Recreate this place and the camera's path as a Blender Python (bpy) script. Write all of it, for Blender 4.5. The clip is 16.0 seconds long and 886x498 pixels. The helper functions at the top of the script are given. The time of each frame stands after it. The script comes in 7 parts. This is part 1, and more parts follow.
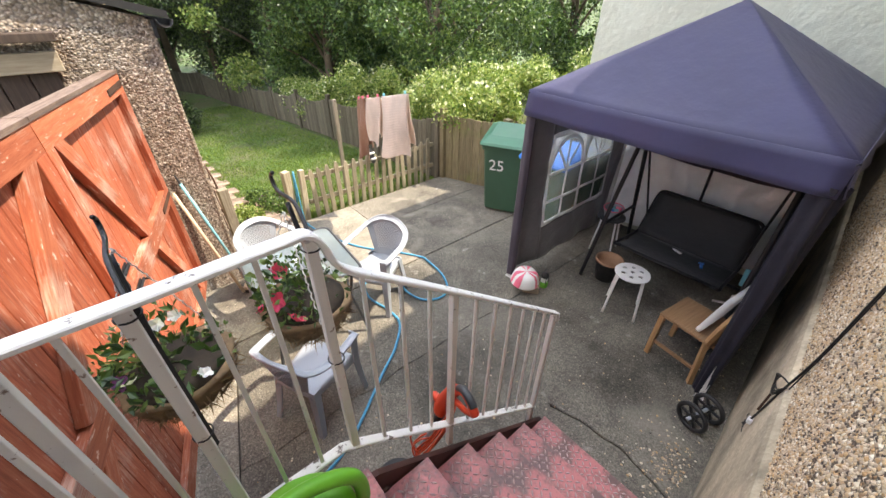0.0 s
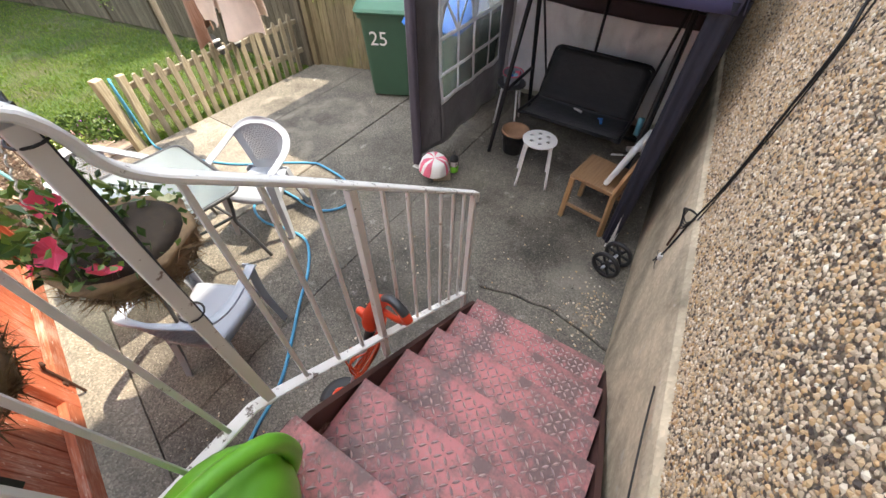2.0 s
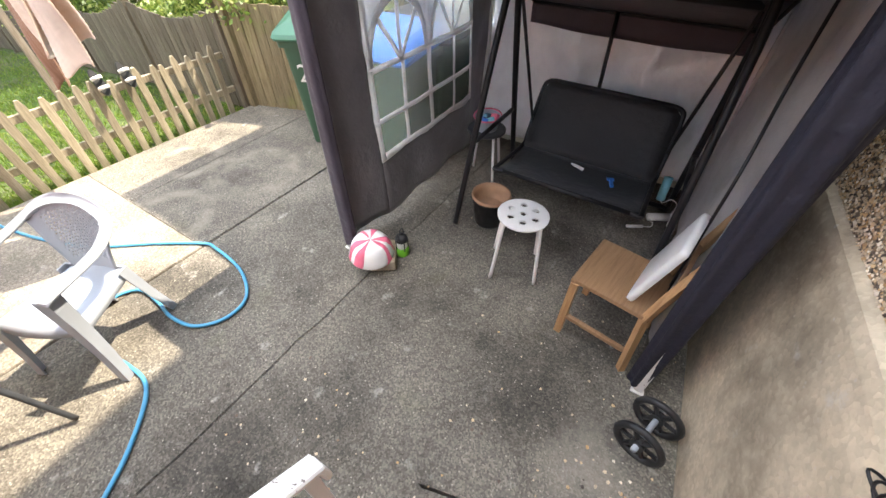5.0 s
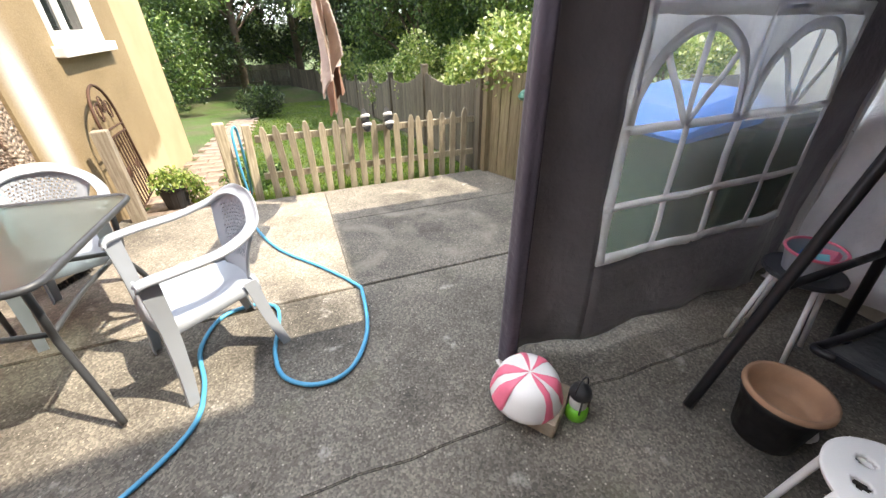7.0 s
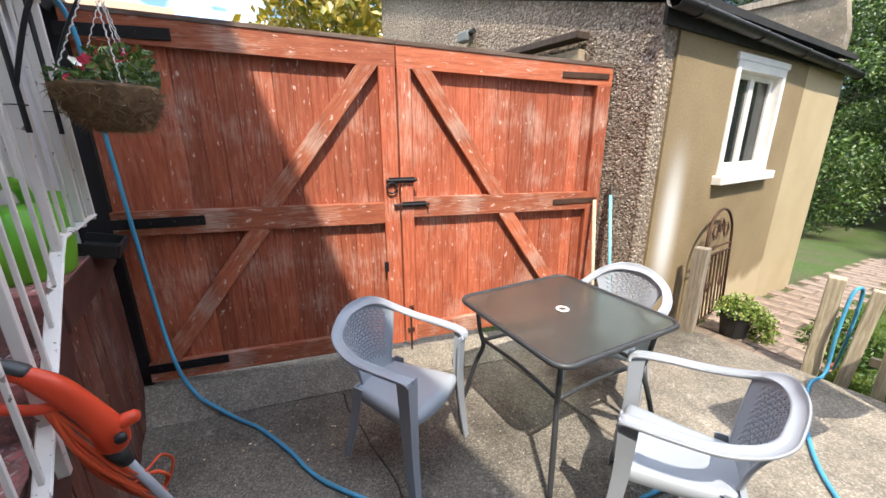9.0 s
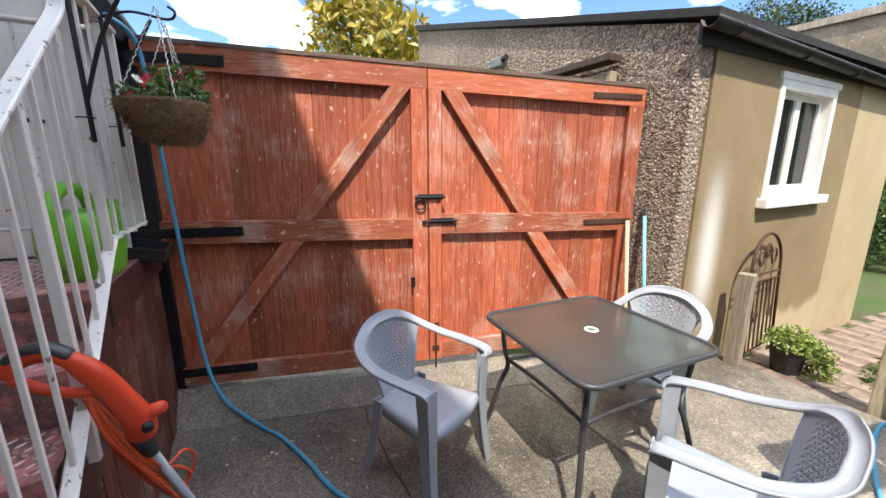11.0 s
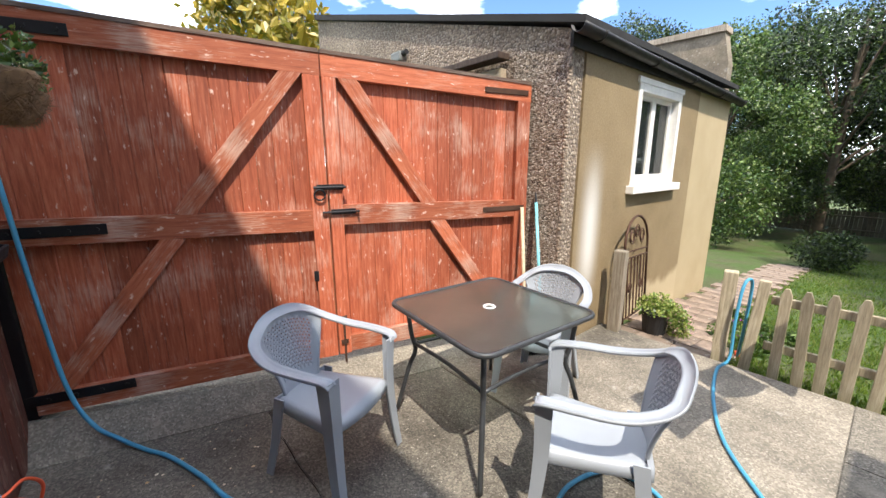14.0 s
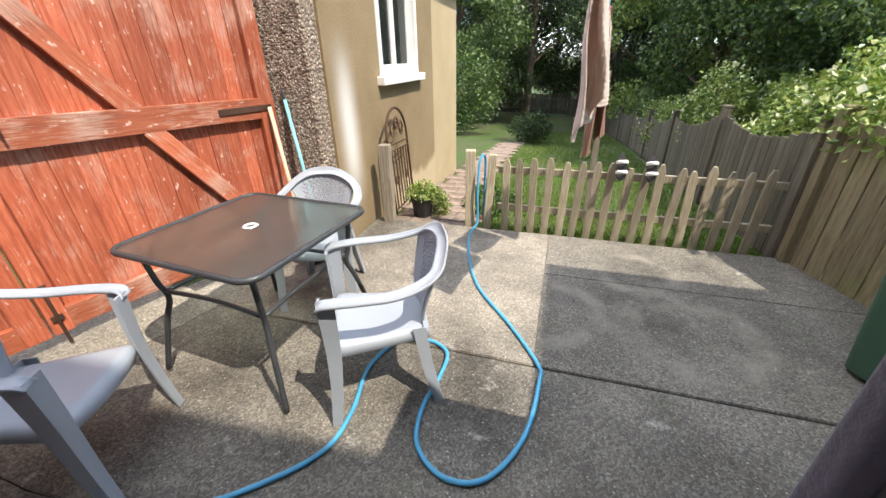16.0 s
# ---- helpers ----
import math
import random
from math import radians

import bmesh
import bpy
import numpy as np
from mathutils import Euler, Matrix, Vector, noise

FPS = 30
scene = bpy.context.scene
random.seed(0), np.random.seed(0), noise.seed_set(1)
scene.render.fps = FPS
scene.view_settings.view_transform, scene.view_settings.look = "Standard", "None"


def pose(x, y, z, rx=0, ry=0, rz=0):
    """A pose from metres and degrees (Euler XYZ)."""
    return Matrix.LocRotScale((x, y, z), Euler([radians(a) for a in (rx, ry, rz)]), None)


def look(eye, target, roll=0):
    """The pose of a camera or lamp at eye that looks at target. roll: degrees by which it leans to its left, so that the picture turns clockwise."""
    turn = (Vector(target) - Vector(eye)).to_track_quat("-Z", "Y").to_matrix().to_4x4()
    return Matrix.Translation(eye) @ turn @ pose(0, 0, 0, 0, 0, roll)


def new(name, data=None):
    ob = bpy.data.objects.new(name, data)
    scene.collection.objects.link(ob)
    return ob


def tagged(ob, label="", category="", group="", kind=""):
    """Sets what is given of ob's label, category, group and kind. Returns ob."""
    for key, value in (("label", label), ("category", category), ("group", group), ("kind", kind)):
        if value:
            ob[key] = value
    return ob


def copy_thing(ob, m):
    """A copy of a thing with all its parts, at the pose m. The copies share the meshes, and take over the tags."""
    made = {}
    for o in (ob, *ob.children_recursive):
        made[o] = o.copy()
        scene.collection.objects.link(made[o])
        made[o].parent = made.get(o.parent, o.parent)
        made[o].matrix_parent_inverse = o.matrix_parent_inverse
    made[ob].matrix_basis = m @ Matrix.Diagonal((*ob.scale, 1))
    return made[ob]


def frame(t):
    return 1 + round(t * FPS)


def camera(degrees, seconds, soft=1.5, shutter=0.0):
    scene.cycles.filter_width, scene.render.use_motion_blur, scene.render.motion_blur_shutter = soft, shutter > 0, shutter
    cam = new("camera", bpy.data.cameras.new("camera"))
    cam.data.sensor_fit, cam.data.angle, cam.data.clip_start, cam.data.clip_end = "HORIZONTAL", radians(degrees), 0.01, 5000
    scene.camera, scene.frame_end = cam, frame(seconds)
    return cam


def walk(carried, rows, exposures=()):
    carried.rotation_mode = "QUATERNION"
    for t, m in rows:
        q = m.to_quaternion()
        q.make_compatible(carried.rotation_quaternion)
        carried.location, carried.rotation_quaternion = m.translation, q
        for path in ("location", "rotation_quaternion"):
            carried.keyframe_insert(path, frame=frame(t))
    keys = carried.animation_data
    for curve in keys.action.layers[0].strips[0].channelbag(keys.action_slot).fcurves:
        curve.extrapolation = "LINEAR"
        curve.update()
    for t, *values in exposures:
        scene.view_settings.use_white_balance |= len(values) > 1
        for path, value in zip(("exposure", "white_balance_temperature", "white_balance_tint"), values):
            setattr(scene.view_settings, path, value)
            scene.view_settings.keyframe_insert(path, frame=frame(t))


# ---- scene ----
cam = camera(99.4, 16.0)
PATH = [
    (0, (0.675, 1.41, 2.581), (1.746, 2.666, 1.451), 0.6),
    (0.5, (0.721, 1.442, 2.535), (1.791, 2.695, 1.402), 0.7),
    (1, (0.776, 1.486, 2.434), (1.906, 2.618, 1.235), 0.6),
    (1.5, (0.827, 1.5, 2.354), (1.984, 2.319, 0.944), 0.9),
    (2, (0.844, 1.539, 2.346), (1.954, 2.225, 0.83), 1.1),
    (2.5, (0.932, 1.591, 2.37), (2.041, 2.263, 0.848), 0.9),
    (3, (1.126, 1.656, 2.358), (2.243, 2.317, 0.835), 1.5),
    (3.2, (1.197, 1.677, 2.334), (2.32, 2.336, 0.817), 1.9),
    (5.3, (2.141, 1.879, 1.777), (3.396, 2.684, 0.443), -0.3),
    (5.5, (2.168, 1.901, 1.715), (3.478, 2.751, 0.465), 0.2),
    (6, (2.349, 2.035, 1.568), (3.645, 3.07, 0.45), 0.0),
    (6.3, (2.458, 2.123, 1.492), (3.662, 3.29, 0.401), -0.9),
    (6.5, (2.502, 2.197, 1.472), (3.614, 3.454, 0.383), -0.0),
    (7, (2.622, 2.344, 1.422), (3.24, 3.938, 0.385), -0.4),
    (7.5, (2.6, 2.566, 1.432), (2.673, 4.301, 0.44), -0.7),
    (8, (2.558, 2.635, 1.479), (1.894, 4.297, 0.588), -1.2),
    (8.3, (2.577, 2.642, 1.517), (1.424, 4.085, 0.749), -0.9),
    (8.5, (2.59, 2.619, 1.537), (1.228, 3.91, 0.844), -0.9),
    (9, (2.607, 2.591, 1.596), (0.986, 3.618, 1.033), -0.3),
    (9.5, (2.62, 2.595, 1.565), (0.897, 3.505, 1.111), -0.2),
    (12, (2.655, 2.623, 1.54), (0.922, 3.522, 1.11), 0.0),
    (12.5, (2.672, 2.633, 1.542), (0.95, 3.551, 1.108), 0.0),
    (13, (2.693, 2.645, 1.528), (0.985, 3.591, 1.097), 0.0),
    (13.5, (2.7, 2.652, 1.527), (1.045, 3.69, 1.096), -0.0),
    (14, (2.726, 2.673, 1.48), (1.229, 3.924, 1.042), -0.2),
    (14.5, (2.772, 2.735, 1.421), (1.699, 4.313, 0.823), -0.6),
    (15, (2.804, 2.776, 1.386), (2.043, 4.435, 0.567), -1.2),
    (15.5, (2.781, 2.795, 1.378), (2.207, 4.489, 0.482), -1.0),
    (16, (2.777, 2.788, 1.426), (2.25, 4.491, 0.519), -1.1),
]
EXPOSE = [(0.0, 2.22), (2.0, 2.3), (3.2, 2.4), (5.5, 2.85), (6.2, 2.8), (6.5, 2.85), (7.0, 2.45), (7.5, 2.1), (8.5, 1.85), (13.0, 1.7), (14.5, 1.7), (16.0, 1.72)]
walk(cam, [(t, look(eye, target, roll)) for t, eye, target, roll in PATH], [(t, e, 6950 if t < 4 else 6950 if t < 7 else 6800 if t < 7.2 else 6400, 10) for t, e in EXPOSE])

# ---- world, sun, exposure ----
SUN = Vector((0.57, -0.28, 1.0)).normalized()      # towards the sun
world = bpy.data.worlds.new("sky")
scene.world = world
world.use_nodes = True
wn, wl = world.node_tree.nodes, world.node_tree.links
wn.clear()
sky = wn.new("ShaderNodeTexSky")
sky.sky_type, sky.sun_disc = "NISHITA", False
sky.sun_elevation, sky.sun_rotation = math.asin(SUN.z), math.atan2(SUN.x, SUN.y)
sky.air_density, sky.dust_density, sky.ozone_density = 1.0, 0.3, 1.6
wtc, wmap = wn.new("ShaderNodeTexCoord"), wn.new("ShaderNodeMapping")
wmap.inputs["Scale"].default_value = (1.0, 1.0, 2.6)
wmap.inputs["Location"].default_value = (0.35, 0.9, 0.3)
cloud, cramp = wn.new("ShaderNodeTexNoise"), wn.new("ShaderNodeValToRGB")
cloud.inputs["Scale"].default_value, cloud.inputs["Detail"].default_value = 3.1, 7
cramp.color_ramp.elements[0].position, cramp.color_ramp.elements[1].position = 0.48, 0.60
cmix, back = wn.new("ShaderNodeMix"), wn.new("ShaderNodeBackground")
cmix.data_type = "RGBA"
cmix.inputs[7].default_value = (13.0, 13.3, 13.8, 1)
wl.new(wtc.outputs["Generated"], wmap.inputs["Vector"])
wl.new(wmap.outputs["Vector"], cloud.inputs["Vector"])
wl.new(cloud.outputs["Fac"], cramp.inputs["Fac"])
wl.new(cramp.outputs["Color"], cmix.inputs[0])
dim = wn.new("ShaderNodeMix")
dim.data_type, dim.blend_type = "RGBA", "MULTIPLY"
dim.inputs[0].default_value, dim.inputs[7].default_value = 1.0, (0.42, 0.50, 0.60, 1)
wl.new(sky.outputs["Color"], dim.inputs[6])
wl.new(dim.outputs[2], cmix.inputs[6])
wl.new(cmix.outputs[2], back.inputs["Color"])
back.inputs["Strength"].default_value = 0.15
wl.new(back.outputs["Background"], wn.new("ShaderNodeOutputWorld").inputs["Surface"])
sun = new("sun", bpy.data.lights.new("sun", "SUN"))
sun.data.energy, sun.data.angle, sun.data.color = 2.4, radians(0.55), (1.0, 0.91, 0.78)
sun.matrix_world = look((0, 0, 12), Vector((0, 0, 12)) - SUN)

# ---- materials ----
def rgba(c):
    return (c[0], c[1], c[2], 1.0)


class Mat:
    """A small builder of node materials on object coordinates in metres."""
    def __init__(self, name, rough=0.7, metal=0.0, spec=0.4):
        self.m = bpy.data.materials.new(name)
        self.m.use_nodes = True
        self.n, self.l = self.m.node_tree.nodes, self.m.node_tree.links
        self.b = self.n["Principled BSDF"]
        self.b.inputs["Roughness"].default_value = rough
        self.b.inputs["Metallic"].default_value = metal
        self.b.inputs["Specular IOR Level"].default_value = spec
        self.tc = self.n.new("ShaderNodeTexCoord")
        self.col = None
        self.height = []

    def coords(self, scale=(1, 1, 1)):
        k = self.n.new("ShaderNodeMapping")
        k.inputs["Scale"].default_value = scale
        self.l.new(self.tc.outputs["Object"], k.inputs["Vector"])
        return k.outputs["Vector"]

    def noise(self, scale, detail=4, stretch=(1, 1, 1), rough=0.55):
        k = self.n.new("ShaderNodeTexNoise")
        k.inputs["Scale"].default_value, k.inputs["Detail"].default_value, k.inputs["Roughness"].default_value = scale, detail, rough
        self.l.new(self.coords(stretch), k.inputs["Vector"])
        return k.outputs["Fac"]

    def cells(self, scale, what="Color", stretch=(1, 1, 1)):
        k = self.n.new("ShaderNodeTexVoronoi")
        k.inputs["Scale"].default_value = scale
        self.l.new(self.coords(stretch), k.inputs["Vector"])
        return k.outputs[what]

    def ramp(self, fac, *stops):
        k = self.n.new("ShaderNodeValToRGB")
        e = k.color_ramp.elements
        while len(e) < len(stops):
            e.new(0.5)
        for i, (p, c) in enumerate(stops):
            e[i].position = p
            e[i].color = rgba(c) if isinstance(c, (tuple, list)) else (c, c, c, 1)
        self.l.new(fac, k.inputs["Fac"])
        return k.outputs["Color"]

    def mix(self, fac, a, b, mode="MIX"):
        k = self.n.new("ShaderNodeMix")
        k.data_type, k.blend_type = "RGBA", mode
        for sock, v in ((0, fac), (6, a), (7, b)):
            if isinstance(v, (int, float)):
                k.inputs[sock].default_value = v if sock == 0 else (v, v, v, 1)
            elif isinstance(v, tuple):
                k.inputs[sock].default_value = rgba(v)
            else:
                self.l.new(v, k.inputs[sock])
        return k.outputs[2]

    def random(self, island=False):
        if island:
            return self.n.new("ShaderNodeNewGeometry").outputs["Random Per Island"]
        return self.n.new("ShaderNodeObjectInfo").outputs["Random"]

    def bump(self, fac, strength=0.4, distance=0.004):
        k = self.n.new("ShaderNodeBump")
        k.inputs["Strength"].default_value, k.inputs["Distance"].default_value = strength, distance
        self.l.new(fac, k.inputs["Height"])
        if self.height:
            self.l.new(self.height[-1], k.inputs["Normal"])
        self.height.append(k.outputs["Normal"])
        self.l.new(k.outputs["Normal"], self.b.inputs["Normal"])

    def base(self, c):
        if isinstance(c, tuple):
            self.b.inputs["Base Color"].default_value = rgba(c)
        else:
            self.l.new(c, self.b.inputs["Base Color"])
        return self

    def rough(self, fac):
        self.l.new(fac, self.b.inputs["Roughness"])


def plain(name, c, rough=0.5, metal=0.0, var=0.15, scale=14, spec=0.4, bump=0.08):
    k = Mat(name, rough, metal, spec)
    f = k.noise(scale, 5)
    lo, hi = tuple(v * (1 - var) for v in c), tuple(min(1, v * (1 + var)) for v in c)
    big = k.noise(scale / 6, 3)
    col = k.ramp(f, (0.3, lo), (0.7, hi))
    k.base(k.mix(0.5, col, k.ramp(big, (0.35, lo), (0.7, hi))))
    k.rough(k.ramp(f, (0.3, max(0.02, rough - 0.1)), (0.7, min(1, rough + 0.1))))
    if bump:
        k.bump(k.noise(scale * 12, 2), bump, 0.001)
    return k.m


def concrete(name, tone, speck=0.5, scale=120, moss=0.25, scuffs=()):
    k = Mat(name, 0.88)
    a = k.cells(scale)
    grit = k.ramp(a, (0.15, tuple(v * 0.42 for v in tone)), (0.55, tone), (0.92, tuple(min(1, v * 1.9) for v in tone)))
    stain = k.noise(1.3, 7, rough=0.62)
    c = k.mix(speck, k.ramp(k.noise(9, 5), (0.3, tuple(v * 0.8 for v in tone)), (0.7, tuple(v * 1.2 for v in tone))), grit)
    c = k.mix(1.0, c, k.ramp(k.mix(0.4, stain, k.noise(0.45, 5)), (0.36, 0.30), (0.47, 0.92), (0.64, 1.6)), "MULTIPLY")
    c = k.mix(k.ramp(k.noise(2.7, 6), (0.60, 0.0), (0.74, moss)), c, (0.10, 0.11, 0.05))
    c = k.mix(k.ramp(k.noise(5.9, 7, rough=0.65), (0.62, 0.0), (0.72, 0.5)), c, (0.50, 0.48, 0.44))
    sp = k.n.new("ShaderNodeSeparateColor")
    k.l.new(k.cells(scale * 0.7), sp.inputs["Color"])
    near = k.ramp(k.cells(scale * 0.7, "Distance"), (0.28, 1.0), (0.40, 0.0))
    pick_ = k.mix(1.0, k.ramp(sp.outputs["Green"], (0.955, 0.0), (0.968, 1.0)), near, "MULTIPLY")
    c = k.mix(k.mix(1.0, pick_, 0.6, "MULTIPLY"), c, (0.50, 0.45, 0.38))
    for cx, cy, r, w_ in scuffs:
        vd, md = k.n.new("ShaderNodeVectorMath"), k.n.new("ShaderNodeMath")
        vd.operation, md.operation = "DISTANCE", "SUBTRACT"
        vd.inputs[1].default_value = (cx, cy, 0.0)
        md.inputs[1].default_value = r
        k.l.new(k.tc.outputs["Object"], vd.inputs[0])
        k.l.new(vd.outputs["Value"], md.inputs[0])
        ab = k.n.new("ShaderNodeMath")
        ab.operation = "ABSOLUTE"
        k.l.new(md.outputs[0], ab.inputs[0])
        ring_ = k.ramp(ab.outputs[0], (w_ * 0.3, 1.0), (w_ * 1.3, 0.0))
        ring_ = k.mix(1.0, ring_, k.ramp(k.noise(3.3, 6, rough=0.65), (0.42, 0.0), (0.60, 0.62)), "MULTIPLY")
        c = k.mix(ring_, c, tuple(v * 2.1 for v in tone))
    k.base(c)
    k.bump(k.cells(scale, "Distance"), 0.55, 0.003)
    k.bump(k.noise(14, 5), 0.25, 0.006)
    return k.m


def wood(name, dark, mid, light, along=2, rough=0.75, worn=(0.6, 0.45, 0.35), wear=0.3, scale=1.0, fleck=0.0):
    k = Mat(name, rough)
    st = [9 * scale] * 3
    st[along] = 0.7 * scale
    grain = k.noise(7, 7, tuple(st), 0.7)
    fine = k.noise(16, 4, tuple(st))
    c = k.ramp(grain, (0.28, dark), (0.5, mid), (0.75, light))
    v = k.ramp(k.random(), (0.0, 0.72), (1.0, 1.22))
    c = k.mix(1.0, c, v, "MULTIPLY")
    blot = k.noise(3.2, 5)
    c = k.mix(k.ramp(k.mix(0.62, fine, blot), (0.52, 0.0), (0.68, wear * 0.75)), c, worn)
    if fleck:
        st2_ = [1.0] * 3
        st2_[along] = 0.35
        c = k.mix(k.ramp(k.noise(48, 5, tuple(st2_), 0.6), (0.63, 0.0), (0.70, fleck)), c, (0.74, 0.56, 0.47))
        c = k.mix(k.ramp(k.noise(7, 6, tuple(st2_), 0.65), (0.60, 0.0), (0.75, fleck * 0.6)), c, (0.12, 0.035, 0.02))
    k.base(c)
    k.bump(grain, 0.35, 0.003)
    k.bump(fine, 0.25, 0.001)
    return k.m


def pebble_wall(name, tones, gap, scale):
    k = Mat(name, 0.8)
    col = k.cells(scale)
    r = k.n.new("ShaderNodeSeparateColor")
    k.l.new(col, r.inputs["Color"])
    n = len(tones)
    c = k.ramp(r.outputs["Red"], *[(i / max(1, n - 1), t) for i, t in enumerate(tones)])
    d = k.cells(scale, "Distance")
    c = k.mix(k.ramp(d, (0.45, 0.0), (0.75, 0.85)), c, gap)
    c = k.mix(1.0, c, k.ramp(k.noise(1.6, 5), (0.3, 0.75), (0.7, 1.15)), "MULTIPLY")
    k.base(c)
    inv = k.ramp(d, (0.0, 1.0), (0.8, 0.0))
    k.bump(inv, 0.9, 0.012)
    return k.m


def leafy(name, tones, rough=0.38, trans=0.17):
    k = Mat(name, rough, spec=0.5)
    c = k.ramp(k.random(True), *[(i / max(1, len(tones) - 1), t) for i, t in enumerate(tones)])
    k.base(c)
    tl, mx = k.n.new("ShaderNodeBsdfTranslucent"), k.n.new("ShaderNodeMixShader")
    k.l.new(k.mix(1.0, c, (1.3, 1.45, 0.7), "MULTIPLY"), tl.inputs["Color"])
    mx.inputs[0].default_value = trans
    k.l.new(k.b.outputs[0], mx.inputs[1])
    k.l.new(tl.outputs[0], mx.inputs[2])
    k.l.new(mx.outputs[0], k.n["Material Output"].inputs["Surface"])
    return k.m


def cloth(name, c, rough=0.8, sheen=0.0, trans=0.0, scale=260, through_=None):
    k = Mat(name, rough)
    f = k.noise(3, 5)
    col = k.ramp(f, (0.3, tuple(v * 0.85 for v in c)), (0.7, tuple(min(1, v * 1.15) for v in c)))
    k.base(col)
    k.b.inputs["Sheen Weight"].default_value = sheen
    k.bump(k.noise(scale, 2), 0.15, 0.001)
    k.bump(k.noise(5, 5, rough=0.62), 0.6, 0.035)
    if trans:
        tl, mx = k.n.new("ShaderNodeBsdfTranslucent"), k.n.new("ShaderNodeMixShader")
        if through_:
            tl.inputs["Color"].default_value = rgba(through_)
        else:
            k.l.new(col, tl.inputs["Color"])
        mx.inputs[0].default_value = trans
        k.l.new(k.b.outputs[0], mx.inputs[1])
        k.l.new(tl.outputs[0], mx.inputs[2])
        k.l.new(mx.outputs[0], k.n["Material Output"].inputs["Surface"])
    return k.m


def glassy(name, c, rough, alpha, trans=0.0):
    """A thin pane or film: part clear, part glossy, part letting light through diffusely."""
    k = Mat(name, rough, spec=0.5)
    col = k.ramp(k.noise(6, 4), (0.3, tuple(v * 0.85 for v in c)), (0.7, c))
    k.base(col)
    tr, mx = k.n.new("ShaderNodeBsdfTransparent"), k.n.new("ShaderNodeMixShader")
    mx.inputs[0].default_value = alpha
    skin = k.b.outputs[0]
    if trans:
        tl, mt = k.n.new("ShaderNodeBsdfTranslucent"), k.n.new("ShaderNodeMixShader")
        k.l.new(col, tl.inputs["Color"])
        mt.inputs[0].default_value = trans
        k.l.new(skin, mt.inputs[1])
        k.l.new(tl.outputs[0], mt.inputs[2])
        skin = mt.outputs[0]
    k.l.new(tr.outputs[0], mx.inputs[1])
    k.l.new(skin, mx.inputs[2])
    k.l.new(mx.outputs[0], k.n["Material Output"].inputs["Surface"])
    return k.m


M_CONC = concrete("patio_concrete", (0.130, 0.117, 0.096), 0.66, 125, 0.25, ((2.84, 4.83, 0.30, 0.07), (3.62, 4.80, 0.33, 0.09), (3.42, 5.45, 0.26, 0.06), (2.86, 1.55, 0.0, 0.24), (2.55, 1.42, 0.0, 0.16)))
M_CONC2 = concrete("patio_concrete_worn", (0.188, 0.166, 0.134), 0.5, 110, 0.15)
M_PLINTH = concrete("plinth_cement", (0.47, 0.39, 0.28), 0.15, 60, 0.1)
M_OLDCEM = concrete("weathered_cement", (0.20, 0.165, 0.12), 0.2, 60, 0.2)
M_PEBBLE = pebble_wall("pebble_bed", [(0.24, 0.19, 0.13), (0.36, 0.28, 0.19), (0.18, 0.15, 0.12)], (0.15, 0.12, 0.09), 70)
M_STONES = Mat("pebbles", 0.6)
M_STONES.base(M_STONES.ramp(M_STONES.random(True), (0.0, (0.055, 0.042, 0.035)), (0.14, (0.14, 0.10, 0.07)), (0.2, (0.46, 0.28, 0.13)), (0.42, (0.58, 0.42, 0.25)), (0.6, (0.40, 0.31, 0.22)), (0.84, (0.62, 0.49, 0.34)), (1.0, (0.76, 0.69, 0.56))))
M_STONES = M_STONES.m
M_DARKST = Mat("dark_pebbles", 0.75)
M_DARKST.base(M_DARKST.ramp(M_DARKST.random(True), (0.0, (0.09, 0.07, 0.056)), (0.35, (0.22, 0.172, 0.135)), (0.7, (0.33, 0.272, 0.22)), (1.0, (0.48, 0.42, 0.36))))
M_DARKST = M_DARKST.m
M_DARKPEB = pebble_wall("shed_pebbledash", [(0.20, 0.15, 0.11), (0.38, 0.30, 0.22), (0.26, 0.2, 0.15), (0.5, 0.42, 0.33)], (0.15, 0.12, 0.1), 48)
M_RENDER = Mat("tan_render", 0.9)
_r = M_RENDER.mix(0.5, M_RENDER.ramp(M_RENDER.noise(2.2, 6), (0.3, (0.175, 0.122, 0.062)), (0.7, (0.29, 0.215, 0.122))), M_RENDER.ramp(M_RENDER.noise(60, 3), (0.3, (0.20, 0.148, 0.080)), (0.7, (0.31, 0.238, 0.138))))
_x = M_RENDER.n.new("ShaderNodeSeparateXYZ")
M_RENDER.l.new(M_RENDER.tc.outputs["Object"], _x.inputs["Vector"])


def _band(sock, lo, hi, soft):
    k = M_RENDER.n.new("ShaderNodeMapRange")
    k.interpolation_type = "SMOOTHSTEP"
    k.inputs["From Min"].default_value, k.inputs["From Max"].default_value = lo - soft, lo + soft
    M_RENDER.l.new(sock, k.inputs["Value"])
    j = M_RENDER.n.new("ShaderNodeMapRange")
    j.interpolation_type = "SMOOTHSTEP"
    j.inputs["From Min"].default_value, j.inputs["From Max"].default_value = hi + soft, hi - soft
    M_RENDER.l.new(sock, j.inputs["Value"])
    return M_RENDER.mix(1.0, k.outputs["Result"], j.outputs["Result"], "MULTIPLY")


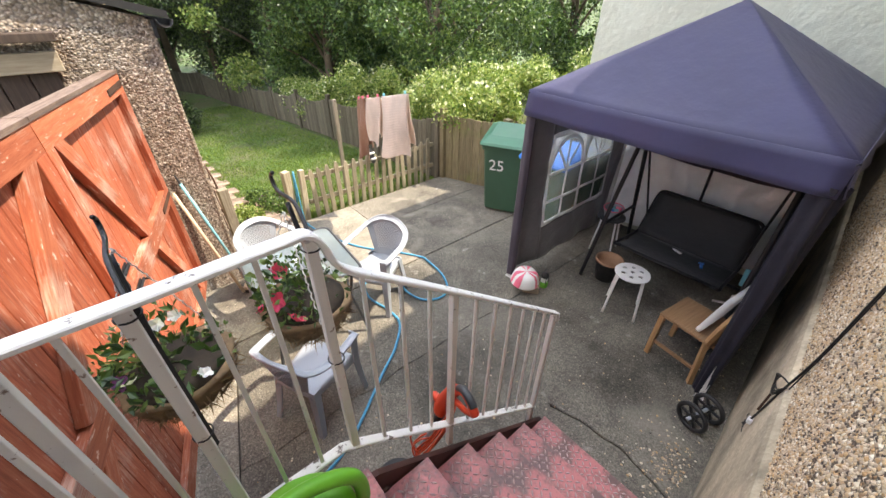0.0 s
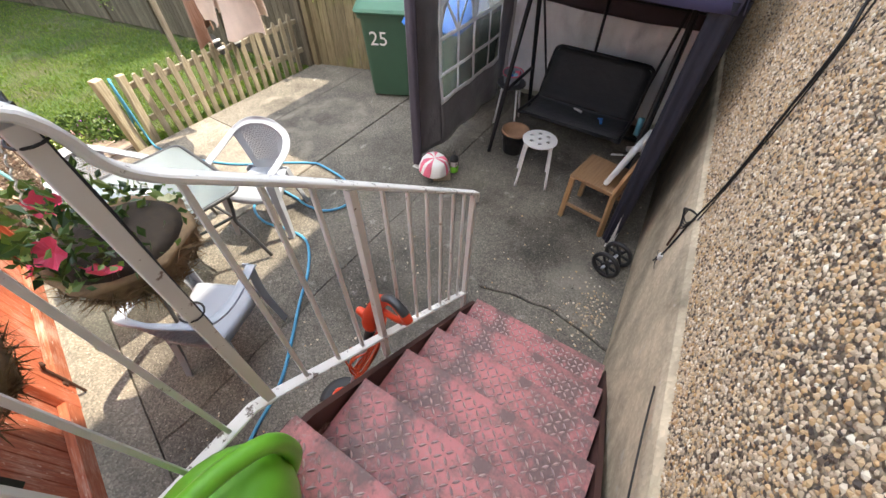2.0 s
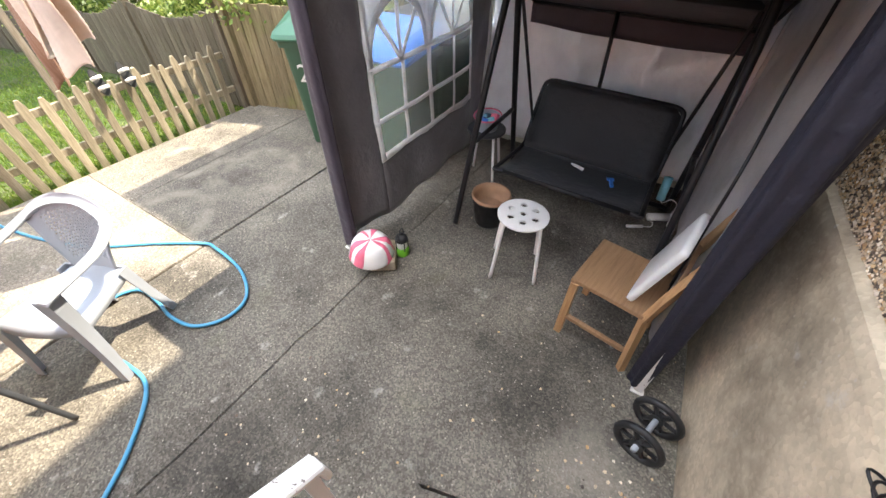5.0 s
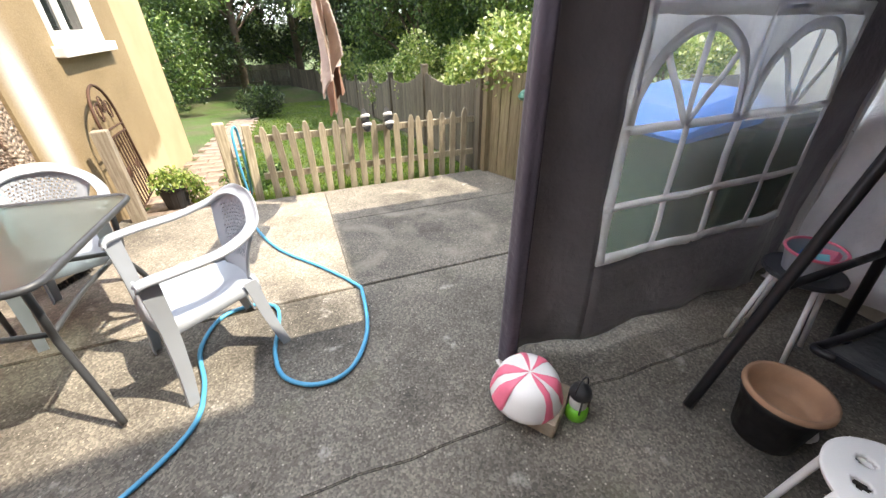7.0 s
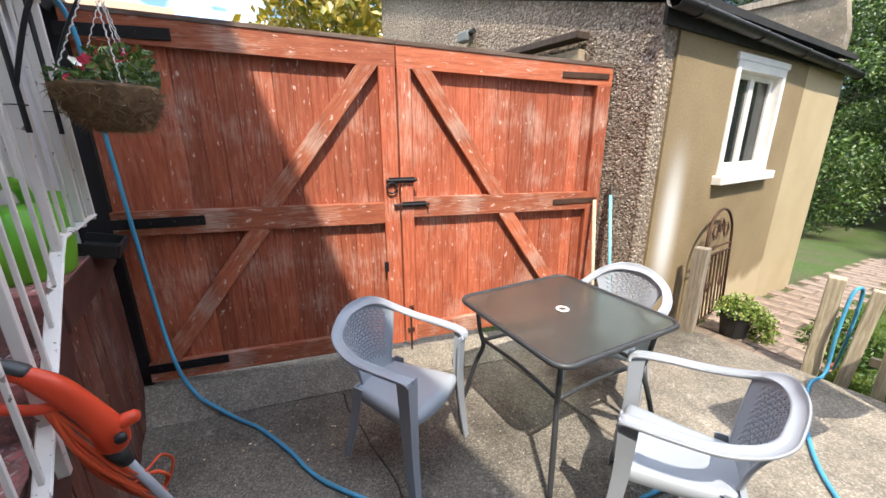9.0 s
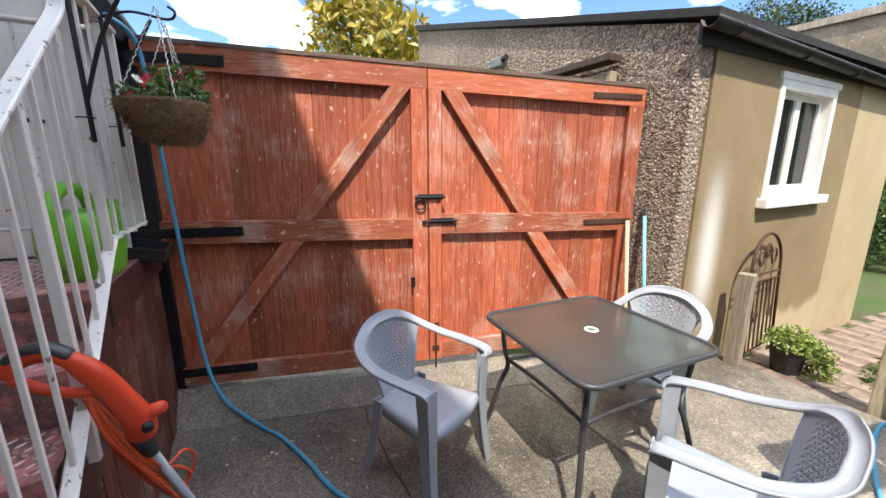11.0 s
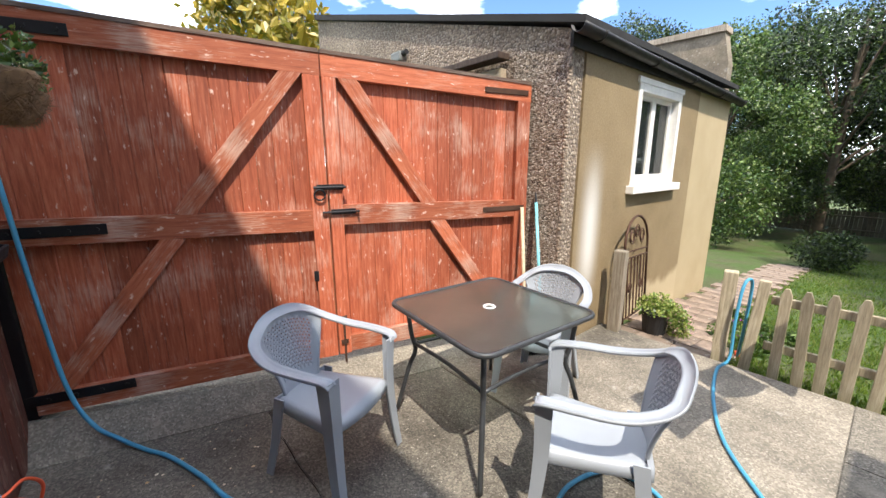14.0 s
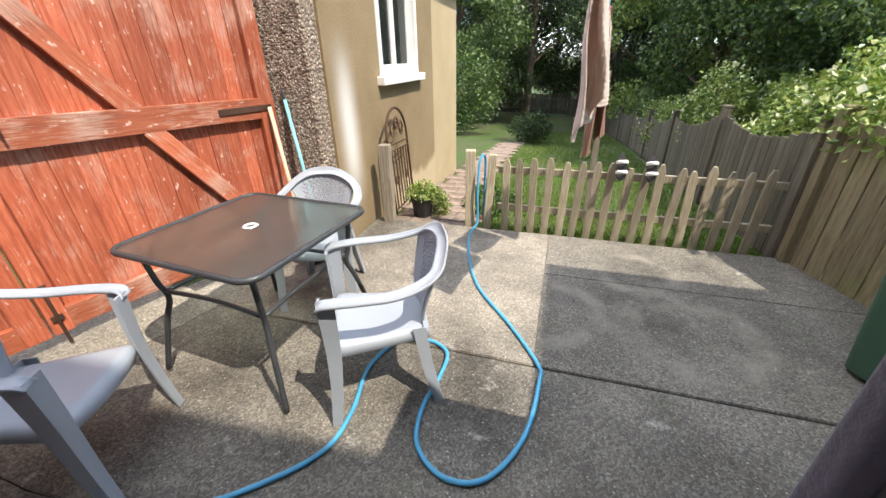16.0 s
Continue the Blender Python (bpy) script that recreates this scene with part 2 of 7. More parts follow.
# reflected sun painted in white, and a bare pale patch low on the wall
_sunpatch = M_RENDER.mix(1.0, _band(_x.outputs["Y"], 5.58, 5.74, 0.15), _band(_x.outputs["Z"], 0.45, 1.35, 0.36), "MULTIPLY")
_r = M_RENDER.mix(M_RENDER.mix(1.0, _sunpatch, 0.85, "MULTIPLY"), _r, (0.86, 0.86, 0.84))
_edge = M_RENDER.n.new("ShaderNodeMath")
_edge.operation = "ADD"
_wob = M_RENDER.n.new("ShaderNodeMath")
_wob.operation = "MULTIPLY"
_wob.inputs[1].default_value = 0.5
M_RENDER.l.new(M_RENDER.noise(2.0, 4), _wob.inputs[0])
M_RENDER.l.new(_x.outputs["Z"], _edge.inputs[0])
M_RENDER.l.new(_wob.outputs[0], _edge.inputs[1])
_r = M_RENDER.mix(M_RENDER.mix(1.0, _band(_edge.outputs[0], -3.0, 0.45, 0.07), _band(_x.outputs["Y"], 6.3, 20.0, 0.2), "MULTIPLY"), _r, (0.46, 0.37, 0.235))
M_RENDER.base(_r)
M_RENDER.bump(M_RENDER.noise(85, 3), 0.6, 0.006)
M_RENDER = M_RENDER.m
M_PALE = Mat("pale_render", 0.9)
M_PALE.base(M_PALE.mix(M_PALE.noise(2.5, 6), (0.36, 0.28, 0.16), (0.48, 0.39, 0.25)))
M_PALE.bump(M_PALE.noise(70, 3), 0.4, 0.004)
M_PALE = M_PALE.m
M_WHITEHOUSE = plain("white_wall_paint", (0.62, 0.63, 0.65), 0.7, var=0.06)
M_GREENWALL = Mat("neighbour_wall", 0.9)
M_GREENWALL.base(M_GREENWALL.mix(M_GREENWALL.noise(1.7, 6), (0.50, 0.50, 0.40), (0.62, 0.63, 0.54)))
M_GREENWALL.bump(M_GREENWALL.noise(9, 5), 0.9, 0.03)
M_GREENWALL = M_GREENWALL.m
M_GATE = wood("red_stained_wood", (0.22, 0.050, 0.024), (0.39, 0.098, 0.046), (0.54, 0.185, 0.100), 2, 0.62, (0.62, 0.42, 0.33), 0.85, 1.0, 0.75)
M_GATEH = wood("red_stained_rail", (0.24, 0.058, 0.028), (0.40, 0.11, 0.05), (0.52, 0.18, 0.095), 0, 0.65, (0.60, 0.45, 0.36), 0.9, 1.0, 0.8)
M_CLAD = wood("dark_red_boards", (0.055, 0.018, 0.012), (0.105, 0.034, 0.022), (0.16, 0.062, 0.040), 2, 0.75, (0.38, 0.30, 0.25), 0.7, 1.0, 0.45)
M_PICKET = wood("weathered_picket", (0.17, 0.14, 0.095), (0.33, 0.28, 0.195), (0.50, 0.44, 0.33), 2, 0.85, (0.22, 0.24, 0.10), 0.45)
M_FENCE = wood("weathered_fence", (0.10, 0.078, 0.044), (0.190, 0.152, 0.088), (0.285, 0.235, 0.145), 2, 0.88, (0.16, 0.18, 0.05), 0.7)
# old grey fence wood, with the shade on it darkened into the colour
M_OLDSHADEFENCE = wood("old_shaded_fence", (0.055, 0.045, 0.032), (0.115, 0.095, 0.068), (0.18, 0.155, 0.115), 2, 0.9, (0.11, 0.12, 0.06), 0.5)
M_CAP = wood("dark_weathered_cap", (0.07, 0.045, 0.035), (0.14, 0.095, 0.075), (0.26, 0.20, 0.16), 0, 0.85, (0.30, 0.25, 0.2), 0.5)
M_CHAIRWOOD = wood("pine_chair", (0.25, 0.14, 0.072), (0.35, 0.205, 0.108), (0.41, 0.255, 0.145), 0, 0.5, (0.22, 0.12, 0.06), 0.35)
M_CHAIRUP = wood("pine_chair_upright", (0.25, 0.135, 0.06), (0.38, 0.22, 0.105), (0.47, 0.30, 0.155), 2, 0.5, (0.22, 0.12, 0.06), 0.3)
M_TIMBER = wood("grey_timber", (0.16, 0.13, 0.10), (0.30, 0.25, 0.19), (0.45, 0.40, 0.32), 2, 0.85, (0.2, 0.2, 0.12), 0.3)
M_DARKBOARD = wood("dark_brown_boards", (0.035, 0.022, 0.017), (0.06, 0.04, 0.03), (0.10, 0.07, 0.05), 2, 0.7, (0.2, 0.17, 0.14), 0.3)
M_PALEBOARD = wood("bare_board", (0.36, 0.28, 0.19), (0.48, 0.39, 0.27), (0.58, 0.49, 0.36), 0, 0.8, (0.25, 0.2, 0.14), 0.3)
M_WHITEMETAL = Mat("white_rail_paint", 0.45)
M_WHITEMETAL.base(M_WHITEMETAL.mix(M_WHITEMETAL.ramp(M_WHITEMETAL.noise(34, 6), (0.65, 0.0), (0.69, 0.9)), (0.64, 0.62, 0.59), (0.16, 0.10, 0.07)))
M_WHITEMETAL.bump(M_WHITEMETAL.noise(60, 3), 0.2, 0.002)
M_WHITEMETAL = M_WHITEMETAL.m
M_RAIL = Mat("flaking_rail_paint", 0.5)
M_RAIL.base(M_RAIL.mix(M_RAIL.ramp(M_RAIL.noise(24, 7, rough=0.7), (0.585, 0.0), (0.62, 0.92)), (0.72, 0.70, 0.67), (0.10, 0.07, 0.055)))
M_RAIL.bump(M_RAIL.noise(24, 7, rough=0.7), 0.35, 0.003)
M_RAIL = M_RAIL.m
M_PLATE = Mat("red_checker_plate", 0.5)
_p = M_PLATE.mix(M_PLATE.ramp(M_PLATE.noise(5.0, 8, rough=0.74), (0.42, 0.0), (0.56, 0.95)), (0.52, 0.19, 0.19), (0.15, 0.098, 0.09))
_p = M_PLATE.mix(M_PLATE.ramp(M_PLATE.noise(26, 6, rough=0.7), (0.57, 0.0), (0.66, 0.75)), _p, (0.085, 0.06, 0.055))
M_PLATE.base(M_PLATE.mix(M_PLATE.ramp(M_PLATE.noise(70, 4), (0.58, 0.0), (0.7, 0.6)), _p, (0.40, 0.30, 0.28)))
M_PLATE.bump(M_PLATE.noise(45, 4), 0.3, 0.002)
M_PLATE = M_PLATE.m
M_STEEL = plain("rusty_red_steel", (0.075, 0.034, 0.028), 0.6, 0.2, 0.5, 9)
M_PLASTIC = plain("grey_garden_plastic", (0.30, 0.325, 0.36), 0.38, 0.0, 0.06, 5, 0.5, 0.04)
M_WHITEPL = plain("white_plastic", (0.76, 0.75, 0.73), 0.4, 0.0, 0.05, 6)
M_UPVC = plain("white_window_paint", (0.78, 0.76, 0.72), 0.5, 0.0, 0.1, 20)
M_BLACK = plain("black_painted_metal", (0.018, 0.018, 0.02), 0.42, 0.3, 0.3, 18)
M_DARKGREY = plain("dark_grey_tube", (0.055, 0.058, 0.062), 0.4, 0.3, 0.2, 15)
M_BLACKPL = plain("black_plastic", (0.02, 0.02, 0.021), 0.5, 0.0, 0.3, 20)
M_CABLE = plain("black_cable", (0.012, 0.012, 0.012), 0.5, 0.0, 0.2, 20)
M_GLASS = Mat("frosted_table_glass", 0.38)
M_GLASS.base(M_GLASS.ramp(M_GLASS.noise(5, 4), (0.3, (0.38, 0.43, 0.41)), (0.7, (0.45, 0.50, 0.48))))
M_GLASS.b.inputs["Transmission Weight"].default_value = 0.95
M_GLASS.b.inputs["IOR"].default_value = 1.4
M_GLASS.b.inputs["Coat Weight"].default_value, M_GLASS.b.inputs["Coat Roughness"].default_value = 1.0, 0.12
_tr, _mx = M_GLASS.n.new("ShaderNodeBsdfTransparent"), M_GLASS.n.new("ShaderNodeMixShader")
_tr.inputs["Color"].default_value = (0.72, 0.80, 0.77, 1)
_mx.inputs[0].default_value = 0.58
M_GLASS.l.new(_tr.outputs[0], _mx.inputs[1])
M_GLASS.l.new(M_GLASS.b.outputs[0], _mx.inputs[2])
M_GLASS.l.new(_mx.outputs[0], M_GLASS.n["Material Output"].inputs["Surface"])
M_GLASS = M_GLASS.m
M_PANE = glassy("window_pane", (0.025, 0.03, 0.03), 0.03, 0.80)
M_FILM = glassy("clear_window_film", (0.95, 0.95, 0.90), 0.2, 0.15, 0.6)
M_FILMGLARE = glassy("glare_whitened_film", (0.97, 0.97, 0.90), 0.25, 0.62, 0.6)
M_NAVY = cloth("navy_canopy_cloth", (0.078, 0.076, 0.165), 0.40, 0.12, 0.45, 260, (0.55, 0.53, 0.58))
M_PANEL = cloth("charcoal_curtain_cloth", (0.185, 0.170, 0.180), 0.32, 0.25, 0.16)
# navy gazebo cloth taken down to near-black, its shade held in the colour
M_NAVYSHADE = cloth("shaded_navy_cloth", (0.016, 0.016, 0.027), 0.6, 0.0)
M_GREYLINE = cloth("grey_lining_cloth", (0.36, 0.35, 0.345), 0.4, 0.1)
M_EDGE = cloth("dark_purple_edging", (0.062, 0.052, 0.070), 0.5, 0.1)
M_STUD = plain("worn_plate_studs", (0.52, 0.38, 0.355), 0.42, 0.25, 0.35, 30)
M_SILVER = cloth("silver_lining_cloth", (0.95, 0.955, 0.96), 0.28, 0.0)
M_SILVER.node_tree.nodes["Principled BSDF"].inputs["Metallic"].default_value = 0.15
M_STRIP = cloth("white_window_tape", (0.93, 0.93, 0.92), 0.42, 0.0, 0.5)
M_MESHCLOTH = cloth("black_sling_cloth", (0.020, 0.021, 0.023), 0.65, 0.1)
M_MAROON = cloth("dark_maroon_cloth", (0.060, 0.043, 0.053), 0.6, 0.1, 0.10)
M_HOSE = plain("blue_hose", (0.07, 0.31, 0.50), 0.4, 0.0, 0.12, 25)
M_HOSEPALE = plain("pale_blue_pole", (0.20, 0.50, 0.58), 0.45, 0.0, 0.12, 25)
M_ORANGE = plain("orange_red_plastic", (0.62, 0.06, 0.022), 0.38, 0.0, 0.1, 12)
M_CORD = plain("orange_cord", (0.60, 0.085, 0.03), 0.5, 0.0, 0.1, 30)
M_LIME = plain("lime_plastic", (0.16, 0.46, 0.035), 0.4, 0.0, 0.1, 10)
M_BIN = plain("dark_green_bin_plastic", (0.045, 0.10, 0.062), 0.5, 0.0, 0.12, 6)
M_BINLID = plain("green_bin_lid", (0.055, 0.16, 0.10), 0.42, 0.0, 0.12, 6)
M_BLUE = plain("blue_lid_plastic", (0.03, 0.17, 0.55), 0.4, 0.0, 0.1, 8)
M_TERRA = plain("terracotta_inside", (0.34, 0.20, 0.12), 0.8, 0.0, 0.2, 18)
M_SOIL = plain("dark_soil", (0.045, 0.032, 0.022), 0.95, 0.0, 0.5, 60, bump=0.8)
M_COIR = plain("coir_liner", (0.20, 0.13, 0.07), 0.95, 0.0, 0.5, 45, bump=0.9)
M_TOWEL = cloth("beige_waffle_towel", (0.70, 0.58, 0.50), 0.9, 0.2, 0.25)
M_BROWNCLOTH = cloth("brown_towel", (0.27, 0.14, 0.09), 0.9, 0.2, 0.15)
M_PINK = plain("pink_plastic", (0.78, 0.17, 0.26), 0.4, 0.0, 0.12, 20)
M_PETAL = leafy("pink_petals", [(0.65, 0.05, 0.13), (0.80, 0.12, 0.24), (0.55, 0.03, 0.09)], 0.6, 0.3)
M_PETALW = leafy("white_petals", [(0.80, 0.78, 0.74), (0.85, 0.80, 0.82)], 0.6, 0.3)
M_PETALP = leafy("purple_petals", [(0.20, 0.05, 0.28), (0.32, 0.10, 0.38)], 0.6, 0.3)
M_RUST = plain("rusty_iron", (0.085, 0.045, 0.03), 0.75, 0.4, 0.4, 25)
M_BRICK = plain("block_stone", (0.33, 0.27, 0.20), 0.9, 0.0, 0.25, 30, bump=0.5)
M_PAVER = concrete("pink_paver", (0.215, 0.162, 0.125), 0.2, 60, 0.2)
M_ROOF = plain("dark_roof_felt", (0.026, 0.025, 0.025), 0.85, 0.0, 0.3, 20)
M_GRASSGR = Mat("lawn_ground", 0.95)
M_GRASSGR.base(M_GRASSGR.mix(M_GRASSGR.ramp(M_GRASSGR.noise(1.1, 6), (0.42, 0.0), (0.62, 1.0)), (0.055, 0.095, 0.018), (0.080, 0.085, 0.036)))
_g = M_GRASSGR.b.inputs["Base Color"].links[0].from_socket
M_GRASSGR.base(M_GRASSGR.mix(1.0, _g, M_GRASSGR.ramp(M_GRASSGR.noise(38, 6, rough=0.7), (0.35, 0.45), (0.65, 1.5)), "MULTIPLY"))
M_GRASSGR.bump(M_GRASSGR.noise(70, 4), 0.8, 0.02)
M_GRASSGR = M_GRASSGR.m
M_GRASS = leafy("grass_blades", [(0.065, 0.115, 0.015), (0.10, 0.17, 0.023), (0.15, 0.21, 0.038), (0.20, 0.22, 0.07)], 0.5, 0.4)
M_LEAF = leafy("green_leaves", [(0.014, 0.034, 0.008), (0.035, 0.078, 0.015), (0.085, 0.145, 0.030), (0.18, 0.24, 0.065)])
# dark foliage, its tones lowered further to carry the shade of the recesses
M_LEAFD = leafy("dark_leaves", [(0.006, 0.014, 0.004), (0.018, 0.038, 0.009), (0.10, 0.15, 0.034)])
M_LEAFL = leafy("light_leaves", [(0.055, 0.10, 0.018), (0.14, 0.22, 0.038), (0.26, 0.33, 0.075), (0.42, 0.44, 0.16)])
M_LEAFY = leafy("yellow_green_leaves", [(0.10, 0.12, 0.02), (0.30, 0.22, 0.025), (0.42, 0.30, 0.035), (0.12, 0.15, 0.03)])
M_BLOSSOM = leafy("blossom", [(0.60, 0.58, 0.46), (0.75, 0.72, 0.60), (0.45, 0.48, 0.25)], 0.7, 0.3)
M_MAUVE = leafy("mauve_petals", [(0.55, 0.32, 0.38), (0.62, 0.44, 0.46), (0.45, 0.22, 0.27)], 0.6, 0.3)
M_LAMPGREY = plain("grey_lamp_casting", (0.17, 0.18, 0.17), 0.5, 0.0, 0.2, 20)
M_BARK = plain("bark", (0.10, 0.075, 0.05), 0.95, 0.0, 0.4, 12, bump=0.8)

# ---- mesh helpers ----
def part(name, bm, mat, parent=None, label="", smooth=False):
    me = bpy.data.meshes.new(name)
    bm.normal_update()
    bm.to_mesh(me)
    bm.free()
    return part_mesh(name, me, mat, parent, label, smooth)


def part_mesh(name, me, mat, parent=None, label="", smooth=False):
    if mat is not None and not me.materials:
        me.materials.append(mat)
    if smooth:
        me.polygons.foreach_set("use_smooth", [True] * len(me.polygons))
    ob = new(name, me)
    if parent is not None:
        ob.parent = parent
    if label:
        tagged(ob, label)
    return ob


def thing(name, m, label, category, group="", kind=""):
    ob = new(name)
    ob.empty_display_size = 0.1
    ob.matrix_basis = m
    return tagged(ob, label, category, group, kind)


def box(bm, x0, y0, z0, x1, y1, z1, bevel=0.0, m=None):
    vs = [bm.verts.new((x, y, z)) for x in (x0, x1) for y in (y0, y1) for z in (z0, z1)]
    fs = [bm.faces.new([vs[i] for i in q]) for q in ((0, 1, 3, 2), (4, 6, 7, 5), (0, 4, 5, 1), (2, 3, 7, 6), (0, 2, 6, 4), (1, 5, 7, 3))]
    if bevel:
        es = {e for f in fs for e in f.edges}
        got = bmesh.ops.bevel(bm, geom=list(es), offset=bevel, segments=2, affect="EDGES", profile=0.6)
        vs = list({v for f in got["faces"] for v in f.verts} | {v for v in vs if v.is_valid})
    if m is not None:
        for v in vs:
            v.co = m @ v.co
    return vs


def prism(bm, outline, y0, y1):
    """A plate with that outline in x and z, from y0 to y1."""
    a = [bm.verts.new((x, y0, z)) for x, z in outline]
    b = [bm.verts.new((x, y1, z)) for x, z in outline]
    n = len(outline)
    bm.faces.new(a), bm.faces.new(b[::-1])
    for i in range(n):
        bm.faces.new((a[i], b[i], b[(i + 1) % n], a[(i + 1) % n]))
    bmesh.ops.recalc_face_normals(bm, faces=bm.faces[:])


def smooth_path(pts, steps=6):
    pts = [Vector(p) for p in pts]
    out = []
    for i in range(len(pts) - 1):
        p0, p1, p2, p3 = pts[max(0, i - 1)], pts[i], pts[i + 1], pts[min(len(pts) - 1, i + 2)]
        for k in range(steps):
            t = k / steps
            out.append(0.5 * ((2 * p1) + (p2 - p0) * t + (2 * p0 - 5 * p1 + 4 * p2 - p3) * t * t + (3 * p1 - p0 - 3 * p2 + p3) * t ** 3))
    return out + [pts[-1]]


def tube(bm, pts, r, seg=8, cap=True, flat=1.0):
    """A tube along pts; r is one radius or one for each point; flat squashes it across."""
    pts = [Vector(p) for p in pts]
    rs = r if isinstance(r, (list, tuple)) else [r] * len(pts)
    rings, up = [], None
    for i, p in enumerate(pts):
        d = (pts[min(i + 1, len(pts) - 1)] - pts[max(i - 1, 0)])
        if d.length < 1e-9:
            d = Vector((0, 0, 1))
        d.normalize()
        if up is None:
            up = Vector((0, 0, 1)) if abs(d.z) < 0.9 else Vector((1, 0, 0))
        side = d.cross(up)
        if side.length < 1e-4:
            side = d.cross(Vector((1, 0.3, 0)))
        side.normalize()
        up = side.cross(d).normalized()
        rings.append([bm.verts.new(p + rs[i] * (math.cos(a) * side + flat * math.sin(a) * up)) for a in (2 * math.pi * k / seg for k in range(seg))])
    for a, b in zip(rings, rings[1:]):
        for k in range(seg):
            bm.faces.new((a[k], a[(k + 1) % seg], b[(k + 1) % seg], b[k]))
    if cap:
        bm.faces.new(rings[0][::-1]), bm.faces.new(rings[-1])
    return rings


def flat_bar(bm, pts, hw, ht):
    """A flat bar with eased edges along pts, its width level."""
    pts = [Vector(p) for p in pts]
    rings = []
    for i, p in enumerate(pts):
        d = (pts[min(i + 1, len(pts) - 1)] - pts[max(i - 1, 0)]).normalized()
        side_ = Vector((0, 1, 0)) if abs(d.y) < 0.7 else Vector((1, 0, 0))
        up_ = side_.cross(d).normalized() * (1 if abs(d.y) < 0.7 else -1)
        rings.append([bm.verts.new(p + side_ * a * hw + up_ * c * ht) for a, c in ((1, -0.6), (1, 0.3), (0.78, 0.8), (0.3, 1), (-0.3, 1), (-0.78, 0.8), (-1, 0.3), (-1, -0.6), (-0.8, -1), (0.8, -1))])
    for a, b_ in zip(rings, rings[1:]):
        for k in range(10):
            bm.faces.new((a[k], a[(k + 1) % 10], b_[(k + 1) % 10], b_[k]))
    bm.faces.new(rings[0][::-1]), bm.faces.new(rings[-1])
    bmesh.ops.recalc_face_normals(bm, faces=bm.faces[:])


def lathe(bm, prof, seg=24, wobble=None):
    """A turned shape from (radius, height) pairs."""
    rings = []
    for r, z in prof:
        rings.append([bm.verts.new(((r + (wobble(a, z) if wobble else 0)) * math.cos(a), (r + (wobble(a, z) if wobble else 0)) * math.sin(a), z)) for a in (2 * math.pi * k / seg for k in range(seg))])
    for a, b in zip(rings, rings[1:]):
        for k in range(seg):
            bm.faces.new((a[k], a[(k + 1) % seg], b[(k + 1) % seg], b[k]))
    bm.faces.new(rings[0][::-1]), bm.faces.new(rings[-1])


def sheet(bm, f, nu, nv, thick=0.0):
    """A surface f(u, v) over the unit square, given some thickness along its normals."""
    g = [[bm.verts.new(f(i / nu, j / nv)) for j in range(nv + 1)] for i in range(nu + 1)]
    fs = [bm.faces.new((g[i][j], g[i + 1][j], g[i + 1][j + 1], g[i][j + 1])) for i in range(nu) for j in range(nv)]
    if thick:
        bmesh.ops.recalc_face_normals(bm, faces=fs)
        bmesh.ops.solidify(bm, geom=fs, thickness=thick)


def new_bm():
    return bmesh.new()


def rounded_rect(hx, hy, r, seg=6):
    out = []
    for cx, cy, a0 in ((hx - r, hy - r, 0), (-hx + r, hy - r, 90), (-hx + r, -hy + r, 180), (hx - r, -hy + r, 270)):
        out += [(cx + r * math.cos(radians(a0 + 90 * k / seg)), cy + r * math.sin(radians(a0 + 90 * k / seg))) for k in range(seg + 1)]
    return out


def slab_of(bm, outline, z0, z1):
    a = [bm.verts.new((x, y, z0)) for x, y in outline]
    b = [bm.verts.new((x, y, z1)) for x, y in outline]
    n = len(outline)
    bm.faces.new(a[::-1]), bm.faces.new(b)
    for i in range(n):
        bm.faces.new((a[i], a[(i + 1) % n], b[(i + 1) % n], b[i]))
    bmesh.ops.recalc_face_normals(bm, faces=bm.faces[:])


def leaf_mesh(name, pts, size, seed, spread=0.35, droop=0.3, outward=None, long=1.7):
    """Folded leaves at the points: four corners, two faces each."""
    rng = np.random.default_rng(seed)
    n = len(pts)
    d = rng.normal(size=(n, 3))
    if outward is not None:
        d = d * 0.9 + outward * 0.8
    d[:, 2] -= droop
    d /= np.linalg.norm(d, axis=1)[:, None] + 1e-9
    q = rng.normal(size=(n, 3))
    q[:, 2] *= 0.45
    s = np.cross(d, q)
    s /= np.linalg.norm(s, axis=1)[:, None] + 1e-9
    nn = np.cross(s, d)
    L = size * (1 + spread * rng.normal(size=(n, 1))).clip(0.45, 1.8)
    W = L / long * 0.5
    v = np.empty((n, 4, 3))
    v[:, 0], v[:, 2] = pts - d * L * 0.5, pts + d * L * 0.5
    v[:, 1], v[:, 3] = pts + s * W + nn * W * 0.35, pts - s * W + nn * W * 0.35
    i = np.arange(n)[:, None] * 4
    f = np.concatenate([i + [[0, 1, 2]], i + [[0, 2, 3]]])
    me = bpy.data.meshes.new(name)
    me.from_pydata(v.reshape(-1, 3), [], f)
    return me


def clump_points(blobs, n, seed, shell=0.55):
    """Points in the outer part of ellipsoid clumps (x, y, z, rx, ry, rz), with the way outwards."""
    rng = np.random.default_rng(seed)
    w = np.array([b[3] * b[4] + b[4] * b[5] + b[3] * b[5] for b in blobs])
    idx = rng.choice(len(blobs), n, p=w / w.sum())
    B = np.array(blobs)[idx]
    d = rng.normal(size=(n, 3))
    d /= np.linalg.norm(d, axis=1)[:, None]
    r = shell + (1.12 - shell) * rng.random((n, 1)) ** 0.7
    r *= 1 + 0.10 * rng.normal(size=(n, 1))
    return B[:, :3] + d * r * B[:, 3:], d

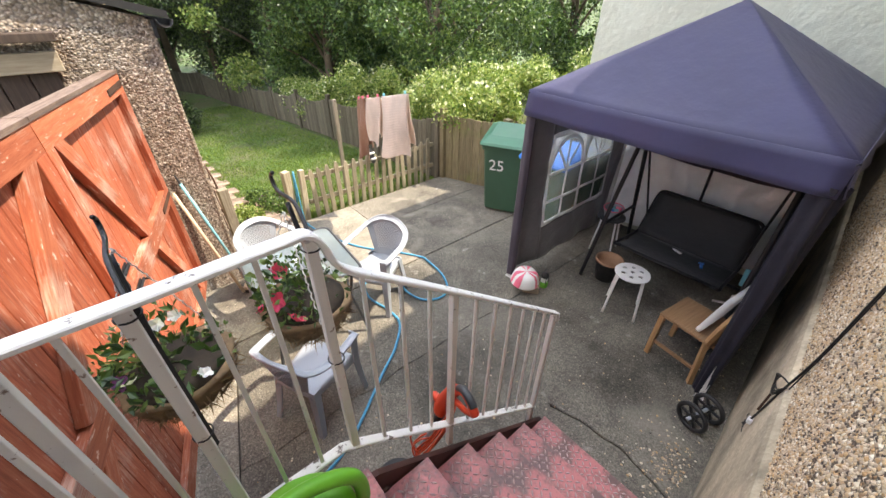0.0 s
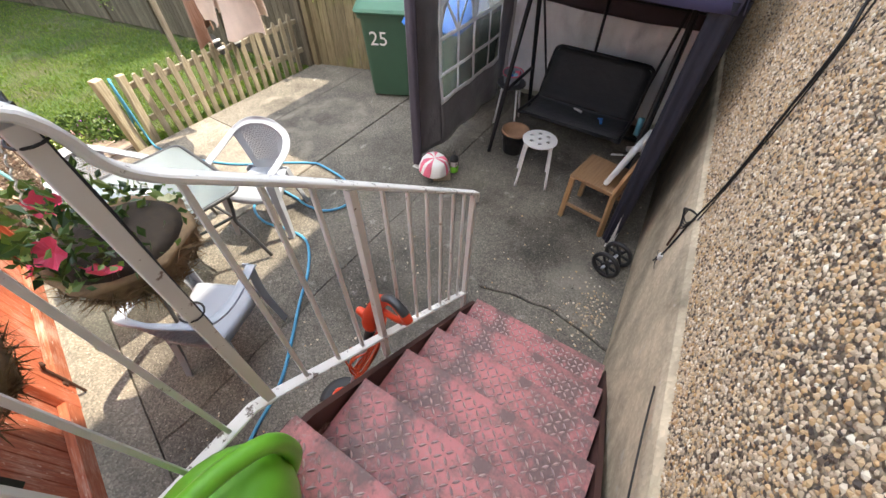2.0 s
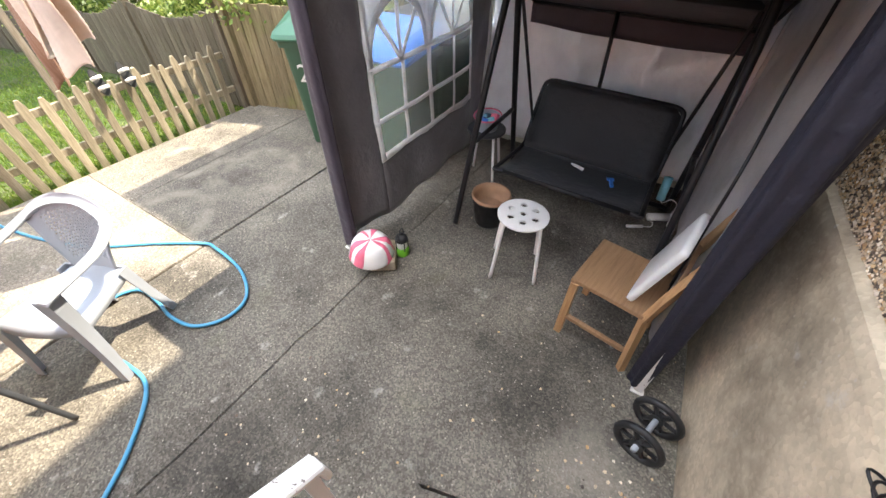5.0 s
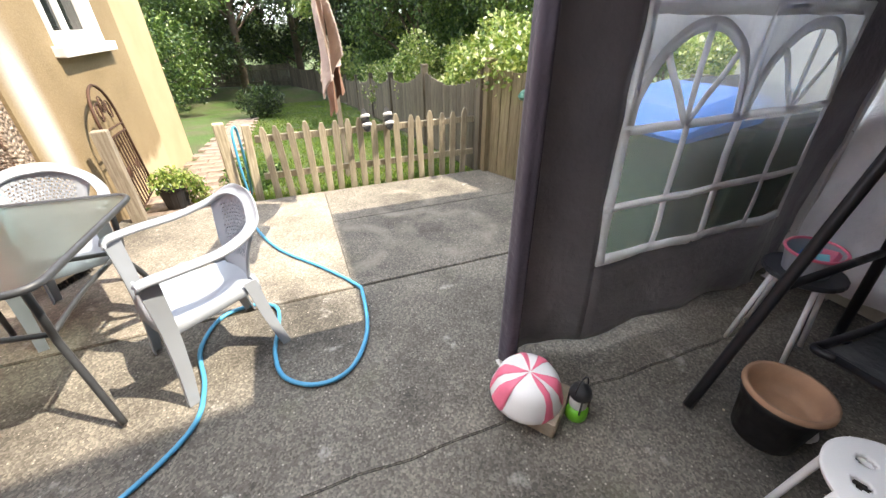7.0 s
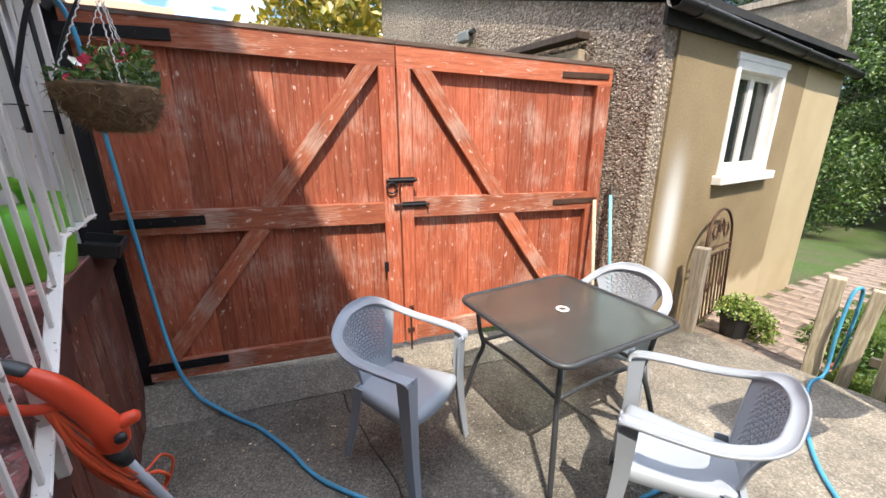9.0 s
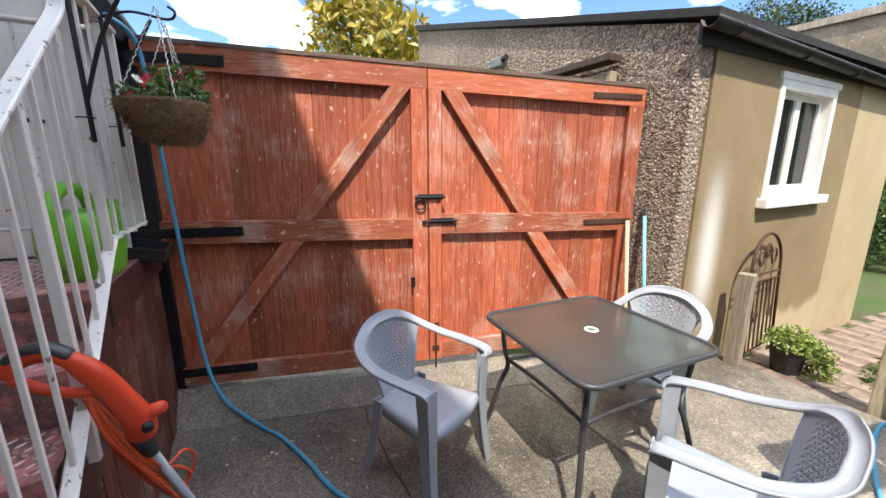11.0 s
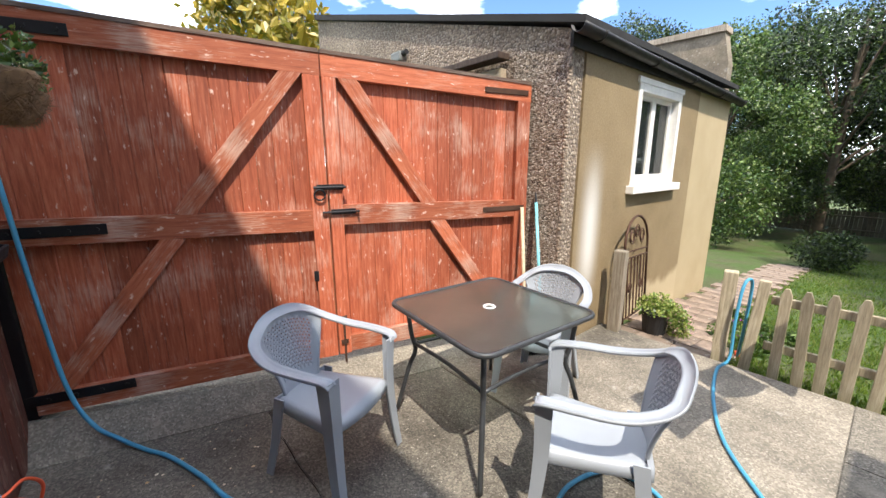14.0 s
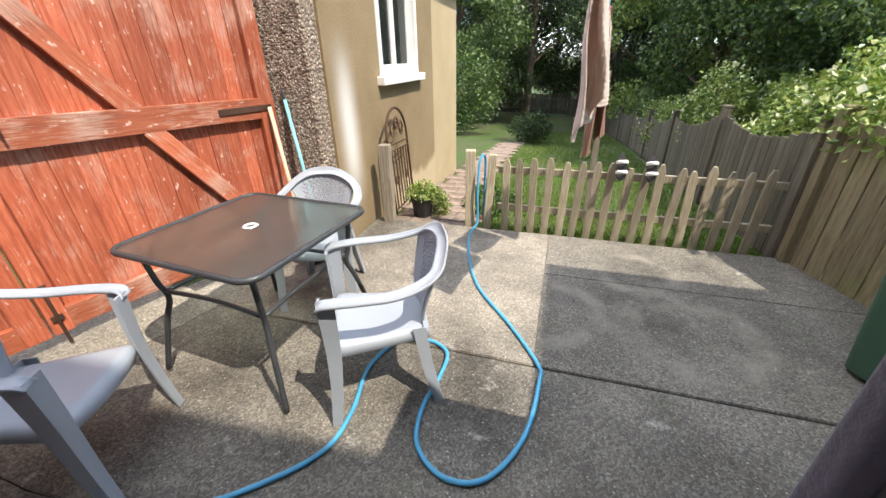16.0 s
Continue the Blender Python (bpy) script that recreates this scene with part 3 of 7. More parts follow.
# ---- ground ----
def ground_z(x, y):
    if y < 6.0:
        return -0.09
    d = min(y, 19.0) - 6.0
    return -0.09 - 0.095 * d


bm = new_bm()
xs = [-900, -200, -60, -25, -12] + [-8 + 0.8 * i for i in range(21)] + [12, 25, 60, 200, 900]
ys = [-900, -200, -60, -20, -8, 0] + [6.0 + 0.75 * i for i in range(24)] + [30, 60, 200, 900]
grid = [[bm.verts.new((x, y, ground_z(x, y) + (0.02 * noise.noise((x * 0.6, y * 0.6, 0)) if 6.2 < y < 24 and abs(x) < 9 else 0))) for y in ys] for x in xs]
for i in range(len(xs) - 1):
    for j in range(len(ys) - 1):
        bm.faces.new((grid[i][j], grid[i + 1][j], grid[i + 1][j + 1], grid[i][j + 1]))
tagged(part("ground", bm, M_GRASSGR, None, smooth=True), "patchy lawn and bare earth sloping down the garden", "lawn", kind="structure")

# grass blades on the lawn
rng = np.random.default_rng(5)
gp = np.column_stack([rng.uniform(1.72, 4.5, 42000), 6.15 + 13 * rng.random(42000) ** 1.6, np.zeros(42000)])
gp = gp[(gp[:, 0] > 2.05) | (gp[:, 1] > 6.85)]
keep = np.array([noise.noise((p[0] * 1.3, p[1] * 1.1, 3)) > -0.75 + 0.7 * q for p, q in zip(gp, rng.random(len(gp)))])
gp = gp[keep]
gp[:, 2] = [ground_z(p[0], p[1]) + 0.022 for p in gp]
up = np.tile([[0, 0, 2.2]], (len(gp), 1))
tagged(part_mesh("grass", leaf_mesh("grass", gp, 0.048, 6, 0.4, 0.0, up, 5.0), M_GRASS), "sunlit green lawn grass with bare patches", "grass", kind="stuff")

# ---- patio slabs ----
patio = thing("patio", Matrix(), "worn exposed-aggregate concrete patio with dark joints", "patio", kind="structure")
GATE_O, GATE_D = Vector((-0.056, 2.13, 0)), Vector((0.248, 0.969, 0)).normalized()


def gate_line(y, off):
    """x on the line parallel to the gate, off metres towards the patio, at that y."""
    o = GATE_O + off * Vector((GATE_D.y, -GATE_D.x, 0))
    return o.x + (y - o.y) * GATE_D.x / GATE_D.y


def slab(outline, mat, top=0.0):
    b = new_bm()
    slab_of(b, outline, -0.10, top)
    bmesh.ops.bevel(b, geom=[e for e in b.edges if abs(e.verts[0].co.z - e.verts[1].co.z) < 1e-6 and e.verts[0].co.z > -0.05], offset=0.005, segments=2, affect="EDGES")
    return part("slab", b, mat, patio)


J = 0.004
crack = [(x_ / 10, 3.15 + 0.03 * noise.noise((x_ * 0.37, 0, 5)) + 0.008 * noise.noise((x_ * 1.9, 0, 8))) for x_ in range(62, 4, -1)]
gj = gate_line(3.15, 0.24) + J
foot = [(2.40 + 0.09 * math.sin(math.pi * (y_ - 1.2) / 0.95) * (1.2 < y_ < 2.15) + 0.022 * noise.noise((y_ * 7, 1, 3)) + 0.010 * noise.noise((y_ * 19, 4, 3)), y_) for y_ in (1.0 + 0.05 * k for k in range(24))]
slab([(gate_line(1.0, 0.24) + J, 1.0)] + [(x_ - 0.007 - 0.006 * noise.noise((y_ * 11, 2, 6)), y_) for x_, y_ in foot] + [(2.40, 2.17)] + [(x_ + 0.007, y_) for x_, y_ in foot[::-1]] + [(6.3, 1.0), (6.3, 3.145)] + [(x_, y_ - 0.003) for x_, y_ in crack] + [(gj, 3.147)], M_CONC)
slab([(gj, 3.153)] + [(x_, y_ + 0.003) for x_, y_ in crack[::-1]] + [(6.3, 3.155), (6.3, 4.31 - J), (gate_line(4.31, 0.24) + J, 4.31 - J)], M_CONC, -0.004)
b = new_bm()
va = [b.verts.new((gate_line(y, o), y, z)) for y in (1.0, 2.3, 3.4, 4.31 - J) for o, z in ((0.24 - J, -0.004), (0.05, 0.10 + 0.07 * max(0.0, 2.9 - y)), (-0.3, 0.11 + 0.07 * max(0.0, 2.9 - y)))]
for q in range(3):
    for k in range(2):
        b.faces.new((va[3 * q + k], va[3 * q + k + 1], va[3 * q + k + 4], va[3 * q + k + 3]))
bmesh.ops.recalc_face_normals(b, faces=b.faces[:])
ext_ = bmesh.ops.extrude_face_region(b, geom=b.faces[:])
for v in ext_["geom"]:
    if isinstance(v, bmesh.types.BMVert):
        v.co.z = -0.12
bmesh.ops.recalc_face_normals(b, faces=b.faces[:])
part("slab", b, M_CONC2, patio, "concrete apron sloping up to the gate")
slab([(gate_line(4.31, -0.2), 4.31 + J), (2.78, 4.31 + J), (2.783, 5.98), (1.12, 5.98), (1.12, 5.24), (gate_line(5.24, -0.1), 5.24)], M_CONC2)
# darker concrete from the sun's edge on, partly carrying the shade in its colour
slab([(2.782, 4.31 + J), (6.3, 4.31 + J), (6.3, 5.28 - J), (2.782, 5.28 - J)], M_CONC)
slab([(2.784, 5.28 - J), (6.3, 5.28 - J), (6.3, 5.98), (2.784, 5.98)], M_CONC)

# garden path of pavers beside the shed
path = thing("path", Matrix(), "pinkish worn paving path running beside the shed", "path", kind="structure")
rng = random.Random(4)
paver = {}
for k in range(3):
    b = new_bm()
    box(b, -0.1485, -0.1485, -0.05, 0.1485, 0.1485, 0.0, 0.004)
    me = bpy.data.meshes.new("paver")
    b.to_mesh(me)
    b.free()
    me.materials.append(M_PAVER)
    paver[k] = me
for j in range(28):
    for i in range(4):
        x, y = 1.14 + 0.15 + 0.30 * i + (0.12 if j % 2 else 0) - 0.06, 6.13 + 0.30 * j
        if x > (2.05 if y < 6.9 else 1.72):
            continue
        o = part_mesh("paver", paver[(i * 7 + j) % 3], None, path)
        o.location = (x, y, ground_z(x, y) + 0.035 + rng.uniform(-0.006, 0.006))
        o.rotation_euler = (radians(-5.4), 0, radians(rng.uniform(-1.5, 1.5)))

# ---- the low extension with the pebbledash wall ----
EXT = pose(2.24, 1.15, 0, 0, 0, 3.4)
ext = thing("wall_extension", EXT, "pebbledashed house wall above a smooth cement plinth", "wall", kind="structure")
b = new_bm()
box(b, -2.05, -0.30, 1.06, 5.0, 0.0, 7.64)
part("pebbledash", b, M_PEBBLE, ext)
b = new_bm()
prof = [(-0.30, -0.1), (0.035, -0.1), (0.03, 1.02), (0.022, 1.065), (0.0, 1.09), (-0.30, 1.09)]
va = [b.verts.new((-2.05, y, z)) for y, z in prof]
vb = [b.verts.new((5.0, y, z)) for y, z in prof]
b.faces.new(va), b.faces.new(vb[::-1])
for i in range(len(prof)):
    b.faces.new((va[i], vb[i], vb[(i + 1) % len(prof)], va[(i + 1) % len(prof)]))
bmesh.ops.recalc_face_normals(b, faces=b.faces[:])
part("plinth", b, M_PLINTH, ext, "smooth grey-beige cement plinth")
b = new_bm()
box(b, -2.1, -4.0, 7.64, 5.1, 0.06, 7.78, 0.01)
part("roof", b, M_ROOF, ext, "dark roof edge high above")


def pebbles(name, x0, x1, z0, z1, pitch, size, seed, parent, mat, label, y=0.0):
    """Loose stones pressed into a wall that faces +y."""
    rng = np.random.default_rng(seed)
    nx, nz = int((x1 - x0) / pitch), int((z1 - z0) / pitch)
    gx, gz = np.meshgrid(np.arange(nx), np.arange(nz))
    n = gx.size
    px = x0 + (gx.ravel() + 0.5 * (gz.ravel() % 2) + rng.uniform(-0.4, 0.4, n)) * pitch
    pz = z0 + (gz.ravel() + rng.uniform(-0.4, 0.4, n)) * pitch
    unit = np.array([(1, 0, 0), (0.31, 0, 0.95), (-0.81, 0, 0.59), (-0.81, 0, -0.59), (0.31, 0, -0.95), (0, 0.62, 0)])
    faces = np.array([(5, 1, 0), (5, 2, 1), (5, 3, 2), (5, 4, 3), (5, 0, 4)])
    s = size * rng.uniform(0.55, 1.25, (n, 1, 1)) * rng.uniform(0.7, 1.2, (n, 1, 3))
    a = rng.uniform(0, 2 * np.pi, n)
    v = unit[None] * s
    c, sn = np.cos(a)[:, None], np.sin(a)[:, None]
    vx, vz = v[:, :, 0] * c - v[:, :, 2] * sn, v[:, :, 0] * sn + v[:, :, 2] * c
    out = np.stack([px[:, None] + vx, y + v[:, :, 1] + rng.uniform(-0.15, 0.15, (n, 1)) * size, pz[:, None] + vz], -1)
    out[:, 5, 0] += rng.uniform(-0.3, 0.3, n) * size
    out[:, 5, 2] += rng.uniform(-0.3, 0.3, n) * size
    me = bpy.data.meshes.new(name)
    me.from_pydata(out.reshape(-1, 3), [], (faces[None] + 6 * np.arange(n)[:, None, None]).reshape(-1, 3))
    return tagged(part_mesh(name, me, mat, parent), label, kind="stuff")


pebbles("pebbles", -1.7, 2.6, 1.09, 2.5, 0.0108, 0.0080, 11, ext, M_STONES, "small mixed brown and cream pebbles")

# ---- the house with its porch gable ----
house = thing("house", Matrix(), "white painted house porch with a steep roof edge", "house", kind="structure")
b = new_bm()
g = [(2.0, -0.1), (2.0, 2.32), (1.06, 4.0), (1.06, -0.1)]
va = [b.verts.new((0.15, y, z)) for y, z in g]
vb = [b.verts.new((-0.05, y, z)) for y, z in g]
b.faces.new(va), b.faces.new(vb[::-1])
for i in range(len(g)):
    b.faces.new((va[i], vb[i], vb[(i + 1) % len(g)], va[(i + 1) % len(g)]))
bmesh.ops.recalc_face_normals(b, faces=b.faces[:])
part("wall", b, M_WHITEHOUSE, house)
b = new_bm()
box(b, -0.55, 1.85, -0.1, -0.06, 1.98, 2.28)
part("side_wall", b, M_WHITEHOUSE, house)
b = new_bm()
q = [(2.12, 2.16), (2.16, 2.24), (1.10, 4.16), (1.06, 4.06)]
va = [b.verts.new((0.27, y, z)) for y, z in q]
vb = [b.verts.new((-0.6, y, z)) for y, z in q]
b.faces.new(va), b.faces.new(vb[::-1])
for i in range(4):
    b.faces.new((va[i], vb[i], vb[(i + 1) % 4], va[(i + 1) % 4]))
bmesh.ops.recalc_face_normals(b, faces=b.faces[:])
part("roof", b, M_ROOF, house, "dark roof slope with a white verge")
door = thing("door_1", pose(0.155, 1.12, 1.12), "white panelled back door above the landing", "door", kind="structure")
b = new_bm()
box(b, 0, 0, 0, 0.045, 0.78, 1.30, 0.006)
part("door_leaf", b, M_UPVC, door)
b = new_bm()
for y0, y1, z0, z1 in ((-0.06, 0, 0, 1.36), (0.78, 0.84, 0, 1.36), (0, 0.78, 1.30, 1.36)):
    box(b, 0, y0, z0, 0.06, y1, z1, 0.004)
part("door_frame", b, M_UPVC, door)
b = new_bm()
tube(b, [(0.05, 0.7, 0.62), (0.09, 0.7, 0.62), (0.095, 0.58, 0.62)], 0.01, 8)
part("door_handle", b, M_BLACK, door, "black lever handle", True)

# ---- steps, landing and railing ----
RISE, RUN, NOSE, LAND = 0.185, 0.252, 0.92, 1.11
stairs = thing("stairs", Matrix(), "worn red-painted checker-plate steel steps up to a landing", "stairs", kind="structure")


def lozenges(bm_, x0, x1, y0, y1, z):
    px, py = 0.031, 0.031
    for i in range(int((x1 - x0) / px)):
        for j in range(int((y1 - y0) / py)):
            cx, cy = x0 + px * (i + 0.5), y0 + py * (j + 0.5)
            a = radians(45 if (i + j) % 2 else -45)
            dx, dy = math.cos(a), math.sin(a)
            L, W, Hh = 0.0162, 0.0048, 0.0040
            ring = [bm_.verts.new((cx + dx * L * u - dy * W * v, cy + dy * L * u + dx * W * v, z)) for u, v in ((1, 0), (0.3, 1), (-0.3, 1), (-1, 0), (-0.3, -1), (0.3, -1))]
            top = [bm_.verts.new((cx + dx * L * u, cy + dy * L * u, z + Hh)) for u in (0.55, -0.55)]
            bm_.faces.new((ring[0], ring[1], top[0])).material_index = 1
            bm_.faces.new((ring[1], ring[2], top[1], top[0])).material_index = 1
            bm_.faces.new((ring[2], ring[3], top[1])).material_index = 1
            bm_.faces.new((ring[3], ring[4], top[1])).material_index = 1
            bm_.faces.new((ring[4], ring[5], top[0], top[1])).material_index = 1
            bm_.faces.new((ring[5], ring[0], top[0])).material_index = 1


b = new_bm()
box(b, -RUN - 0.015, 1.20, -0.03, 0, 2.08, 0, 0.003)
box(b, -0.006, 1.20, -0.05, 0, 2.08, -0.03)
box(b, -RUN - 0.015, 1.20, -0.03, -RUN - 0.009, 2.08, RISE - 0.05)
lozenges(b, -RUN + 0.005, -0.01, 1.22, 2.07, 0.0)
tread = bpy.data.meshes.new("tread")
b.to_mesh(tread)
b.free()
tread.materials.append(M_PLATE)
tread.materials.append(M_STUD)
for k in range(5):
    o = part_mesh("tread", tread, None, stairs)
    o.location = (NOSE + RUN * (5 - k), 0, RISE * (k + 1))
b = new_bm()
box(b, 0.16, 1.05, LAND - 0.05, NOSE, 2.12, LAND, 0.003)
lozenges(b, 0.2, NOSE - 0.01, 1.08, 2.1, LAND)
part("landing", b, M_PLATE, stairs, "worn red checker-plate landing").data.materials.append(M_STUD)
for y in (1.175, 2.10):
    b = new_bm()
    prism(b, [(NOSE - 0.02, LAND - 0.03), (NOSE + 0.03, LAND - 0.045), (NOSE + 5 * RUN - 0.01, RISE - 0.035), (NOSE + 5 * RUN - 0.01, -0.02), (NOSE + 5 * RUN - 0.18, -0.02), (NOSE - 0.02, LAND - 0.26)], y - 0.012, y + 0.012)
    part("stringer", b, M_STEEL, stairs, "rusty dark red steel side plate")
b = new_bm()
box(b, -0.5, 2.09, LAND - 0.16, NOSE - 0.02, 2.125, LAND - 0.005, 0.004)
part("landing_edge", b, M_STEEL, stairs)
cladding = thing("board_cladding", Matrix(), "dark red peeling boards closing the side of the steps", "cladding", kind="structure")
x = -0.5
rng = random.Random(7)
while x < 2.05:
    top = LAND - 0.17 if x < NOSE - 0.05 else LAND - 0.27 - (x + 0.05 - NOSE) * RISE / RUN
    if top > 0.12:
        b = new_bm()
        box(b, x, 2.075 + rng.uniform(0, 0.006), 0.01, x + 0.108, 2.098 + rng.uniform(0, 0.006), top, 0.004)
        part("board", b, M_CLAD, cladding)
    x += 0.114

rail = thing("stair_railing", Matrix(), "white painted steel railing, chipped, along steps and landing", "railing")
RY = 2.15


def top_z(x):
    return 2.125 if x < 0.92 else 2.02 - (x - 0.95) * 0.757


def bar_z(x):
    return 1.27 if x < 0.88 else 1.25 - (x - 0.90) * 0.79


b = new_bm()
flat_bar(b, smooth_path([(0.36, RY, 2.115), (0.6, RY, 2.12), (0.84, RY, 2.13), (0.90, RY, 2.13), (0.932, RY, 2.09), (0.950, RY, 2.035), (0.985, RY, 1.990), (1.08, RY, 1.918), (1.3, RY, 1.755), (1.8, RY, 1.378), (2.10, RY, 1.152), (2.125, RY, 1.13), (2.13, RY, 1.08)], 4), 0.021, 0.0085)
part("handrail", b, M_RAIL, rail)
b = new_bm()
pts = [(0.36, RY, 1.275), (0.86, RY, 1.275), (0.93, RY, 1.23), (2.12, RY, 0.285)]
flat_bar(b, pts, 0.019, 0.006)
part("bottom_bar", b, M_RAIL, rail)
for x in (0.37, 0.555, 0.905, 1.36, 2.105):
    b = new_bm()
    w = 0.0135
    lo = bar_z(x) - (0.012 if x < 0.95 else 0.17 if x < 2 else 0.2)
    box(b, x - w, RY - 0.0135, lo, x + w, RY + 0.0135, top_z(x) - 0.01, 0.003)
    part("post", b, M_WHITEMETAL, rail)
for x in [0.462, 0.67, 0.785] + [1.02, 1.14, 1.25] + [1.48, 1.60, 1.71, 1.81, 1.91, 2.01]:
    b = new_bm()
    box(b, x - 0.006, RY - 0.006, bar_z(x), x + 0.006, RY + 0.006, top_z(x) - 0.01, 0.002)
    part("baluster", b, M_WHITEMETAL, rail)

# the railing's short return towards the house
for z, r in ((2.115, 0.021), (1.275, 0.016)):
    b = new_bm()
    tube(b, [(0.37, RY, z), (0.37, 1.50, z)], r, 8, True, 0.62)
    part("return_bar", b, M_WHITEMETAL, rail, "", True)
for k in range(6):
    b = new_bm()
    y = 2.05 - 0.105 * k
    w = 0.0135 if k == 5 else 0.006
    box(b, 0.37 - w, y - w, 1.275 if k < 5 else LAND - 0.02, 0.37 + w, y + w, 2.11, 0.002)
    part("baluster", b, M_WHITEMETAL, rail)

# ---- shed ----
shed = thing("shed", Matrix(), "tan rendered shed with a coarse pebbledash front", "shed", kind="structure")
SX, SY, SF = 1.10, 5.22, 9.10
b = new_bm()
W0, W1, Z0, Z1 = 6.32, 7.34, 1.28, 2.19
for y0, y1, z0, z1 in ((SY + 0.2, W0, -0.7, 2.40), (W0, W1, -0.7, Z0), (W0, W1, Z1, 2.40), (W1, 7.90, -0.7, 2.40)):
    box(b, SX - 0.2, y0, z0, SX, y1, z1)
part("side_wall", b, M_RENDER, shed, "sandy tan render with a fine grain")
b = new_bm()
box(b, SX - 0.2, 7.90, -0.7, SX - 0.004, SF, 2.40)
part("far_side_wall", b, M_PALE, shed, "paler worn render")
b = new_bm()
prism(b, [(SX - 0.02, -0.1), (SX - 0.02, 2.41), (-3.2, 3.57), (-3.2, -0.3)], SY, SY + 0.2)
part("front_wall", b, M_DARKPEB, shed, "dark coarse pebbledash front")
b = new_bm()
prism(b, [(1.06, -0.7), (1.06, 2.75), (0.97, 3.16), (-3.2, 3.22), (-3.2, -0.7)], 8.88, 9.08)
part("parapet", b, M_OLDCEM, shed, "weathered grey cement parapet wall")
b = new_bm()
prism(b, [(1.0, 3.14), (0.99, 3.22), (-3.2, 3.28), (-3.2, 3.22)], 8.84, 9.12)
part("coping", b, M_TIMBER, shed)
b = new_bm()
pr = [(1.22, 2.40), (1.22, 2.45), (-3.2, 3.64), (-3.2, 3.57)]
prism(b, pr, SY - 0.05, 8.87)
part("roof", b, M_ROOF, shed, "dark corrugated roof")
b = new_bm()
box(b, SX, SY - 0.03, 2.28, SX + 0.025, SF + 0.05, 2.40, 0.003)
part("fascia", b, M_ROOF, shed, "black fascia board")
b = new_bm()
n = 10
arc = [(0.055 * math.cos(math.pi + math.pi * i / n), 0.055 * math.sin(math.pi + math.pi * i / n)) for i in range(n + 1)]
sheet(b, lambda u, v: Vector((SX + 0.085 + arc[round(u * n)][0], SY - 0.08 + v * (SF - SY + 0.2), 2.40 - 0.10 * v + arc[round(u * n)][1])), n, 12, 0.004)
part("gutter", b, M_BLACKPL, shed, "black plastic gutter", True)
for k in range(5):
    b = new_bm()
    y = SY + 0.2 + k * 0.95
    z = 2.40 - 0.10 * (y - SY) / (SF - SY)
    tube(b, [(SX + 0.085 + 0.06 * math.cos(math.pi + math.pi * i / 8), y, z + 0.06 * math.sin(math.pi + math.pi * i / 8)) for i in range(9)], 0.010, 6)
    part("gutter_clip", b, M_BLACKPL, shed, "", True)
pebbles("front_pebbles", -SX + 0.02, 0.9, 0.0, 2.38, 0.0135, 0.0098, 12, shed, M_DARKST, "coarse brown and cream stones").matrix_basis = pose(0, SY, 0, 0, 0, 180)
b = new_bm()
tube(b, [(SX - 0.012, SY + 0.012, 0.0), (SX - 0.012, SY + 0.012, 2.40)], 0.022, 8)
part("corner_bead", b, M_DARKPEB, shed)
# window of the shed
win = thing("window_1", pose(SX, W0, Z0), "white painted two-light shed window with a sill", "window", kind="structure")
w, h = W1 - W0, Z1 - Z0
b = new_bm()
for y0, y1, z0, z1 in ((0, 0.07, 0, h), (w - 0.07, w, 0, h), (0.07, w - 0.07, h - 0.07, h), (0.07, w - 0.07, 0, 0.05)):
    box(b, -0.13, y0, z0, 0.012, y1, z1, 0.005)
part("window_frame", b, M_UPVC, win)
for y0 in (0.07, w * 0.5):
    b = new_bm()
    y1 = y0 + w * 0.5 - 0.07
    for a in ((y0, y0 + 0.045, 0.05, h - 0.07), (y1 - 0.045, y1, 0.05, h - 0.07), (y0 + 0.045, y1 - 0.045, 0.05, 0.095), (y0 + 0.045, y1 - 0.045, h - 0.115, h - 0.07)):
        box(b, -0.10, a[0], a[2], -0.06, a[1], a[3], 0.004)
    sash = part("sash", b, M_UPVC, win)
    b = new_bm()
    box(b, -0.085, y0 + 0.045, 0.095, -0.080, y1 - 0.045, h - 0.115)
    part("pane", b, M_PANE, sash, "dark reflecting glass")
b = new_bm()
box(b, -0.02, -0.06, -0.075, 0.075, w + 0.06, 0.0, 0.008)
part("window_sill", b, M_UPVC, win)
b = new_bm()
box(b, -0.004, -0.03, h, 0.02, w + 0.03, h + 0.05, 0.004)
part("window_head", b, M_UPVC, win)
# dim room behind the pane
b = new_bm()
box(b, -1.0, 5.7, 0.2, -0.95, 9.5, 2.3)
part("inner_wall", b, M_DARKBOARD, shed)
bottle = thing("orange_bottle", pose(SX - 0.17, W0 + 0.62, Z0 + 0.0), "orange and yellow bottle on the shed windowsill", "bottle")
b = new_bm()
lathe(b, [(0.04, 0), (0.042, 0.1), (0.03, 0.15), (0.014, 0.17), (0.014, 0.2)], 14)
part("bottle_body", b, M_CORD, bottle, "", True)
b = new_bm()
lathe(b, [(0.017, 0.195), (0.017, 0.225)], 12)
part("cap", b, M_WHITEPL, bottle, "", True)

# ---- gate ----
GM = Matrix.Translation(GATE_O) @ Matrix.Rotation(math.atan2(GATE_D.y, GATE_D.x), 4, "Z")


def gate_top(x):
    return 2.185 - 0.034 * x


def sloped_board(name, x0, x1, y0, y1, z0, mat, parent, drop=0.0):
    b_ = new_bm()
    prism(b_, [(x0, z0), (x1, z0), (x1, gate_top(x1) - drop), (x0, gate_top(x0) - drop)], y0, y1)
    bmesh.ops.bevel(b_, geom=b_.edges[:], offset=0.0035, segments=1, affect="EDGES")
    return part(name, b_, mat, parent)


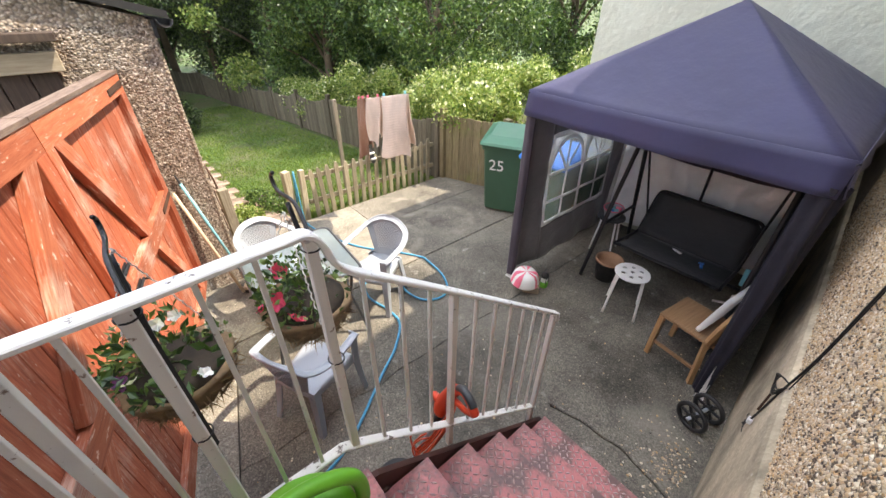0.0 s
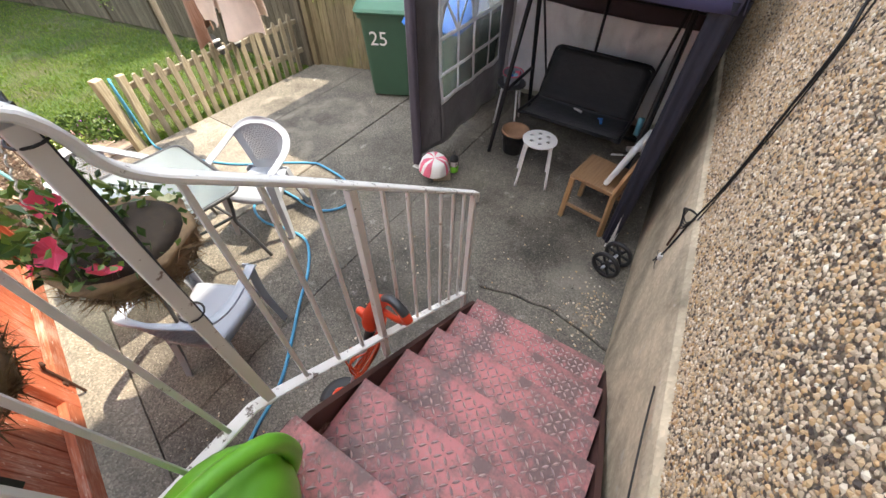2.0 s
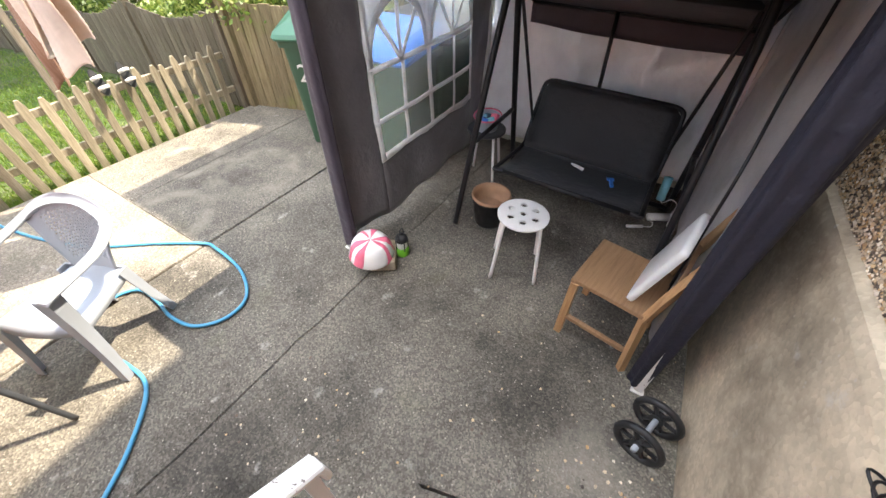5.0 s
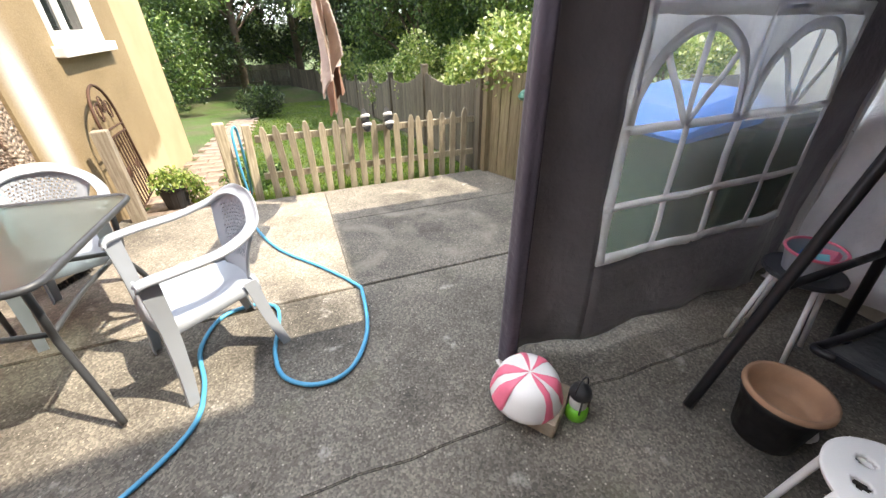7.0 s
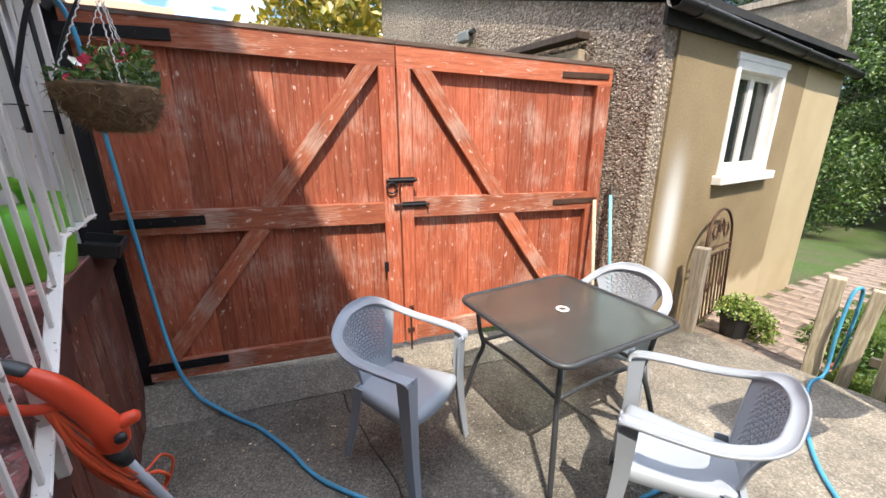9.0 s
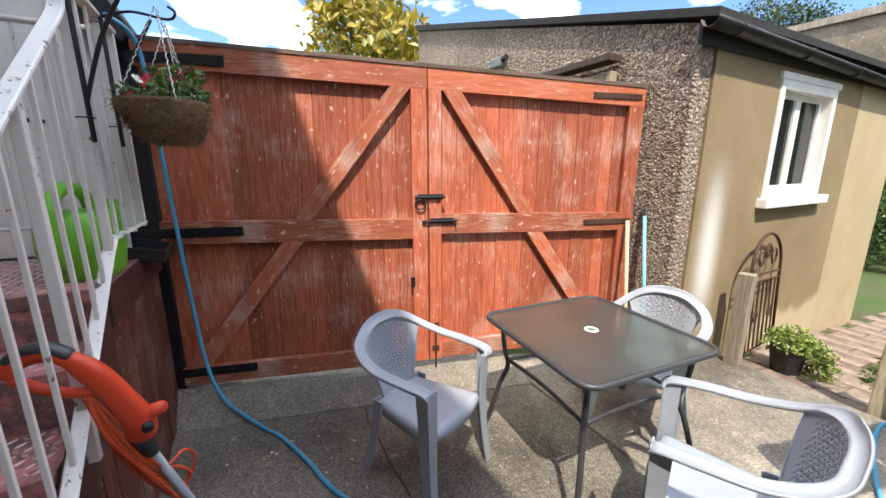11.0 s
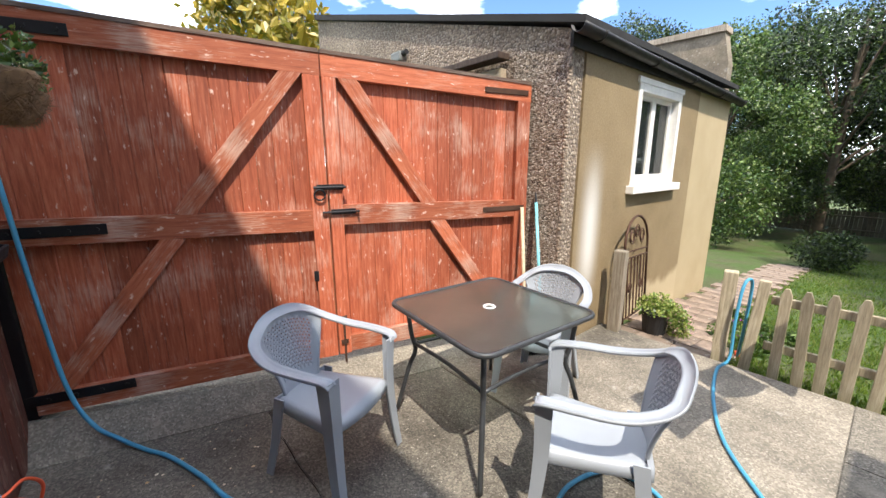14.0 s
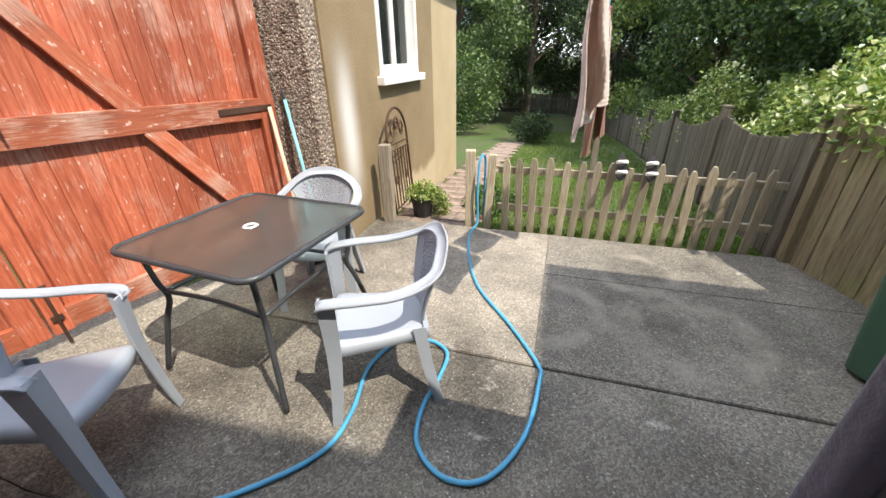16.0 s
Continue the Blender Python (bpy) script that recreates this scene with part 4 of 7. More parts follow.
def bar_between(name, p, q, width, y0, y1, mat, parent, label=""):
    b_ = new_bm()
    d = Vector((q[0] - p[0], 0, q[1] - p[1]))
    L = d.length
    box(b_, 0, y0, -width / 2, L, y1, width / 2, 0.004)
    o = part(name, b_, mat, parent, label)
    o.matrix_basis = Matrix.Translation((p[0], 0, p[1])) @ Matrix.Rotation(-math.atan2(d.z, d.x), 4, "Y")
    return o


def gate_leaf(x0, x1, label):
    g_ = thing("wooden_gate", GM, label, "gate", "pair of yard gates")
    n_ = round((x1 - x0) / 0.098)
    wd = (x1 - x0) / n_
    rr = random.Random(int(x0 * 100))
    for i in range(n_):
        dy = rr.uniform(-0.002, 0.002)
        sloped_board("plank", x0 + i * wd + 0.0003, x0 + (i + 1) * wd - 0.0003, -0.004 + dy, 0.018 + dy, 0.165 + rr.uniform(-0.012, 0.012), M_GATE, g_, 0.004)
    b_ = new_bm()
    prism(b_, [(x0, gate_top(x0) - 0.125), (x1, gate_top(x1) - 0.125), (x1, gate_top(x1)), (x0, gate_top(x0))], -0.05, -0.006)
    part("top_rail", b_, M_GATEH, g_)
    b_ = new_bm()
    prism(b_, [(x0, gate_top(x0)), (x1, gate_top(x1)), (x1, gate_top(x1) + 0.022), (x0, gate_top(x0) + 0.022)], -0.056, 0.03)
    part("cap_strip", b_, M_CAP, g_, "weathered grey capping strip")
    bar_between("mid_rail", (x0, 1.16), (x1, 1.13), 0.135, -0.05, -0.006, M_GATEH, g_)
    bar_between("bottom_rail", (x0, 0.24), (x1, 0.23), 0.12, -0.048, -0.007, M_GATEH, g_)
    return g_


gl = gate_leaf(0.03, 1.597, "red-stained boarded yard gate leaf with black strap hinges")
sloped_board("stile", 1.495, 1.595, -0.051, -0.006, 0.17, M_GATE, gl, 0.126)
bar_between("brace", (0.80, 1.20), (1.47, 2.06), 0.10, -0.049, -0.006, M_GATEH, gl)
bar_between("brace", (0.10, 0.26), (0.76, 1.10), 0.10, -0.049, -0.006, M_GATEH, gl)
for z, L in ((1.16, 0.47), (2.10, 0.47), (0.27, 0.46)):
    b = new_bm()
    box(b, 0.0, -0.058, z - 0.028, L, -0.0515, z + 0.028, 0.003)
    for k in range(4):
        tube(b, [(0.09 + k * (L - 0.13) / 3, -0.058, z), (0.09 + k * (L - 0.13) / 3, -0.064, z)], 0.010, 8)
    part("strap_hinge", b, M_BLACK, gl, "black iron strap hinge")
gr = gate_leaf(1.605, 3.18, "red-stained boarded yard gate leaf with rusty hinges")
sloped_board("stile", 1.607, 1.69, -0.051, -0.006, 0.17, M_GATE, gr, 0.126)
sloped_board("stile", 3.06, 3.178, -0.051, -0.006, 0.17, M_GATE, gr, 0.126)
bar_between("brace", (1.72, 2.06), (2.32, 1.19), 0.10, -0.049, -0.006, M_GATEH, gr)
bar_between("brace", (2.36, 1.10), (2.98, 0.22), 0.10, -0.049, -0.006, M_GATEH, gr)
for z in (2.015, 1.135):
    b = new_bm()
    box(b, 2.76, -0.058, z - 0.020, 3.15, -0.0515, z + 0.020, 0.004)
    part("strap_hinge", b, M_RUST, gr, "rusty worn strap hinge")
b = new_bm()
box(b, 1.53, -0.062, 1.325, 1.70, -0.052, 1.36, 0.003)
tube(b, [(1.51, -0.068, 1.342), (1.71, -0.068, 1.342)], 0.009, 8)
hasp = part("latch", b, M_BLACK, gl, "black iron bolt latch", False)
b = new_bm()
tube(b, [(1.545 + 0.033 * math.cos(a), -0.068, 1.295 + 0.033 * math.sin(a)) for a in (2 * math.pi * k / 18 for k in range(19))], 0.006, 6)
part("ring", b, M_BLACK, hasp, "", True)
b = new_bm()
box(b, 1.61, -0.062, 1.165, 1.77, -0.052, 1.20, 0.003)
tube(b, [(1.555, -0.067, 1.182), (1.79, -0.067, 1.182)], 0.008, 8)
tube(b, [(1.78, -0.067, 1.182), (1.78, -0.10, 1.182)], 0.006, 6)
part("bolt", b, M_BLACK, gr, "black sliding bolt")
b = new_bm()
tube(b, [(1.645, -0.064, 0.115), (1.645, -0.064, 0.42), (1.66, -0.075, 0.46), (1.63, -0.085, 0.46)], 0.008, 8)
box(b, 1.62, -0.062, 0.25, 1.67, -0.052, 0.28)
part("drop_bolt", b, M_RUST, gr, "rusty drop bolt", False)
b = new_bm()
box(b, 1.475, -0.056, 0.73, 1.505, -0.051, 0.80, 0.004)
part("keyhole_plate", b, M_BLACK, gl)
post = thing("gate_post", GM, "black timber gate post at the corner of the house", "post")
b = new_bm()
box(b, -0.30, -0.03, -0.05, 0.027, 0.08, 2.24, 0.006)
part("post", b, M_BLACK, post)
post2 = thing("gate_post", GM, "red timber gate post against the pebbledash wall", "post")
b = new_bm()
box(b, 3.19, 0.0, -0.05, 3.27, 0.09, 2.06, 0.006)
part("post", b, M_GATE, post2)

# ---- picket fence and boarded fences ----
pick = thing("picket_fence", Matrix(), "low weathered picket fence between patio and lawn", "fence")
rng = random.Random(3)
for z in (0.17, 0.52):
    b = new_bm()
    box(b, 2.28, 6.125, z - 0.03, 4.46, 6.16, z + 0.03, 0.005)
    part("fence_rail", b, M_PICKET, pick)


def picket(x, h, w=0.062):
    b_ = new_bm()
    prism(b_, [(-w / 2, -0.14), (w / 2, -0.14), (w / 2, h - 0.055), (w / 2 - 0.018, h), (-w / 2 + 0.018, h), (-w / 2, h - 0.055)], -0.011, 0.011)
    bmesh.ops.bevel(b_, geom=b_.edges[:], offset=0.003, segments=1, affect="EDGES")
    o = part("picket", b_, M_PICKET, pick)
    o.matrix_basis = pose(x, 6.112, 0.0, 0, rng.uniform(-3.0, 3.0), 0)


for i in range(17):
    picket(2.37 + 0.122 * i + rng.uniform(-0.008, 0.008), 0.63 + rng.uniform(-0.03, 0.02))
gpost = thing("gatepost", pose(2.03, 6.10, 0, 0, 0, 12), "split weathered timber gatepost by the path", "post")
b = new_bm()
box(b, -0.045, -0.045, -0.15, 0.045, 0.045, 0.69, 0.010)
part("post", b, M_PICKET, gpost)
gpost2 = thing("gatepost", pose(2.20, 6.10, 0, 0, 3, 8), "short weathered timber post with a hose draped on it", "post")
b = new_bm()
box(b, -0.035, -0.03, -0.15, 0.035, 0.03, 0.66, 0.008)
part("post", b, M_PICKET, gpost2)


def boarded_fence(name, pts, label, dip=0.10, side_=1, wood_=None):
    """Vertical featheredge boards between posts (x, y, base, top)."""
    f_ = thing(name, Matrix(), label, "fence")
    rr = random.Random(len(pts))
    for i, (x, y, z0, z1) in enumerate(pts):
        b_ = new_bm()
        box(b_, -0.045, -0.045, 0, 0.045, 0.045, z1 - z0 + 0.03, 0.008)
        box(b_, -0.05, -0.05, z1 - z0 + 0.03, 0.05, 0.05, z1 - z0 + 0.055, 0.006)
        o = part("post", b_, wood_ or M_FENCE, f_)
        o.location = (x, y, z0)
        if i == len(pts) - 1:
            break
        X, Y, Z0, Z1 = pts[i + 1]
        d = Vector((X - x, Y - y, 0))
        L = d.length
        a = math.atan2(d.y, d.x)
        n_ = max(3, round((L - 0.1) / 0.125))
        for k in range(n_):
            t0, t1 = (k + 0.04) / n_, (k + 0.96) / n_
            tm = (t0 + t1) / 2
            zt = z1 + (Z1 - z1) * tm - 0.04 - dip * math.sin(math.pi * tm)
            zb = z0 + (Z0 - z0) * tm + 0.04
            b_ = new_bm()
            box(b_, 0.05 + t0 * (L - 0.1), -0.008 + rr.uniform(-0.004, 0.004), zb, 0.05 + t1 * (L - 0.1), 0.010, zt + rr.uniform(-0.008, 0.008), 0.003)
            o = part("board", b_, wood_ or M_FENCE, f_)
            o.matrix_basis = pose(x, y, 0, 0, 0, math.degrees(a))
        for h in (0.25, 0.78):
            b_ = new_bm()
            zz0, zz1 = z0 + h, Z0 + h
            ox, oy = -math.sin(a) * 0.045 * side_, math.cos(a) * 0.045 * side_
            tube(b_, [(x + ox, y + oy, zz0), (X + ox, Y + oy, zz1)], 0.028, 4)
            b_.verts.ensure_lookup_table()
            part("arris_rail", b_, wood_ or M_FENCE, f_)
    return f_


gz = ground_z
boarded_fence("boarded_fence", [(4.53, 5.95, -0.05, 1.06), (4.88, 4.95, -0.05, 1.05), (5.34, 4.35, -0.05, 1.04)], "weathered boarded fence, green with algae at its foot", 0.0)
boarded_fence("boarded_fence", [(4.50, 6.05, -0.1, 0.98), (4.56, 8.05, gz(0, 8.05), 0.84), (4.60, 10.25, gz(0, 10.25), 0.52), (4.62, 12.3, gz(0, 12.3), 0.30), (4.62, 14.4, gz(0, 14.4), 0.05), (4.6, 16.6, gz(0, 16.6), -0.17), (4.4, 19.0, gz(0, 19), -0.3), (4.0, 21.5, gz(0, 21.5), -0.3), (3.0, 24.0, gz(0, 24), -0.3)], "old weathered boarded garden fence with dipping tops", 0.13, -1, M_OLDSHADEFENCE)
boarded_fence("boarded_fence", [(3.0, 24.2, gz(0, 24), -0.25), (0.6, 24.6, gz(0, 24), -0.25), (-1.8, 25.0, gz(0, 24), -0.25), (-4.5, 25.2, gz(0, 24), -0.2), (-7.0, 25.3, gz(0, 24), -0.2)], "far boarded fence in deep shade", 0.05, 1, M_OLDSHADEFENCE)

# neighbour's tall wall behind the gazebo
nb = thing("neighbour_house", Matrix(), "pale roughly plastered neighbouring house wall", "house", kind="structure")
b = new_bm()
box(b, 5.38, 1.48, -0.1, 5.68, 4.16, 4.4)
part("wall", b, M_GREENWALL, nb)
b = new_bm()
box(b, 5.68, 1.48, -0.1, 12.0, 4.14, 4.4)
part("house_body", b, M_GREENWALL, nb)
b = new_bm()
box(b, 5.36, 1.46, 4.4, 12.2, 4.17, 4.5)
part("roof", b, M_ROOF, nb)

# ---- gazebo ----
GX0, GX1, GY0, GY1 = 3.355, 5.29, 1.46, 3.42
gaz = thing("gazebo", Matrix(), "navy pop-up gazebo with charcoal side walls", "gazebo")
ZV, ZE, AP = 1.73, 1.925, (4.30, 2.43, 2.56)
OV = 0.03
cn = [(GX0 - OV, GY0 - OV), (GX1 + OV, GY0 - OV), (GX1 + OV, GY1 + OV), (GX0 - OV, GY1 + OV)]
for i in range(4):
    A, B = Vector((*cn[i], ZE)), Vector((*cn[(i + 1) % 4], ZE))

    def slope(u, v, A=A, B=B):
        p = A.lerp(B, u).lerp(Vector(AP), v * 0.995)
        mid = math.sin(math.pi * u) * (1 - v)
        p.z -= 0.055 * mid * math.sin(math.pi * min(1, v + 0.1)) + 0.010 * mid
        p.z += 0.006 * noise.noise((p.x * 4, p.y * 4, i)) * (1 - v)
        return p
    b = new_bm()
    sheet(b, slope, 16, 14, 0.003)
    part("canopy", b, M_NAVY, gaz, "", True)
    b = new_bm()
    out = Vector((B - A).normalized().cross(Vector((0, 0, 1))))

    def val(u, v, A=A, B=B, out=out):
        p = A.lerp(B, u)
        s = 0.012 * math.sin(u * 19 + i) * v + 0.02 * v * v
        return p + Vector((0, 0, -0.20 * v + 0.003)) + out * s - Vector((0, 0, 0.012 * math.sin(math.pi * u)))
    sheet(b, val, 26, 4, 0.004)
    part("valance", b, M_NAVY, gaz, "", True)
for x, y in ((GX0, GY0), (GX1, GY0), (GX1, GY1), (GX0, GY1)):
    b = new_bm()
    box(b, x - 0.02, y - 0.02, 0.0, x + 0.02, y + 0.02, ZE, 0.004)
    box(b, x - 0.032, y - 0.032, 0.0, x + 0.032, y + 0.032, 0.006)
    part("leg", b, M_WHITEMETAL, gaz, "white steel leg")
for i in range(4):
    b = new_bm()
    tube(b, [(*cn[i], ZE - 0.02), (cn[i][0] * 0.4 + AP[0] * 0.6, cn[i][1] * 0.4 + AP[1] * 0.6, 2.25), (AP[0], AP[1], 2.48)], 0.012, 6)
    part("roof_strut", b, M_DARKGREY, gaz)


def folds(u, v, amp=0.02, f=9, ph=0.0):
    return amp * (math.sin(f * u * 2 * math.pi / 2 + ph + 1.6 * math.sin(v * 2.3 + ph)) * 0.6 + 1.3 * noise.noise((u * 5 + ph, v * 2.2, ph)) + 0.9 * abs(noise.noise((u * 9 + 2 * v, v * 6 - 3 * u, ph + 4))) + 0.4 * abs(noise.noise((u * 21, v * 13 + 5 * u, ph + 9))))


# side wall with its arched clear window, in strips round the opening
WX0, WX1, WZ0, WZ1 = 3.74, 5.0, 0.50, 1.48


def side(x, z):
    """A point of the hanging side wall."""
    u = (x - GX0) / (GX1 - GX0)
    v = (z - 0.04) / 1.75
    calm = 0.35 if WX0 < x < WX1 and WZ0 < z < WZ1 else 1.0
    y = GY1 + 0.006 + calm * folds(u, v, 0.026, 7) * (1.1 - 0.7 * v) - 0.08 * math.sin(math.pi * u) * (1 - v) ** 2
    return Vector((x, y, z))


zlow = lambda x: 0.035 + 0.06 * max(0.0, math.sin(math.pi * (x - GX0) / (GX1 - GX0))) + (0.05 if x > 5.05 else 0.0)
for x0, x1, z0, z1, nu, nv in ((GX0 + 0.02, WX0, None, 1.78, 12, 30), (WX1, GX1, None, 1.78, 12, 30), (WX0, WX1, None, WZ0, 24, 10), (WX0, WX1, WZ1, 1.78, 24, 6)):
    b = new_bm()

    def f(u, v, x0=x0, x1=x1, z0=z0, z1=z1):
        x = x0 + (x1 - x0) * u
        lo = zlow(x) if z0 is None else z0
        return side(x, lo + (z1 - lo) * v)
    sheet(b, f, nu, nv, 0.003)
    part("side_curtain", b, M_PANEL, gaz, "charcoal side curtain", True)
b = new_bm()
sheet(b, lambda u, v: side(WX0 + (WX1 - WX0) * u, WZ0 + (WZ1 - WZ0) * v), 24, 18)
film = part("window_film", b, M_FILM, gaz, "creased clear plastic window", True)
film.visible_shadow = False
# whiter film over the farther arch paints in the bright light reflected there
b = new_bm()
sheet(b, lambda u, v: side(4.42 + 0.56 * u, 1.05 + 0.42 * v) + Vector((0, -0.003, 0)), 14, 12)
glare = part("window_film", b, M_FILMGLARE, gaz, "farther arch of plastic, whitened with reflected light", True)
glare.visible_shadow = False
WXM = (WX0 + WX1) / 2


def tape(pts, wdt, parent=None):
    b_ = new_bm()
    ps = smooth_path(pts, 8) if len(pts) > 2 else [Vector(pts[0]).lerp(Vector(pts[1]), k / 14) for k in range(15)]
    n_ = len(ps)
    rows = []
    for i, p in enumerate(ps):
        d = (Vector(ps[min(i + 1, n_ - 1)]) - Vector(ps[max(i - 1, 0)])).normalized()
        s = Vector((-d.y, d.x))
        wv = 0.007 * noise.noise((p[0] * 9, p[1] * 9, 2.0))
        rows.append([side(p[0] + s.x * (k * wdt / 2 + wv), p[1] + s.y * (k * wdt / 2 + wv)) + Vector((0, -0.006, 0)) for k in (-1, 1)])
    vs = [[b_.verts.new(q_) for q_ in r_] for r_ in rows]
    fs = [b_.faces.new((vs[i][0], vs[i + 1][0], vs[i + 1][1], vs[i][1])) for i in range(n_ - 1)]
    bmesh.ops.recalc_face_normals(b_, faces=fs)
    bmesh.ops.solidify(b_, geom=fs, thickness=0.002)
    return part("window_tape", b_, M_STRIP, gaz, "white tape glazing bar", True)


for c0, c1 in ((WX0, WXM), (WXM, WX1)):
    xm, hw = (c0 + c1) / 2, (c1 - c0) / 2 - 0.03
    zs = 1.07
    tape([Vector((xm + hw * math.cos(math.pi * k / 10), zs + (WZ1 - 0.07 - zs) * math.sin(math.pi * k / 10))) for k in range(11)], 0.045)
    for a in (50, 90, 130):
        tape([Vector((xm, zs)), Vector((xm + hw * math.cos(radians(a)), zs + (WZ1 - 0.07 - zs) * math.sin(radians(a))))], 0.030)
    tape([Vector((xm, WZ0)), Vector((xm + 0.01, zs))], 0.032)
for z in (0.76, 1.07):
    tape([Vector((WX0, z)), Vector((WX1, z + 0.01))], 0.035)
for x in (WX0 + 0.02, WXM, WX1 - 0.02):
    tape([Vector((x, WZ0)), Vector((x, WZ1))], 0.05)
for z in (WZ0 + 0.02, WZ1 - 0.02):
    tape([Vector((WX0, z)), Vector((WX1, z))], 0.05)
# corner fillets of the arch heads
for c0, c1 in ((WX0, WXM), (WXM, WX1)):
    xm, hw = (c0 + c1) / 2, (c1 - c0) / 2 - 0.03
    for sgn in (-1, 1):
        b = new_bm()
        n = 10
        lo = [side(xm + sgn * hw * math.cos(math.pi / 2 * k / n), 1.07 + (WZ1 - 0.07 - 1.07) * math.sin(math.pi / 2 * k / n)) + Vector((0, -0.004, 0)) for k in range(n + 1)]
        hi = [side(xm + sgn * hw * math.cos(math.pi / 2 * k / n) if k > 3 else xm + sgn * (hw + 0.02), WZ1 - 0.01) + Vector((0, -0.004, 0)) for k in range(n + 1)]
        fs = []
        va, vb = [b.verts.new(p) for p in lo], [b.verts.new(p) for p in hi]
        for k in range(n):
            fs.append(b.faces.new((va[k], va[k + 1], vb[k + 1], vb[k])))
        bmesh.ops.recalc_face_normals(b, faces=fs)
        bmesh.ops.solidify(b, geom=fs, thickness=0.002)
        part("window_spandrel", b, M_STRIP, gaz, "white cloth above the arch", True)
# back and right-hand walls, silver inside
b = new_bm()
sheet(b, lambda u, v: Vector((GX1 + 0.01 + folds(u, v, 0.048, 8, 2.0) - 0.10 * math.sin(math.pi * u) * (1 - v) ** 2, GY0 + (GY1 - GY0) * u, 0.13 + 1.64 * v)), 84, 56, 0.003)
part("back_curtain", b, M_SILVER, gaz, "creased silver-lined back curtain", True)
b = new_bm()
sheet(b, lambda u, v: Vector((GX0 + 0.05 + (GX1 - GX0 - 0.06) * u, GY0 - 0.012 + folds(u, v, 0.020, 9, 5.0) + 0.05 * math.sin(math.pi * u) * (1 - v), 0.03 + 1.74 * v)), 84, 56, 0.003)
part("right_curtain", b, M_GREYLINE, gaz, "creased grey-lined curtain", True)
# outer face of that curtain, with shade put into its near-black colour
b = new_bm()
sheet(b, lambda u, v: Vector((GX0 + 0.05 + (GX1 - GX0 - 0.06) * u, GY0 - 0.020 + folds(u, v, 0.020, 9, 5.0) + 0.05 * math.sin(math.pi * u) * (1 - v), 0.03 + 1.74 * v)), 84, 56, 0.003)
part("right_curtain_outside", b, M_NAVYSHADE, gaz, "navy outside of the curtain", True)
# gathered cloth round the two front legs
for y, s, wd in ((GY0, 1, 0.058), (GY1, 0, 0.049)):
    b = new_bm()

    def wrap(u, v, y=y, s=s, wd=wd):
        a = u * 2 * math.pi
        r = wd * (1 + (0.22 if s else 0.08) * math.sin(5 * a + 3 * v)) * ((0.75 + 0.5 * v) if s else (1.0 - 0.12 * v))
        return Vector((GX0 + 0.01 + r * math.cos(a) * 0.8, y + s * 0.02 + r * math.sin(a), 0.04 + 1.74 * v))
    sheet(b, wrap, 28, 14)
    part("gathered_curtain", b, M_NAVYSHADE if y == GY0 else M_EDGE, gaz, "dark cloth gathered at the leg", True)
b = new_bm()
tube(b, smooth_path([(4.16, GY0 + 0.045, 1.75), (3.98, GY0 + 0.06, 1.35), (3.80, GY0 + 0.07, 1.1), (3.72, GY0 + 0.075, 0.85), (3.66, GY0 + 0.07, 0.1)], 6), 0.007, 6)
part("zip", b, M_BLACK, gaz, "black zip", True)

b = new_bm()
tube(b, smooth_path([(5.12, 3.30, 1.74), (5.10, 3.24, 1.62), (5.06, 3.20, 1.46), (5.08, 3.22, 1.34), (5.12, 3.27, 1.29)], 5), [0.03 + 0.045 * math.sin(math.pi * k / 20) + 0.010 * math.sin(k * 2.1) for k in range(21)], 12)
part("tied_curtain", b, M_NAVYSHADE, gaz, "bundle of dark cloth tied up", True)

# ---- swing seat in the gazebo ----
sw = thing("swing_seat", Matrix(), "black garden swing seat with a maroon canopy", "swing seat")
SY0, SY1 = 1.60, 2.92
for y, s in ((SY1, -1), (SY0, 1)):
    for x in (3.96, 4.98):
        b = new_bm()
        tube(b, smooth_path([(x, y, 0.02), (4.47 + (x - 4.47) * 0.12, y + s * 0.04, 1.46), (4.47 + (x - 4.47) * 0.05, y + s * 0.10, 1.50)], 8), 0.021, 10)
        part("frame_leg", b, M_BLACK, sw, "", True)
    b = new_bm()
    tube(b, [(4.17, y + s * 0.015, 0.60), (4.76, y + s * 0.015, 0.60)], 0.016, 8)
    part("cross_brace", b, M_BLACK, sw, "", True)
b = new_bm()
tube(b, [(4.47, SY0 + 0.08, 1.48), (4.47, SY1 - 0.08, 1.48)], 0.021, 10)
part("top_bar", b, M_BLACK, sw, "", True)
b = new_bm()
tube(b, [(4.95, SY0, 0.06), (4.95, SY1, 0.06)], 0.018, 8)
part("floor_bar", b, M_BLACK, sw, "", True)
S0, S1 = 1.77, 2.76
b = new_bm()
sheet(b, lambda u, v: Vector((4.23 + 0.51 * u, S0 + 0.008 + (S1 - S0 - 0.016) * v, 0.405 - 0.05 * u - 0.045 * math.sin(math.pi * u) - 0.01 * math.sin(math.pi * v))), 10, 10, 0.010)
part("seat_sling", b, M_MESHCLOTH, sw, "black stretched seat cloth", True)
b = new_bm()
sheet(b, lambda u, v: Vector((4.72 + 0.275 * u + 0.03 * math.sin(math.pi * u), S0 + 0.008 + (S1 - S0 - 0.016) * v + 0.05 * (1 - 2 * v) * max(0.0, (u - 0.85) / 0.15) ** 2, 0.36 + 0.42 * u)), 10, 10, 0.010)
part("back_sling", b, M_MESHCLOTH, sw, "black stretched back cloth", True)
b = new_bm()
